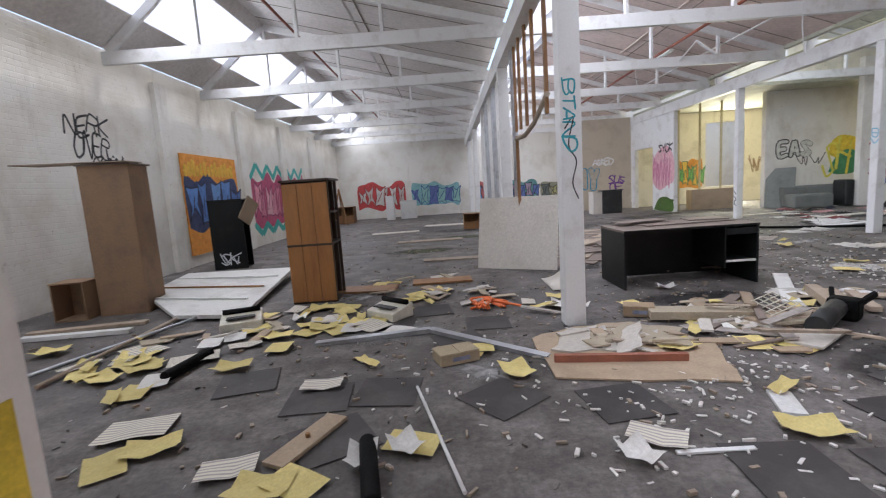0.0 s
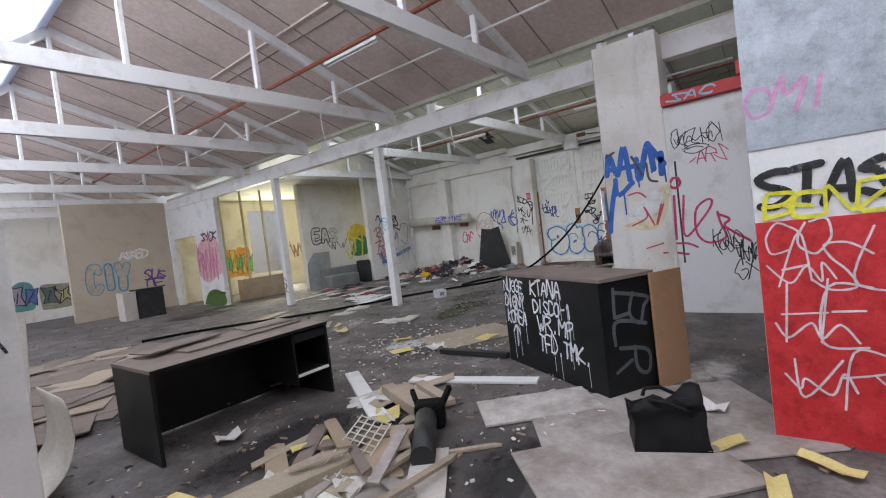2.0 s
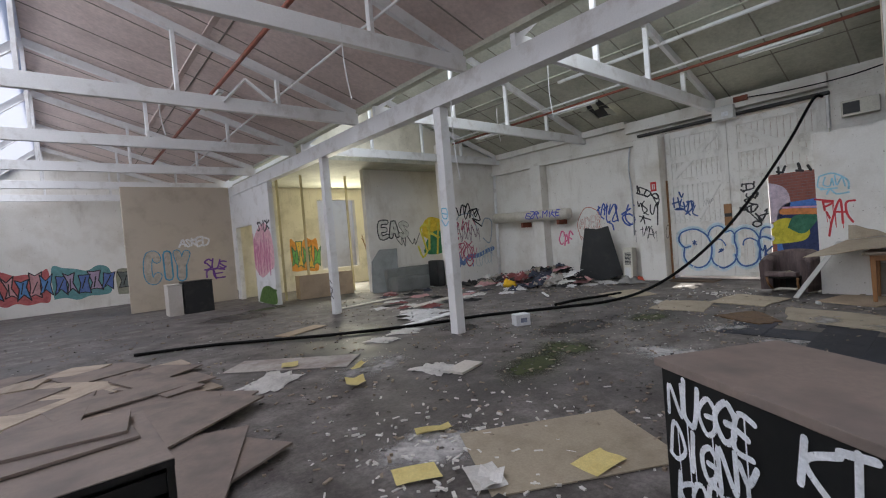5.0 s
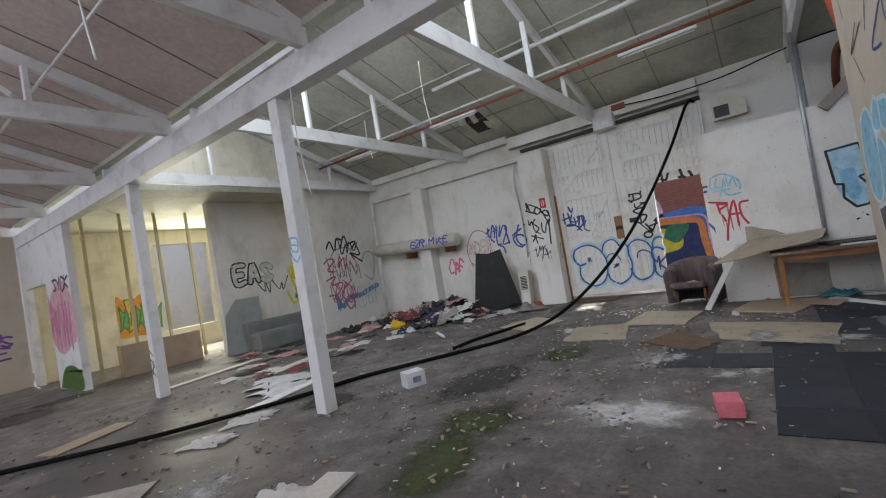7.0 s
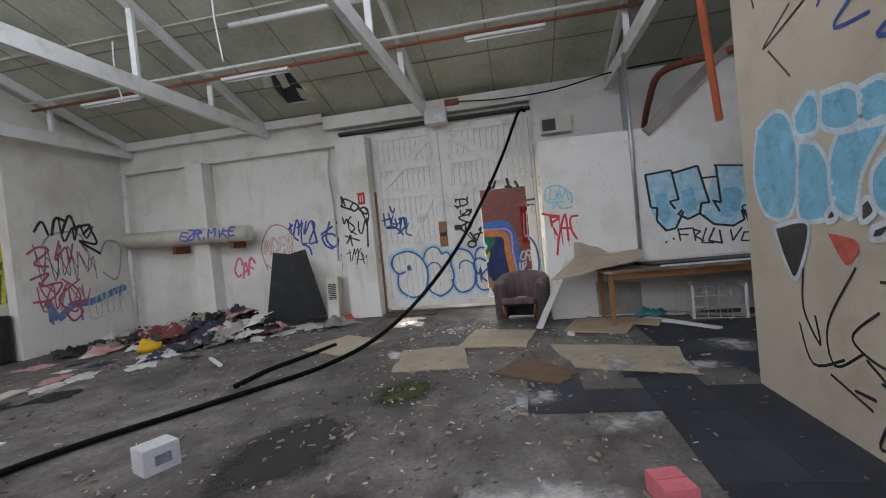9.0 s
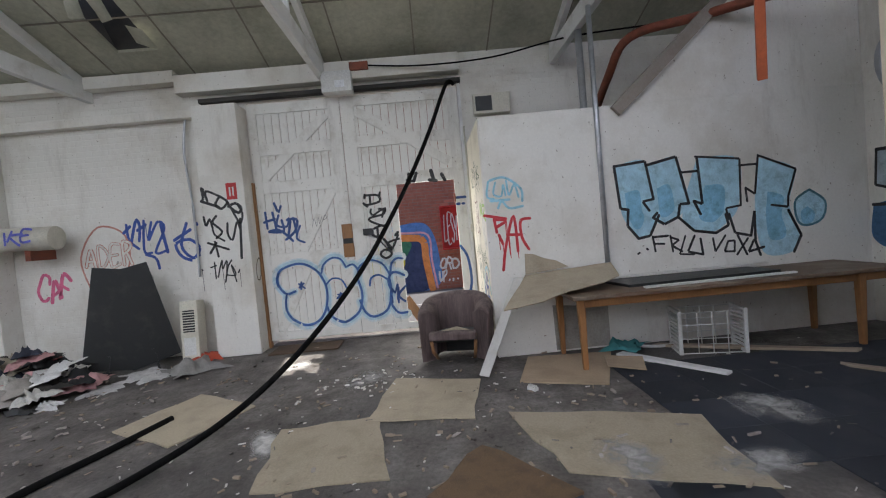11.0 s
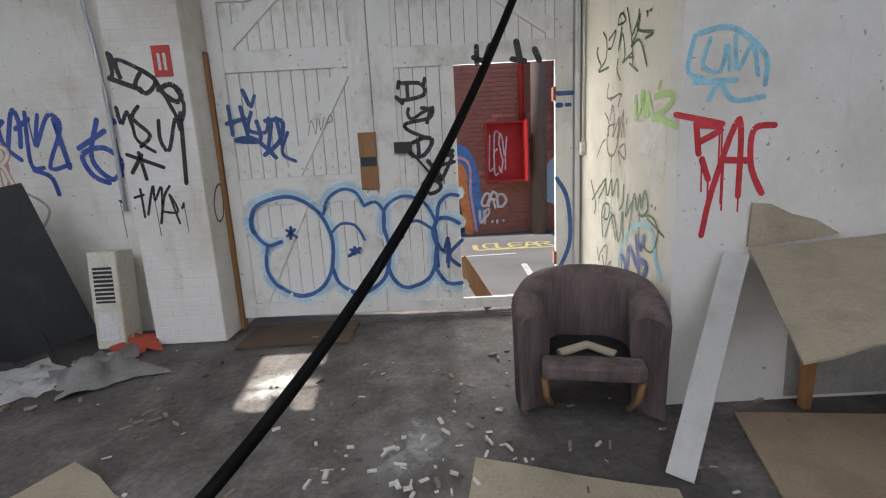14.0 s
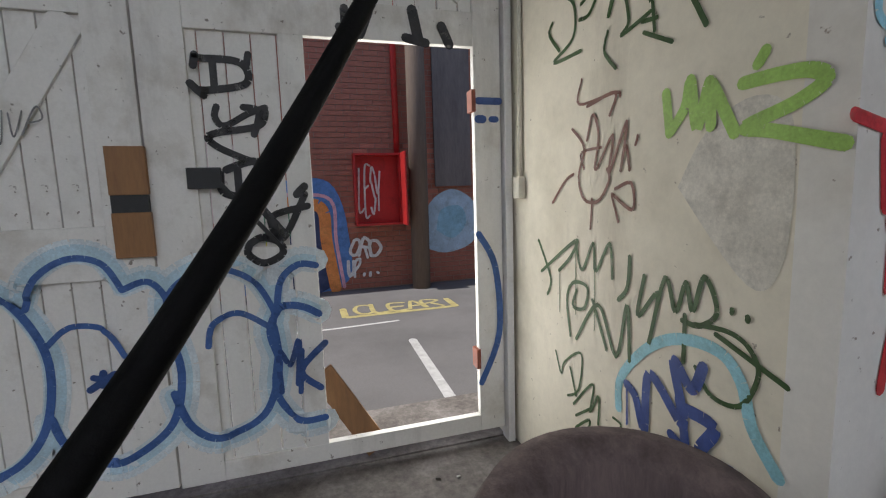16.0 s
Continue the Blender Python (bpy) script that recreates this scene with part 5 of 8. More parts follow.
# ---- armchair ----
def armchair(m):
    t = thing("armchair", "worn mottled purple-brown tub armchair facing the hall", "armchair", "", m)
    cloth = worn("mottled_upholstery", (0.17, 0.125, 0.12), (0.035, 0.023, 0.025), 0.9, 14, 0.75, 90, 0.5, stretch=(1, 1, 0.14))
    bm = bmesh.new()
    prof = []
    n = 28
    for i in range(n + 1):
        a = -math.radians(118) + math.radians(236) * i / n
        k = abs(i / n - 0.5) * 2
        h = 0.77 - 0.16 * k ** 2.2
        cx, cy = 0.30 * math.cos(a), 0.31 * math.sin(a)
        if k > 0.72:
            cx -= (k - 0.72) * 0.35
        ring = []
        for r, z in ((0.03, 0.06), (0.035, 0.4), (0.04, h - 0.07), (0.01, h - 0.01), (-0.05, h), (-0.11, h - 0.05), (-0.11, 0.4), (-0.1, 0.3), (-0.1, 0.06)):
            s = 1 + r / 0.3
            ring.append(bm.verts.new((cx * s, cy * s, z)))
        prof.append(ring)
    for p, q in zip(prof, prof[1:]):
        for k in range(9):
            bm.faces.new((p[k], p[(k + 1) % 9], q[(k + 1) % 9], q[k])).smooth = True
    bm.faces.new(prof[0]); bm.faces.new(prof[-1][::-1])
    part("shell", bm, cloth, t)
    bm = bmesh.new(); box(bm, -0.36, -0.24, -0.21, 0.21, 0.32, 0.41); part("seat_rail", bm, cloth, t, "padded front rail", 0.025)
    bm = bmesh.new(); box(bm, -0.24, 0.18, -0.2, 0.2, 0.27, 0.33); part("seat_base", bm, black_paint, t, "dark torn seat base", 0.01)
    bm = bmesh.new(); box(bm, 0.14, 0.17, -0.2, 0.2, 0.05, 0.28); part("back_liner", bm, black_paint, t)
    bm = bmesh.new(); tube(bm, [(-0.1, -0.12, 0.345), (-0.05, 0.0, 0.375), (-0.12, 0.13, 0.35)], 0.025, 8); part("exposed_timber", bm, cardboard, t, "bare curved frame timber")
    for y in (-0.2, 0.2):
        bm = bmesh.new(); tube(bm, [(-0.3, y, 0.3), (-0.28, y * 0.95, 0.18), (-0.2, y * 0.85, 0.08)], 0.016, 8); part("frame_rib", bm, brown_wood, t, "bare frame rib")
    return t


armchair(pose(14.02, 5.8, 0, 0, 0, -12) @ Matrix.Diagonal((1.2, 1.27, 1.03, 1)))

# ---- long table and what lies round it ----
t = thing("long_table", "long timber table with a dusty dark top", "table", "", pose(0, 0, 0))
table_top = worn("dusty_table_top", (0.15, 0.095, 0.06), (0.3, 0.25, 0.2), 0.6, 2, 0.5, 40, 0.1)
table_leg = worn("orange_timber", (0.36, 0.17, 0.062), (0.22, 0.1, 0.045), 0.5, 5, 0.4, 60, 0.15, stretch=(1, 1, 0.2))
bm = bmesh.new(); box(bm, 13.0, 13.87, 1.27, 4.68, 0.745, 0.785); part("tabletop", bm, table_top, t, bevel=0.006)
bm = bmesh.new(); box(bm, 13.06, 13.085, 1.45, 4.55, 0.66, 0.744); part("apron", bm, table_leg, t, bevel=0.003)
bm = bmesh.new(); box(bm, 13.1, 13.8, 4.5, 4.525, 0.66, 0.744); part("end_apron", bm, table_leg, t, bevel=0.003)
for x, y in ((13.12, 4.57), (13.8, 4.6), (13.07, 1.72), (13.8, 1.6)):
    bm = bmesh.new()
    vs = box(bm, x - 0.038, x + 0.038, y - 0.038, y + 0.038, 0, 0.744)
    for v in vs[:4]:
        v.co.x, v.co.y = x + (v.co.x - x) * 0.65, y + (v.co.y - y) * 0.65
    part("leg", bm, table_leg, t, bevel=0.008)


def slab(name, pts, th, material, label, category, bevel=0.0, ragged=0.0, sub=3):
    """A flat sheet with the outline given (x, y, z), a thickness and, if torn, an uneven edge."""
    bm = bmesh.new()
    ring = []
    n = len(pts)
    for i in range(n):
        a, b = Vector(pts[i]), Vector(pts[(i + 1) % n])
        for k in range(sub if ragged else 1):
            p = a.lerp(b, k / sub if ragged else 0)
            if ragged:
                p += Vector((rng.uniform(-1, 1), rng.uniform(-1, 1), rng.uniform(-0.1, 0.1))) * ragged
            ring.append(p)
    lo = [bm.verts.new(p) for p in ring]
    hi = [bm.verts.new(p + Vector((0, 0, th))) for p in ring]
    bm.faces.new(lo[::-1]); bm.faces.new(hi)
    for i in range(len(lo)):
        j = (i + 1) % len(lo)
        bm.faces.new((lo[i], lo[j], hi[j], hi[i]))
    return tagged(part(name, bm, material, None, label, bevel), category=category)


slab("panel", [(13.25, 4.0, 0.787), (13.8, 4.1, 0.787), (13.75, 2.4, 0.787), (13.3, 2.35, 0.787)], 0.03, black_paint, "flat dark panel lying on the long table", "panel", 0.004)
slab("plastic_strip", [(13.1, 3.9, 0.787), (13.16, 3.9, 0.787), (13.2, 2.3, 0.787), (13.14, 2.3, 0.787)], 0.02, white_plastic, "white plastic strip on the long table", "strip", 0.003)
slab("plastic_strip", [(13.78, 4.3, 0.82), (13.86, 4.3, 0.82), (13.86, 2.1, 0.82), (13.8, 2.1, 0.82)], 0.02, paper_white, "pale dusty strip lying along the table's back", "strip", 0.003)
slab("torn_board", [(x, y, 0.94 + 0.19 * (x - 13.84) - 0.06 * (y - 4.96)) for x, y in ((13.84, 4.96), (12.9, 5.38), (12.96, 5.0), (13.14, 4.68), (13.24, 4.27), (13.36, 4.04), (13.84, 3.96), (13.85, 4.5))], 0.012, cardboard, "torn fibreboard sheet lying slanted on the table's end", "board", 0, 0.012)
bm = bmesh.new()
front, back = [[bm.verts.new((x, y, z)) for y, z in ((4.95, 0.955), (4.94, 1.2), (4.84, 1.19), (4.72, 1.13), (4.58, 1.09), (4.44, 1.005), (4.6, 0.985))] for x in (13.872, 13.884)]
bm.faces.new(front), bm.faces.new(back[::-1])
for i in range(7):
    bm.faces.new((front[i - 1], front[i], back[i], back[i - 1]))
tagged(part("torn_board", bm, cardboard, None, "torn fibreboard piece standing against the white partition"), category="board")
bm = bmesh.new()
foot, tip, edge = Vector((13.31, 5.64, 0.004)), Vector((13.86, 5.09, 0.93)), Vector((-0.085, -0.09, 0))
off = edge.cross(tip - foot).normalized() * 0.012
vs = [bm.verts.new(v + d) for d in (Vector(), off) for v in (foot, foot + edge, tip + edge, tip)]
for f in ((0, 1, 2, 3), (7, 6, 5, 4), (0, 4, 5, 1), (1, 5, 6, 2), (2, 6, 7, 3), (3, 7, 4, 0)):
    bm.faces.new([vs[k] for k in f])
tagged(part("plank", bm, worn("dull_white_plank", (0.56, 0.55, 0.53), (0.4, 0.38, 0.35), 0.6, 4, 0.4, 50, 0.08, grain=0.08), None, "dull white plank leaning on the partition beside the armchair", 0.003), category="plank")
slab("plywood_sheet", [(13.76, 5.03, 0.004), (12.97, 5.28, 0.004), (12.67, 4.51, 0.004), (13.65, 4.1, 0.004)], 0.016, plywood, "brown plywood sheet on the floor under the table", "sheet", 0.002)
slab("plywood_sheet", [(13.45, 4.25, 0.03), (13.1, 4.35, 0.03), (12.9, 4.05, 0.024), (13.3, 3.9, 0.024)], 0.014, plywood, "small plywood offcut on the floor", "sheet", 0.002)
slab("timber_strip", [(13.5, 4.1, 0.004), (12.6, 3.45, 0.004), (12.65, 3.37, 0.004), (13.56, 4.0, 0.004)], 0.03, white_timber, "white timber strip on the floor by the table", "strip", 0.003)
slab("cardboard_sheet", [(13.46, 6.54, 0.004), (13.19, 5.64, 0.004), (12.24, 5.8, 0.004), (12.42, 6.7, 0.004)], 0.012, cardboard, "flat tan fibreboard sheet on the floor before the armchair", "sheet", 0, 0.02, 4)
slab("cardboard_sheet", [(13.6, 8.7, 0.004), (13.05, 7.9, 0.004), (12.3, 8.3, 0.004), (12.75, 9.1, 0.004)], 0.012, cardboard, "flat tan fibreboard sheet on the concrete", "sheet", 0, 0.02, 4)
slab("cardboard_sheet", [(12.4, 7.45, 0.004), (12.5, 6.6, 0.004), (11.46, 6.45, 0.004), (11.45, 7.3, 0.004)], 0.01, cardboard, "flat fibreboard sheet on the concrete", "sheet", 0, 0.03, 4)
slab("cardboard_sheet", [(12.3, 5.5, 0.004), (11.9, 4.15, 0.004), (10.92, 4.25, 0.004), (11.3, 5.3, 0.004)], 0.01, cardboard, "dusty fibreboard sheet on the blue floor tiles", "sheet", 0, 0.03, 4)
slab("floor_mat", [(11.22, 6.17, 0.004), (11.77, 5.79, 0.004), (11.11, 5.3, 0.004), (10.8, 5.5, 0.004)], 0.02, worn("brown_mat", (0.16, 0.10, 0.055), (0.09, 0.06, 0.04), 0.95, 8, 0.5, 80, 0.6), "torn brown mat on the floor", "mat", 0, 0.03, 4)


def crate(m, label):
    t = thing("wire_crate", label, "crate", "", m)
    for x in (-0.22, 0.22):
        bm = bmesh.new()
        for a, b, c, d in ((-0.15, -0.12, 0.0, 0.42), (0.12, 0.15, 0.0, 0.42), (-0.12, 0.12, 0.0, 0.025), (-0.12, 0.12, 0.395, 0.42)):
            box(bm, x - 0.012, x + 0.012, a, b, c, d)
        e = part("end_panel", bm, white_plastic, t)
        for k in range(9):
            bm = bmesh.new(); box(bm, x - 0.008, x + 0.008, -0.12, 0.12, 0.05 + 0.038 * k, 0.066 + 0.038 * k); part("slat", bm, white_plastic, e)
    for y in (-0.14, 0.14):
        for z in (0.01, 0.15, 0.28, 0.4):
            bm = bmesh.new(); tube(bm, [(-0.21, y, z), (0.21, y, z)], 0.005, 6); part("wire", bm, white_plastic, t)
        for x in (-0.1, 0.0, 0.1):
            bm = bmesh.new(); tube(bm, [(x, y, 0.01), (x, y, 0.4)], 0.004, 6); part("wire", bm, white_plastic, t)
    return t


crate(pose(13.42, 3.12, 0.0, 0, 0, 78) @ Matrix.Diagonal((1.45, 1.2, 1.12, 1)), "white slatted wire crate under the long table")
slab("floor_strip", [(13.7, 3.6, 0.004), (13.75, 3.5, 0.004), (12.9, 1.9, 0.004), (12.85, 2.0, 0.004)], 0.03, raw_timber, "timber batten on the floor under the table", "strip", 0.003)
slab("floor_strip", [(12.5, 2.4, 0.004), (12.6, 2.4, 0.004), (11.6, 1.6, 0.004), (11.5, 1.7, 0.004)], 0.03, raw_timber, "split timber batten on the dark floor", "strip", 0.003)

# ---- things along the east wall ----
def a_frame(m):
    t = thing("a_frame_sign", "black A-frame board standing by the white wall", "sign", "", m)
    bm = bmesh.new(); bar(bm, (-0.32, 0, 0.06), (-0.02, 0, 1.45), 0.62, 0.02, up=(0, 1, 0.01)); part("front_board", bm, black_paint, t, bevel=0.004)
    bm = bmesh.new(); bar(bm, (0.25, 0, 0.06), (0.0, 0, 1.45), 0.62, 0.02, up=(0, 1, 0.01)); part("back_board", bm, black_paint, t, bevel=0.004)
    for s, y in ((-0.33, -0.27), (-0.33, 0.27), (0.26, -0.27), (0.26, 0.27)):
        bm = bmesh.new(); bar(bm, (s, y, 0.0), (s * 0.85, y, 0.3), 0.03, 0.03); part("leg", bm, black_paint, t)
    return t


a_frame(pose(15.05, 10.4, 0, 0, 0, 122))
t = thing("heater", "white upright fan heater leaning by the pier", "heater", "", pose(15.35, 9.66, 0.0, 0, 5, 0))
bm = bmesh.new(); box(bm, -0.12, 0.12, -0.13, 0.13, 0, 0.88); part("case", bm, cream_plastic, t, bevel=0.02)
bm = bmesh.new(); box(bm, -0.124, -0.119, -0.085, 0.085, 0.42, 0.74); part("grille", bm, black_paint, t, "dark grille")
for k in range(8):
    bm = bmesh.new(); box(bm, -0.129, -0.122, -0.085, 0.085, 0.44 + 0.038 * k, 0.452 + 0.038 * k); part("slat", bm, cream_plastic, t)
bm = bmesh.new(); box(bm, -0.124, -0.119, -0.085, 0.085, 0.08, 0.34); part("panel", bm, white_plastic, t)

# ---- yard ----
brick_m = worn("red_brick", (0.52, 0.20, 0.14), (0.36, 0.13, 0.09), 0.85, 6, 0.5, 50, 0.4, each=0.25)
mortar = worn("mortar", (0.36, 0.27, 0.22), (0.26, 0.2, 0.17), 0.9, 4, 0.5, 60, 0.4)
asphalt = worn("asphalt", (0.13, 0.125, 0.128), (0.085, 0.083, 0.084), 0.85, 0.8, 0.5, 60, 0.3)
ob_of["ground"].data.materials[0] = asphalt
BX = 20.72
bw = structure("wall_brick", [(BX, BX + 0.4, -14, 26, -0.02, 7.5)], mortar, "red brick wall of the building opposite")
def yrd(y, z):
    return wall_plane((BX - 0.016, y, z), (0, -1, 0))
patch(bw, yrd(7.6, 0.05), [(0.0, 0.0), (1.6, 0.0), (1.75, 0.9), (1.5, 1.7), (0.8, 1.75), (0.1, 1.5)], (0.1, 0.25, 0.6))
patch(bw, yrd(7.5, 0.05), [(0.1, 0.0), (1.3, 0.0), (1.25, 1.2), (0.6, 1.35), (0.0, 1.2)], (0.03, 0.05, 0.14), 0.004)
patch(bw, yrd(7.8, 0.5), [(0.1, 0.0), (0.9, 0.1), (1.0, 0.5), (0.5, 0.8), (0.1, 0.6)], (0.75, 0.66, 0.05), 0.006)
patch(bw, yrd(7.3, 0.7), [(0.0, 0.3), (0.4, 0.1), (0.75, 0.6), (0.2, 0.65)], (0.05, 0.22, 0.12), 0.008)
tag(bw, yrd(7.6, 0.0), [smooth_line([(0.2, 1.5), (0.9, 1.45), (1.35, 1.35), (1.4, 0.8), (1.5, 0.05)])], 0.2, (0.85, 0.3, 0.08), 0.009)
tag(bw, yrd(7.6, 0.0), [smooth_line([(0.2, 1.62), (0.9, 1.58), (1.5, 1.48), (1.55, 0.8), (1.64, 0.05)])], 0.05, (0.85, 0.45, 0.55), 0.011)
patch(bw, yrd(8.6, 1.3), [(0.0, 0.0), (1.0, -0.1), (1.4, 0.4), (1.2, 1.0), (0.3, 1.1)], (0.75, 0.6, 0.6))
patch(bw, yrd(4.55, 0.5), [(0.0, 0.1), (0.4, 0.0), (0.9, 0.2), (0.95, 0.8), (0.5, 1.1), (0.05, 0.8)], (0.45, 0.6, 0.75))
patch(bw, yrd(4.35, 0.7), [(0.0, 0.2), (0.3, 0.05), (0.55, 0.3), (0.45, 0.6), (0.1, 0.55)], (0.3, 0.55, 0.72), 0.004)
tag(bw, yrd(5.85, 0.55), letters("ORD", 0.5, 0.24), 0.05, WHITE, 0.013)
tag(bw, yrd(5.9, 0.22), letters("UP...", 0.55, 0.22), 0.05, WHITE, 0.013)
t = thing("fire_cabinet", "open red steel fire hose cabinet on the brick wall", "cabinet", "", pose(BX - 0.02, 5.35, 1.05))
bm = bmesh.new()
for b in ((-0.22, 0, -0.38, 0.38, 0, 0.03), (-0.22, 0, -0.38, 0.38, 1.12, 1.15), (-0.22, 0, -0.38, -0.35, 0.03, 1.12), (-0.22, 0, 0.35, 0.38, 0.03, 1.12), (-0.02, 0, -0.35, 0.35, 0.03, 1.12)):
    box(bm, *b)
part("body", bm, red_paint, t)
bm = bmesh.new(); box(bm, -0.56, -0.225, -0.39, -0.365, 0, 1.15, None); d = part("door", bm, red_paint, t, "open red steel door", 0.004)
tag(t, wall_plane((-0.03, 0.3, 0.25), (0, -1, 0)), letters("LESY", 0.35, 0.7, turn=0), 0.03, WHITE)
run("wall_pipe", [(BX - 0.08, 5.0, 2.2), (BX - 0.08, 5.0, 6.5)], 0.05, red_paint, "red painted pipe on the brick wall", "pipe", False)
bm = bmesh.new(); tube(bm, [(BX - 0.3, 4.72, -0.02), (BX - 0.3, 4.7, 3.0), (BX - 0.28, 4.68, 6.5)], 0.15, 14)
tagged(part("pole", bm, worn("weathered_pole", (0.2, 0.15, 0.12), (0.11, 0.08, 0.065), 0.9, 3, 0.5, 40, 0.6, stretch=(1, 1, 0.12)), None, "weathered timber pole by the brick wall"), category="pole")
bm = bmesh.new(); box(bm, BX - 0.06, BX - 0.02, 3.7, 4.35, 1.65, 4.5)
tagged(part("wall_panel_board", bm, worn("weathered_board", (0.22, 0.19, 0.18), (0.12, 0.1, 0.1), 0.85, 3, 0.6, 30, 0.5, stretch=(1, 1, 0.2)), None, "weathered grey board on the brick wall"), category="board")
G = ob_of["ground"]
def mark(x, y):
    return wall_plane((x, y, -0.02), (0, -1, 0), (1, 0, 0))
ylw = (0.36, 0.31, 0.13)
tag(G, mark(19.0, 6.1), [[(0, 0.45), (0, 0.0), (1.5, 0.0), (1.5, 0.45)]], 0.09, ylw, 0.003, name="road_marking")
tag(G, mark(19.1, 5.95), letters("CLEAR", 1.2, 0.42, 0, 0), 0.06, ylw, 0.003, name="road_marking")
tag(G, mark(18.55, 8.5), [[(0, 0.0), (2.2, 0.0), (3.0, 0.05)]], 0.06, (0.5, 0.5, 0.5), 0.003, name="road_marking")
tag(G, mark(16.2, 5.55), [[(0, 0.0), (0.05, 1.6)]], 0.1, (0.42, 0.42, 0.42), 0.003, name="road_marking")

# ---- hall: frames, boards, desk ----
def stud(x, y, z0, z1, w, material, name, label):
    bm = bmesh.new()
    box(bm, x - w / 2, x + w / 2, y - w * 0.35, y + w * 0.35, z0, z1)
    return tagged(part(name, bm, material, None, label, 0.003), category="stud", group="wall studs")


for k in range(8):
    stud(LINE1 + rng.uniform(-0.02, 0.02), 10.2 + 0.55 * k, 0.0, 3.62, 0.075, grey_steel if k % 3 else white_timber, "wall_stud", "steel wall stud under the white beam")
stud(1.28, 7.95, 0.0, 3.62, 0.09, grey_steel, "wall_stud", "galvanised stud under the white beam")
t = thing("timber_screen", "broken timber screen hanging from the white beam", "frame", "", pose(0, 0, 0))
for y in (5.45, 6.2, 6.75, 7.3, 7.75):
    bm = bmesh.new(); bar(bm, (1.28, y, 2.2 + 0.03 * (y - 5.4)), (1.28, y, 3.62), 0.04, 0.07); part("upright", bm, brown_wood, t, bevel=0.003)
bm = bmesh.new(); tube(bm, [(1.28, 5.4, 2.42), (1.27, 6.2, 2.2), (1.28, 7.0, 2.13), (1.28, 7.8, 2.16)], 0.035, 6); part("bottom_rail", bm, raw_timber, t)
bm = bmesh.new(); bar(bm, (1.28, 7.75, 0.0), (1.28, 7.75, 2.2), 0.05, 0.07); part("long_upright", bm, brown_wood, t, bevel=0.003)


def leaning(name, a, b, h, back, th, material, label):
    """A sheet standing on the edge a-b and leaning back."""
    a, b, back = Vector(a), Vector(b), Vector(back)
    bm = bmesh.new()
    n = (b - a).cross(Vector((0, 0, 1))).normalized() * th
    up = Vector((0, 0, h)) + back
    vs = [bm.verts.new(p) for p in (a, b, b + up, a + up, a + n, b + n, b + n + up, a + n + up)]
    for f in ((0, 1, 2, 3), (7, 6, 5, 4), (0, 4, 5, 1), (1, 5, 6, 2), (2, 6, 7, 3), (3, 7, 4, 0)):
        bm.faces.new([vs[k] for k in f])
    return tagged(part(name, bm, material, None, label, 0.003), category="board")


pale_board = worn("pale_board", (0.60, 0.56, 0.50), (0.48, 0.44, 0.38), 0.7, 2, 0.4, 30, 0.08)
leaning("white_board", (0.52, 7.85, 0), (1.75, 7.2, 0), 1.2, (0.12, 0.25, 0), 0.016, pale_board, "off-white board leaning beside the posts")
bm = bmesh.new()
prev = None
for k in range(13):
    a = k / 12 * 1.45
    x, z = 1.98 - 0.52 * (1 - math.cos(a)) * 0.6, 0.02 + 0.62 * math.sin(a) * 1.25
    row = [bm.verts.new((x - 0.62 + 0.62 * math.sin(a) * 1.05, 6.55 - 0.75 * s, 0.01 + 0.78 * (1 - math.cos(a)))) for s in (0, 1)]
    if prev:
        bm.faces.new((prev[0], prev[1], row[1], row[0])).smooth = True
    prev = row
ob = tagged(part("bent_board", bm, pale_board, None, "bent white laminate board beside the black desk"), category="board")
sol = ob.modifiers.new("thickness", 'SOLIDIFY'); sol.thickness = 0.012

desk_black = worn("black_laminate", (0.009, 0.0105, 0.011), (0.022, 0.022, 0.021), 0.42, 3, 0.3, 40, 0.06)
desk_black.node_tree.nodes["Principled BSDF"].inputs["Specular IOR Level"].default_value = 0.3
dusty_top = worn("dusty_dark_top", (0.24, 0.19, 0.16), (0.12, 0.1, 0.09), 0.75, 2.5, 0.5, 40, 0.12)


def desk(m):
    t = thing("desk", "black laminate office desk with a dusty brown top", "desk", "", m)
    w, d, h = 1.68, 0.82, 0.755
    for nm, b, mt in (("desktop", (0, w, 0, d, h - 0.03, h), dusty_top), ("side_panel", (0.0, 0.03, 0.01, d - 0.01, 0, h - 0.031), desk_black), ("side_panel", (w - 0.03, w, 0.01, d - 0.01, 0, h - 0.031), desk_black),
                      ("back_panel", (0.031, w - 0.031, d - 0.06, d - 0.03, 0.02, h - 0.031), desk_black), ("divider", (w - 0.42, w - 0.4, 0.02, d - 0.07, 0.2, h - 0.031), desk_black), ("shelf", (w - 0.399, w - 0.031, 0.03, d - 0.07, 0.28, 0.3), desk_black),
                      ("drawer_rail", (w - 0.399, w - 0.031, 0.015, 0.03, 0.62, 0.7), desk_black), ("shelf_edge", (w - 0.399, w - 0.031, 0.012, 0.028, 0.275, 0.305), paper_white)):
        bm = bmesh.new(); box(bm, *b); part(nm, bm, mt, t, bevel=0.003)
    bm = bmesh.new(); box(bm, 0.0, w, -0.004, 0.0, h - 0.03, h - 0.004); part("edge_strip", bm, desk_black, t)
    return t


desk(pose(2.21, 5.59, 0, 0, 0, 1))

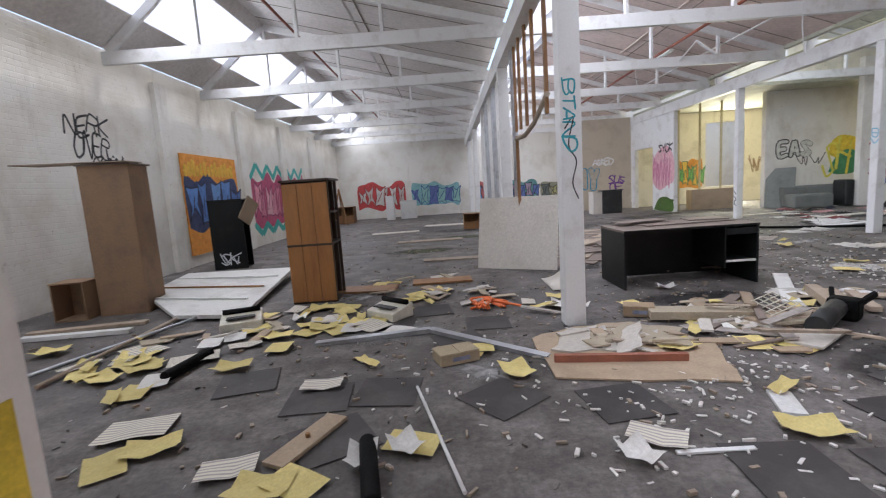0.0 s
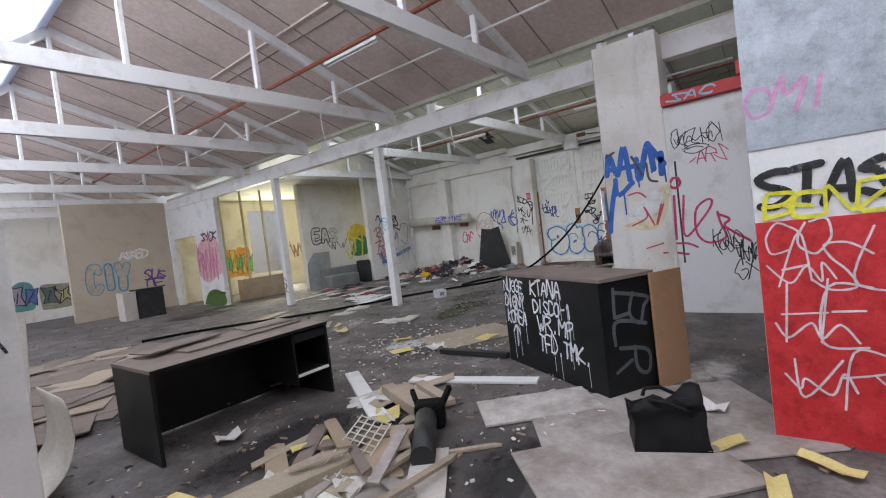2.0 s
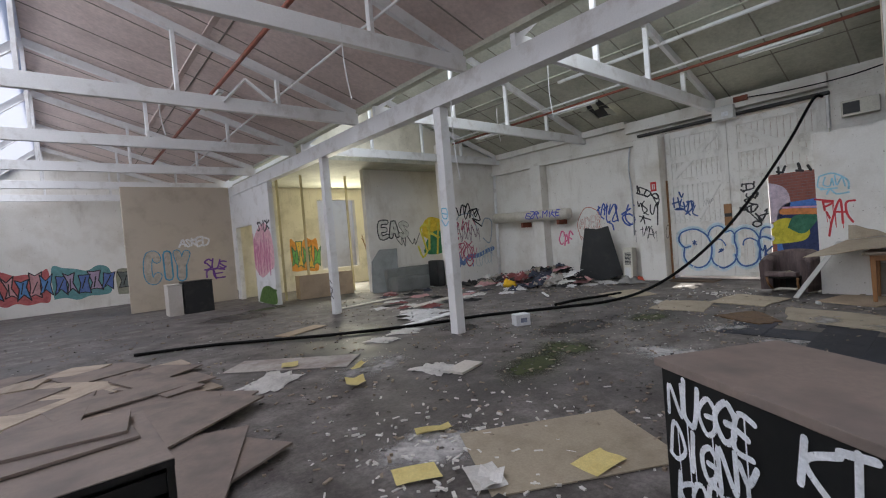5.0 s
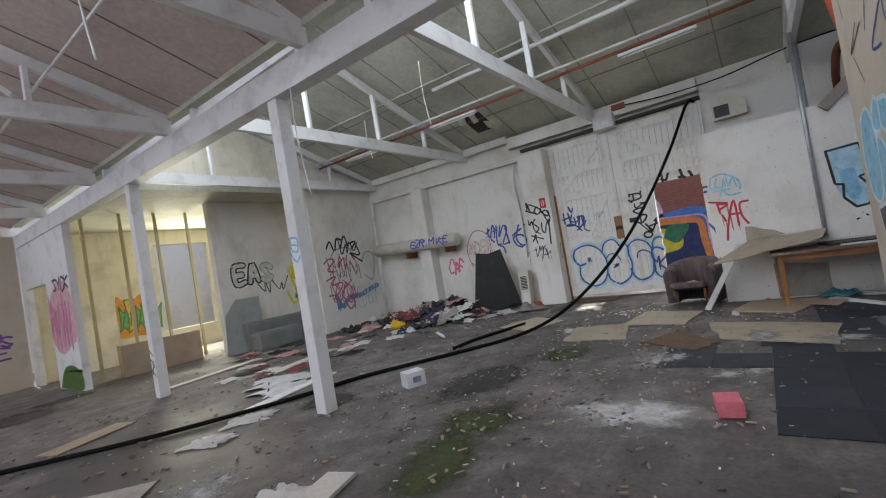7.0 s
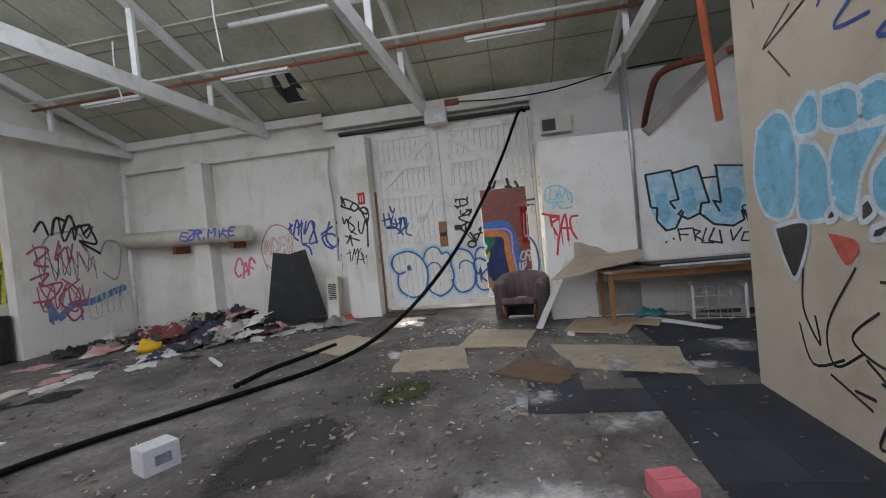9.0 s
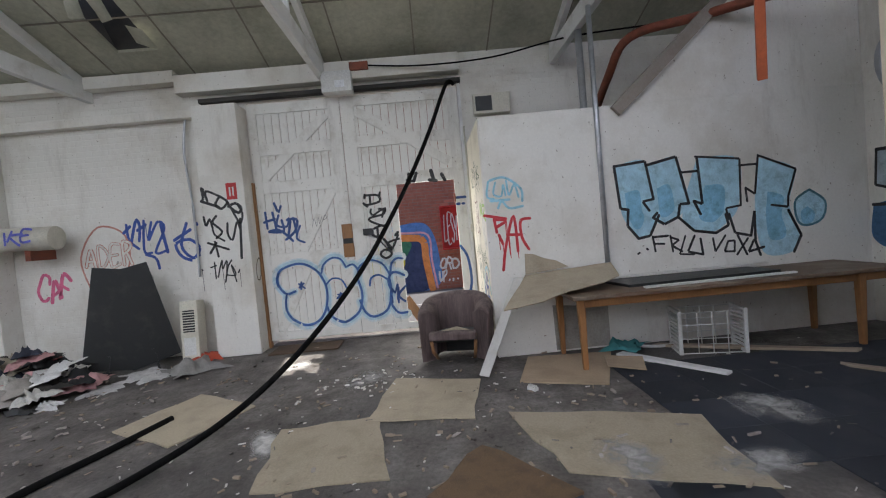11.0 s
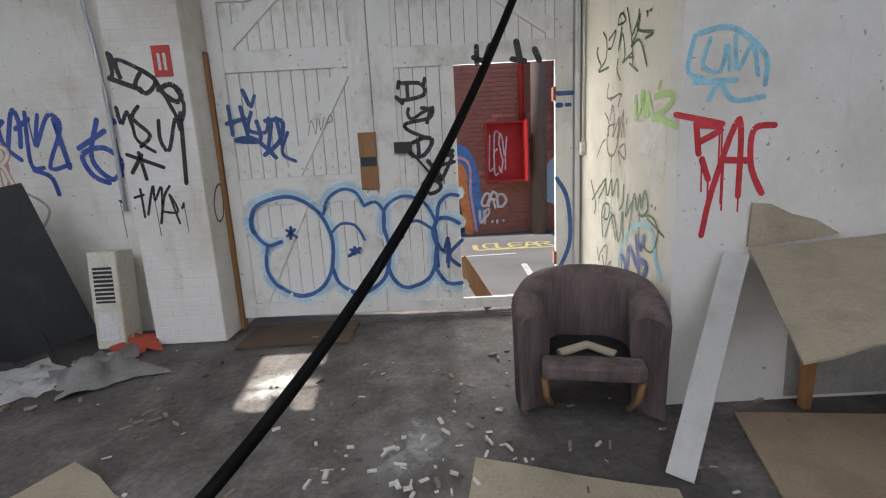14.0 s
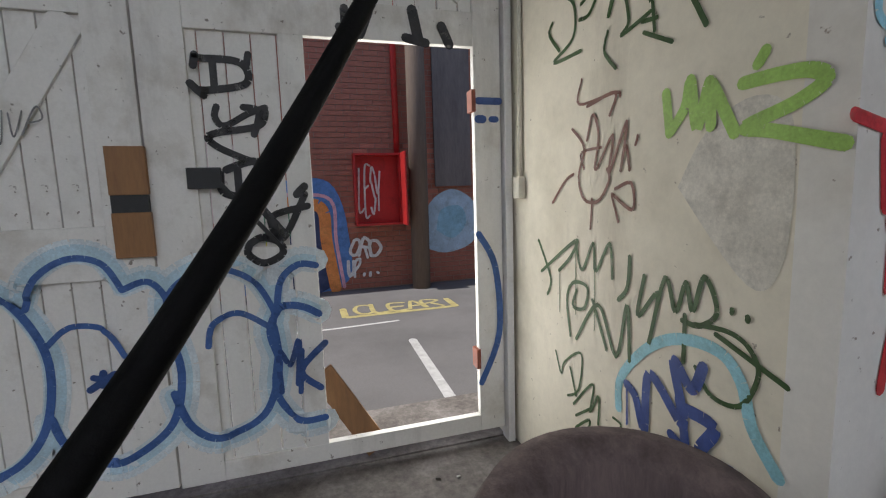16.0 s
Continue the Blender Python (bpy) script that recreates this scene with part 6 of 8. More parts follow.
# boards heaped behind and on the desk
for k in range(60):
    x, y = rng.uniform(1.9, 4.4), rng.uniform(6.7, 12.2)
    a, w, l = rng.uniform(0, 180), rng.uniform(0.4, 0.9), rng.uniform(0.9, 1.9)
    z = 0.006 + 0.02 * (k % 5)
    bm = bmesh.new(); box(bm, -l / 2, l / 2, -w / 2, w / 2, 0, 0.018)
    ob = tagged(part("board", bm, rng.choice([raw_timber, dusty_top, dusty_top]), None, "dusty brown board in the heap behind the desk", 0.002), category="board", group="heaped boards")
    ob.matrix_world = pose(x, y, z, rng.uniform(-1.5, 1.5), rng.uniform(-1.5, 1.5), a)
for x, y, a, l, w in ((3.2, 6.15, 4, 1.2, 0.45), (3.55, 6.25, -8, 0.5, 0.35), (2.7, 6.3, 12, 0.7, 0.3)):
    bm = bmesh.new(); box(bm, -l / 2, l / 2, -w / 2, w / 2, 0, 0.014)
    ob = tagged(part("board", bm, dusty_top, None, "thin brown board lying on the black desk", 0.002), category="board", group="desk boards")
    ob.matrix_world = pose(x, y, 0.76 + 0.016 * (x > 3.4) + 0.032 * (x < 3), 0, 0, a)

# counter
t = thing("counter", "black painted counter covered in white writing", "counter", "", pose(4.6, 2.94, 0, 0, 0, 59.7))
CL, CD, CH = 1.59, 0.52, 1.0
for nm, b, mt in (("front_panel", (0, CL, -0.0, 0.03, 0, CH - 0.035), desk_black), ("end_panel", (0, 0.03, -CD, -0.001, 0, CH - 0.035), desk_black), ("end_panel", (CL - 0.03, CL, -CD, -0.001, 0, CH - 0.035), desk_black),
                  ("countertop", (-0.03, CL + 0.03, -CD - 0.02, 0.04, CH - 0.033, CH), dusty_top), ("shelf", (0.031, CL - 0.031, -CD, -0.002, 0.45, 0.47), desk_black)):
    bm = bmesh.new(); box(bm, *b); part(nm, bm, mt, t, bevel=0.004)
bm = bmesh.new(); box(bm, -0.06, -0.035, -CD - 0.3, -CD + 0.05, 0.0, 0.98); part("ply_end", bm, worn("warm_plywood", (0.46, 0.27, 0.15), (0.34, 0.19, 0.1), 0.65, 2, 0.4, 50, 0.08, grain=0.1), t, "bare plywood sheet at the end", 0.003)
fw = (0.78, 0.82, 0.86)
for x, z, s, w, h in ((1.56, 0.80, "NUGGE", 0.4, 0.13), (1.56, 0.63, "DIGNY", 0.4, 0.13), (1.53, 0.46, "KOREA", 0.38, 0.13), (1.45, 0.2, "^", 0.14, 0.22),
                      (1.02, 0.80, "KTANA", 0.5, 0.14), (1.0, 0.62, "DISCO-1", 0.62, 0.13), (0.95, 0.44, "WR.MP", 0.58, 0.14), (0.95, 0.24, "TFD.TMK.", 0.78, 0.15)):
    tag(t, wall_plane((x, 0.031, z), (-1, 0, 0)), letters(s, w, h, 0.1, 0.12, gap=0.15), 0.021, fw, drips=3)
tag(t, wall_plane((-0.002, -0.05, 0.15), (0, -1, 0)), [[(x + 0.05, y + 0.72) for x, y in l] for l in letters("BLR", 0.7, 0.3, turn=-1)], 0.03, (0.12, 0.13, 0.14))

# red lintel
t = thing("red_lintel", "red painted lintel box over the white partition", "lintel", "", pose(0, 0, 0))
bm = bmesh.new(); box(bm, 7.86, 8.12, 1.3, 2.99, 2.875, 3.03); part("lower_box", bm, red_paint, t, bevel=0.006)
bm = bmesh.new(); box(bm, 7.8, 8.12, 0.9, 2.1, 3.033, 3.2); part("upper_box", bm, red_paint, t, bevel=0.006)
tag(t, wall_plane((7.859, 2.9, 2.9), (0, -1, 0)), letters("SAC", 0.55, 0.1), 0.025, (0.3, 0.5, 0.6))
structure("wall_lobby_return", [(7.0, 7.96, 1.72, 1.86, 0, 2.87)], white_timber, "white partition return")
bm = bmesh.new(); box(bm, 8.0, 8.3, 1.5, 2.0, 3.25, 3.4)
tagged(part("white_container", bm, white_plastic, None, "white plastic container on the red lintel", 0.03), category="container")

# ---- west side ----
def cabinet(m):
    t = thing("cabinet", "orange-brown timber cabinet turned with its back to the room", "cabinet", "", m)
    pine = worn("orange_pine", (0.38, 0.17, 0.055), (0.24, 0.10, 0.035), 0.45, 5, 0.4, 50, 0.12, stretch=(1, 1, 0.12), each=0.1)
    dark = worn("dark_stain", (0.05, 0.03, 0.02), (0.09, 0.05, 0.035), 0.5, 4, 0.4, 50, 0.1)
    w, d, h = 0.6, 0.58, 1.66
    for k in range(3):
        for z0, z1 in ((0.03, 0.78), (0.81, h - 0.05)):
            bm = bmesh.new(); box(bm, 0.005 + k * 0.197, 0.195 + k * 0.197, 0, 0.02, z0, z1); part("back_board", bm, pine, t, bevel=0.003)
    for nm, b in (("side_panel", (0, 0.02, 0.021, d, 0, h - 0.03)), ("bottom", (0.021, w, 0.021, d, 0.0, 0.03)), ("shelf", (0.021, w, 0.021, d, 0.78, 0.81)), ("shelf", (0.021, w, 0.021, d, 1.2, 1.22)), ("face_post", (w - 0.04, w, d - 0.04, d, 0.03, h - 0.031)),
                  ("face_post", (w - 0.03, w, 0.021, 0.06, 0.03, h - 0.031)), ("inner_back", (0.021, w - 0.05, d - 0.02, d, 0.03, h - 0.031)), ("top", (-0.02, w + 0.03, -0.02, d + 0.02, h - 0.03, h)), ("mid_rail", (0.0, w, -0.004, 0.018, 0.78, 0.81))):
        bm = bmesh.new(); box(bm, *b); part(nm, bm, dark, t, bevel=0.003)
    return t


cabinet(pose(-2.1, 5.93, 0, 0, 0, 2))
t = thing("wardrobe", "tall brown chipboard wardrobe with a stained side", "wardrobe", "", pose(-4.75, 5.95, 0, 0, 0, 8))
chip = worn("chipboard", (0.30, 0.19, 0.11), (0.17, 0.11, 0.08), 0.7, 3, 0.55, 50, 0.12)
for nm, b, mt in (("front_side", (0, 0.62, 0, 0.02, 0, 2.02), chip), ("left_side", (0, 0.02, 0.021, 0.5, 0, 2.02), plywood), ("right_side", (0.6, 0.62, 0.021, 0.5, 0, 2.02), chip), ("back", (0.021, 0.599, 0.48, 0.5, 0, 2.02), chip), ("top", (-0.02, 0.66, -0.02, 0.52, 2.021, 2.04), dusty_top)):
    bm = bmesh.new(); box(bm, *b); part(nm, bm, mt, t, bevel=0.003)
slab("shelf_board", [(-5.55, 5.85, 2.07), (-4.1, 5.95, 2.045), (-4.1, 6.3, 2.045), (-5.5, 6.25, 2.07)], 0.012, raw_timber, "loose grey board lying on top of the wardrobe", "board", 0.002)
t = thing("open_box", "small open brown box beside the wardrobe", "box", "", pose(-5.22, 5.75, 0, 0, 0, 5))
for nm, b in (("side", (0, 0.02, 0, 0.35, 0, 0.5)), ("side", (0.4, 0.42, 0, 0.35, 0, 0.5)), ("top", (-0.01, 0.43, -0.01, 0.36, 0.501, 0.52)), ("back", (0.021, 0.399, 0.33, 0.35, 0, 0.5)), ("bottom", (0.021, 0.399, 0, 0.329, 0, 0.02))):
    bm = bmesh.new(); box(bm, *b); part(nm, bm, chip, t, bevel=0.002)
t = thing("black_cabinet", "black cabinet with a white tag by the mural", "cabinet", "", pose(-5.0, 9.5, 0, 0, 0, 10))
for nm, b, mt in (("front_panel", (0, 0.68, 0, 0.02, 0, 1.47), desk_black), ("side_panel", (0, 0.02, 0.021, 0.5, 0, 1.47), desk_black), ("back_panel", (0.021, 0.68, 0.48, 0.5, 0, 1.47), desk_black), ("top", (-0.01, 0.69, -0.01, 0.51, 1.471, 1.49), desk_black)):
    bm = bmesh.new(); box(bm, *b); part(nm, bm, mt, t, bevel=0.003)
bm = bmesh.new(); bar(bm, (0.69, 0.02, 1.0), (0.86, 0.3, 1.45), 0.02, 0.35); part("open_flap", bm, plywood, t, "hanging plywood flap")
tag(t, wall_plane((0.12, -0.001, 0.1), (1, 0, 0)), letters("SK", 0.4, 0.25) + scribble(0.4, 0.25, 4), 0.025, fw)
# white panel on the floor
t = thing("fallen_panel", "fallen white panelled partition lying on the floor", "panel", "", pose(0, 0, 0))
bm = bmesh.new()
vs = [bm.verts.new(p) for p in ((-2.5, 5.3, 0.03), (-2.85, 8.2, 0.12), (-4.7, 8.0, 0.16), (-4.55, 6.6, 0.1), (-3.4, 5.4, 0.04))]
f = bm.faces.new(vs)
g = bmesh.ops.extrude_face_region(bm, geom=[f])
bmesh.ops.translate(bm, vec=(0, 0, 0.05), verts=[v for v in g["geom"] if isinstance(v, bmesh.types.BMVert)])
part("sheet", bm, worn("white_board_paint", (0.72, 0.71, 0.68), (0.5, 0.47, 0.43), 0.6, 2, 0.4), t, bevel=0.004)
for k in range(3):
    bm = bmesh.new(); bar(bm, (-2.75 - 0.05 * k, 6.0 + 0.7 * k, 0.12 + 0.022 * k), (-4.45 - 0.08 * k, 6.3 + 0.62 * k, 0.15 + 0.022 * k), 0.035, 0.02); part("batten", bm, brown_wood if k == 1 else white_timber, t)
run("pole", [(-3.4, 3.5, 0.03), (-3.36, 6.6, 0.06)], 0.022, raw_timber, "long timber pole on the floor", "pole", False, 8)
run("pole", [(-3.9, 3.2, 0.03), (-3.1, 5.4, 0.05)], 0.02, grey_steel, "long steel rod on the floor", "pole", False, 8)
t = thing("jamb_paint", "yellow painted strip on the partition's edge", "paint strip", "", pose(0, 0, 0))
bm = bmesh.new(); box(bm, -0.7995, -0.797, 0.722, 0.828, 0, 1.08); part("strip", bm, colour((0.75, 0.55, 0.05)), t)
# far hall clutter
for nm, x, y, sx, sy, sz, mt, lb in (("bin", -2.0, 23.6, 0.8, 0.6, 0.9, white_plastic, "white plastic bin by the far wall"), ("cupboard", -2.9, 23.2, 0.4, 0.4, 1.2, white_timber, "white narrow cupboard by the far wall"), ("crate", -5.0, 22.5, 0.8, 0.7, 0.8, brown_wood, "brown timber crate by the far wall"),
                                     ("low_cabinet", 5.95, 18.3, 0.35, 0.6, 0.86, pale_board, "pale end of a cabinet by the grey partition"), ("low_cabinet", 6.55, 18.35, 0.75, 0.6, 0.9, black_paint, "black open cabinet by the grey partition"), ("crate", 0.9, 15.6, 0.7, 0.6, 0.5, brown_wood, "brown timber crate by the studs")):
    t = thing(nm, lb, nm.replace("_", " "), "", pose(x, y, 0))
    for pn, b in (("side", (-sx / 2, -sx / 2 + 0.02, -sy / 2, sy / 2, 0, sz)), ("side", (sx / 2 - 0.02, sx / 2, -sy / 2, sy / 2, 0, sz)), ("back", (-sx / 2 + 0.021, sx / 2 - 0.021, sy / 2 - 0.02, sy / 2, 0, sz)), ("top", (-sx / 2 - 0.01, sx / 2 + 0.01, -sy / 2 - 0.01, sy / 2 + 0.01, sz + 0.001, sz + 0.02)), ("front", (-sx / 2 + 0.021, sx / 2 - 0.021, -sy / 2, -sy / 2 + 0.02, 0, sz * 0.98 if nm != "crate" else sz * 0.5))):
        bm = bmesh.new(); box(bm, *b); part(pn, bm, mt, t, bevel=0.004)
t = thing("easel", "timber easel by the west wall", "easel", "", pose(-5.0, 21.0, 0))
for a, b in (((-0.3, 0, 0), (0, 0.2, 1.7)), ((0.35, 0, 0), (0, 0.2, 1.7)), ((0, 0.7, 0), (0, 0.2, 1.6))):
    bm = bmesh.new(); bar(bm, a, b, 0.05, 0.05); part("leg", bm, brown_wood, t)
# annex furniture
t = thing("desk", "brown overturned desk in the yellow-lit annex", "desk", "", pose(9.2, 17.2, 0, 0, 0, -12))
for nm, b in (("top", (0, 1.7, 0, 0.04, 0, 0.75)), ("side", (0, 0.04, 0.041, 0.7, 0, 0.73)), ("side", (1.66, 1.7, 0.041, 0.7, 0, 0.73))):
    bm = bmesh.new(); box(bm, *b); part(nm, bm, plywood, t, bevel=0.01)
grey_cloth = worn("grey_vinyl", (0.2, 0.21, 0.2), (0.12, 0.13, 0.12), 0.6, 3, 0.5, 60, 0.2)
t = thing("sofa", "overturned grey vinyl sofa by the white wall", "sofa", "", pose(12.3, 15.4, 0, 0, 0, -6))
for nm, b in (("back", (-0.9, 0.9, 0.1, 0.35, 0, 0.72)), ("base", (-0.9, 0.3, -0.5, 0.09, 0, 0.45)), ("arm", (0.62, 0.9, -0.5, 0.09, 0, 0.85))):
    bm = bmesh.new(); box(bm, *b); part(nm, bm, grey_cloth if nm != "arm" else black_paint, t, bevel=0.06)
leaning("grey_board", (11.0, 15.9, 0), (11.75, 15.5, 0), 1.35, (0.35, 0.45, 0), 0.03, grey_cloth, "curved grey board leaning on the annex wall")
for x in (8.9, 9.7, 10.5, 11.3):
    stud(x, 17.6, 0, 3.97, 0.07, worn("cream_stud", (0.55, 0.48, 0.3), (0.4, 0.34, 0.2), 0.6), "wall_stud", "bare cream stud in the annex")

# ---- stains, dust and one painted sun patch on the floor ----
def stain(name, c, hard=0.5, rough=0.85):
    m, t, p = nodes_of(name)
    co = t.nodes.new("ShaderNodeTexCoord")
    sub = t.nodes.new("ShaderNodeVectorMath"); sub.operation = 'SUBTRACT'; sub.inputs[1].default_value = (0.5, 0.5, 0)
    ln = t.nodes.new("ShaderNodeVectorMath"); ln.operation = 'LENGTH'
    flat = t.nodes.new("ShaderNodeVectorMath"); flat.operation = 'MULTIPLY'; flat.inputs[1].default_value = (1, 1, 0)
    link(t, co.outputs["Generated"], sub.inputs[0]); link(t, sub.outputs[0], flat.inputs[0]); link(t, flat.outputs[0], ln.inputs[0])
    mr = t.nodes.new("ShaderNodeMapRange"); mr.inputs[1].default_value, mr.inputs[2].default_value, mr.inputs[3].default_value, mr.inputs[4].default_value = 0.1, 0.5, hard, -0.45
    link(t, ln.outputs["Value"], mr.inputs[0])
    n = noise_node(t, 3.0, 10, 0.72, "Object")
    ad = t.nodes.new("ShaderNodeMath"); link(t, mr.outputs[0], ad.inputs[0]); link(t, n.outputs[0], ad.inputs[1])
    r = ramp(t, ad.outputs[0], [(0.5, (0, 0, 0)), (0.8, (0.85, 0.85, 0.85))])
    link(t, r.outputs[0], p.inputs["Alpha"])
    n2 = noise_node(t, 14.0, 6, 0.7, "Object")
    cr = ramp(t, n2.outputs[0], [(0.3, tuple(v * 0.6 for v in c)), (0.7, tuple(min(1, v * 1.3) for v in c))])
    link(t, cr.outputs[0], p.inputs["Base Color"])
    p.inputs["Roughness"].default_value = rough
    return m


# the last material is a near-black, uneven floor patch with a smoother finish
moss, dust, plaster, dark_mottle = stain("moss", (0.06, 0.075, 0.025), 0.35), stain("pale_dust", (0.42, 0.41, 0.4), 0.2), stain("plaster_powder", (0.6, 0.58, 0.56), 0.3), stain("dark_damp", (0.035, 0.033, 0.033), 0.4, 0.45)
for k, (nm, mt, x, y, sx, sy, a) in enumerate((("moss_patch", moss, 7.7, 6.9, 2.6, 1.3, 20), ("moss_patch", moss, -0.6, 10.5, 3.4, 1.6, 5), ("moss_patch", moss, 0.5, 13, 3, 1.5, 0), ("dust_patch", plaster, 8.9, 5.75, 1.3, 2.6, 0), ("dust_patch", dust, 10.2, 4.9, 1.6, 0.9, 0), ("moss_patch", moss, 8.5, 7.0, 1.3, 1.8, 0), ("damp_patch", dark_mottle, 8.7, 9.3, 1.2, 1.6, 0), ("moss_patch", moss, 10.8, 7.0, 1.6, 1.2, 0), ("dust_patch", dust, 10.4, 5.9, 1.5, 1.0, 0), ("dust_patch", plaster, 5.6, 6.2, 1.7, 1.4, 0),
                                                ("dust_patch", plaster, 5.5, 2.4, 1.8, 1.2, 0), ("dust_patch", dust, 13.6, 6.9, 1.5, 1.2, 0), ("damp_patch", dark_mottle, 9.6, 7.6, 2.6, 1.8, 0), ("damp_patch", dark_mottle, 0.3, 15.0, 2.5, 2, 0), ("damp_patch", dark_mottle, 6.8, 15.5, 3, 3, 0), ("damp_patch", dark_mottle, 12.6, 2.6, 3.4, 3.2, 0),
                                                # pale patch at (14.4, 7.9) paints the sunlit spot by the door brighter
                                                ("damp_patch", dark_mottle, 2.9, 5.0, 2.8, 1.3, 0), ("damp_patch", dark_mottle, 1.8, 7.6, 3.0, 2.4, 0), ("dust_patch", dust, -0.6, 4.5, 2.6, 1.8, 10), ("dust_patch", dust, -1.6, 6.2, 3.0, 1.6, 0), ("damp_patch", dark_mottle, 3.2, 3.0, 2.0, 1.4, 30), ("dust_patch", dust, 4.4, 2.6, 2.2, 1.6, 0), ("dust_patch", dust, 0.3, 3.4, 1.6, 1.0, 0), ("dust_patch", plaster, 14.4, 7.9, 0.9, 0.8, 0), ("dust_patch", plaster, 12.2, 7.5, 1.2, 0.5, 30), ("moss_patch", moss, 7.8, 16.3, 2.2, 1.2, 0), ("dust_patch", dust, 6.5, 8.5, 3.0, 1.6, 20))):
    bm = bmesh.new(); vs = [bm.verts.new((sx / 2 * i, sy / 2 * j, 0)) for i, j in ((-1, -1), (1, -1), (1, 1), (-1, 1))]; bm.faces.new(vs)
    ob = part(nm, bm, mt, ob_of["floor"])
    ob.matrix_world = pose(x, y, 0.0008 + 0.00017 * k, 0, 0, a)
tile_blue = worn("blue_grey_carpet_tile", (0.024, 0.028, 0.04), (0.05, 0.052, 0.06), 0.8, 2, 0.5, 120, 0.3, each=0.25)
tile_dark = worn("dark_vinyl_tile", (0.05, 0.045, 0.043), (0.11, 0.1, 0.095), 0.7, 2, 0.5, 60, 0.15, each=0.25)
bm = bmesh.new(); box(bm, -0.2485, 0.2485, -0.2485, 0.2485, 0, 0.005)
tile_mesh = mesh_of("floor_tile", bm, tile_blue)
bm = bmesh.new(); box(bm, -0.225, 0.225, -0.225, 0.225, 0, 0.004)
tile_mesh2 = mesh_of("floor_tile", bm, tile_dark)
for i in range(9):
    for j in range(8):
        x, y = 8.9 + 0.5 * i, 1.3 + 0.5 * j + 0.25
        if (i < 3 and j > 6) or rng.random() < 0.1 or (i > 4 and j > 5) or y > 5.2:
            continue
        if x < 10.75 and y < 4.0:
            continue
        ob = new("floor_tile", tile_mesh); ob.parent = ob_of["floor"]; ob.location = (x, y, 0.0045)
for x, y in ((10.4, 5.55), (10.9, 5.55), (11.2, 4.65)):
    ob = new("floor_tile", tile_mesh); ob.parent = ob_of["floor"]; ob.location = (x, y, 0.0045)
for k, (x, y, a) in enumerate(((-0.94, 3.05, 4), (-0.45, 3.1, -6), (-0.7, 2.5, 30), (1.1, 2.75, 10), (2.6, 2.4, 5), (3.05, 2.75, 12), (0.35, 2.9, 40), (-0.2, 5.2, 8), (-0.6, 4.75, -5), (0.4, 4.6, 0), (2.2, 1.9, 0), (2.7, 1.85, 2), (1.6, 2.0, -3), (0.1, 4.1, 20), (-1.6, 3.4, 15))):
    ob = new("floor_tile", tile_mesh2); ob.parent = ob_of["floor"]; ob.matrix_world = pose(x, y, 0.0045 + 0.0003 * k, 0, 0, a)

# ---- litter ----
def sheet_mesh(w, h, material, curl, name="paper_sheet"):
    bm = bmesh.new()
    nx, ny = 5, 4
    ph = rng.uniform(0, 6)
    g = [[bm.verts.new((w * (i / nx - 0.5), h * (j / ny - 0.5), 0.004 + abs(curl * (math.sin(ph + 3.1 * i / nx) * math.cos(ph * 2 + 2.4 * j / ny))) + curl * 0.6 * ((i / nx - 0.5) ** 2 + (j / ny - 0.5) ** 2))) for j in range(ny + 1)] for i in range(nx + 1)]
    for i in range(nx):
        for j in range(ny):
            bm.faces.new((g[i][j], g[i + 1][j], g[i + 1][j + 1], g[i][j + 1])).smooth = True
    return mesh_of(name, bm, material)


def lined_material():
    m, t, p = nodes_of("printed_paper")
    c = t.nodes.new("ShaderNodeTexCoord"); wv = t.nodes.new("ShaderNodeTexWave")
    wv.inputs["Scale"].default_value, wv.inputs["Distortion"].default_value = 9.0, 0.3
    wv.bands_direction = 'Y'
    link(t, c.outputs["Object"], wv.inputs["Vector"])
    r = ramp(t, wv.outputs["Fac"], [(0.55, (0.70, 0.66, 0.55)), (0.75, (0.42, 0.38, 0.36))])
    link(t, r.outputs[0], p.inputs["Base Color"]); p.inputs["Roughness"].default_value = 0.8
    return m


printed = lined_material()
sheets = [sheet_mesh(0.21, 0.30, paper_yellow, 0.02), sheet_mesh(0.30, 0.21, paper_yellow, 0.035), sheet_mesh(0.21, 0.3, paper_white, 0.025), sheet_mesh(0.3, 0.2, printed, 0.02), sheet_mesh(0.1, 0.3, paper_yellow, 0.03), sheet_mesh(0.42, 0.3, printed, 0.03), sheet_mesh(0.16, 0.2, paper_white, 0.05)]
labels = ["yellow paper sheet lying on the concrete", "creased yellow paper sheet on the floor", "white paper sheet on the dirty floor", "printed paper sheet on the floor", "yellow paper strip on the floor", "large printed paper sheet on the floor", "crumpled white paper on the floor"]
SPOTS = ((-2.85, 3.9, 0.45, 12), (-1.2, 4.75, 0.45, 10), (-1.9, 4.6, 0.5, 7), (-1.5, 5.5, 0.5, 4), (-0.5, 5.6, 0.6, 8), (0.3, 3.7, 0.5, 3), (1.3, 4.9, 0.4, 4), (1.7, 3.7, 0.35, 4), (2.6, 3.9, 0.5, 7), (3.7, 4.7, 0.5, 4), (4.3, 2.3, 0.4, 4), (5.9, 5.6, 0.9, 5), (3, 5.2, 0.5, 2), (3.8, 2, 0.3, 2), (6.2, 9, 1.2, 3), (-0.8, 6.6, 0.8, 3))
kz = 0
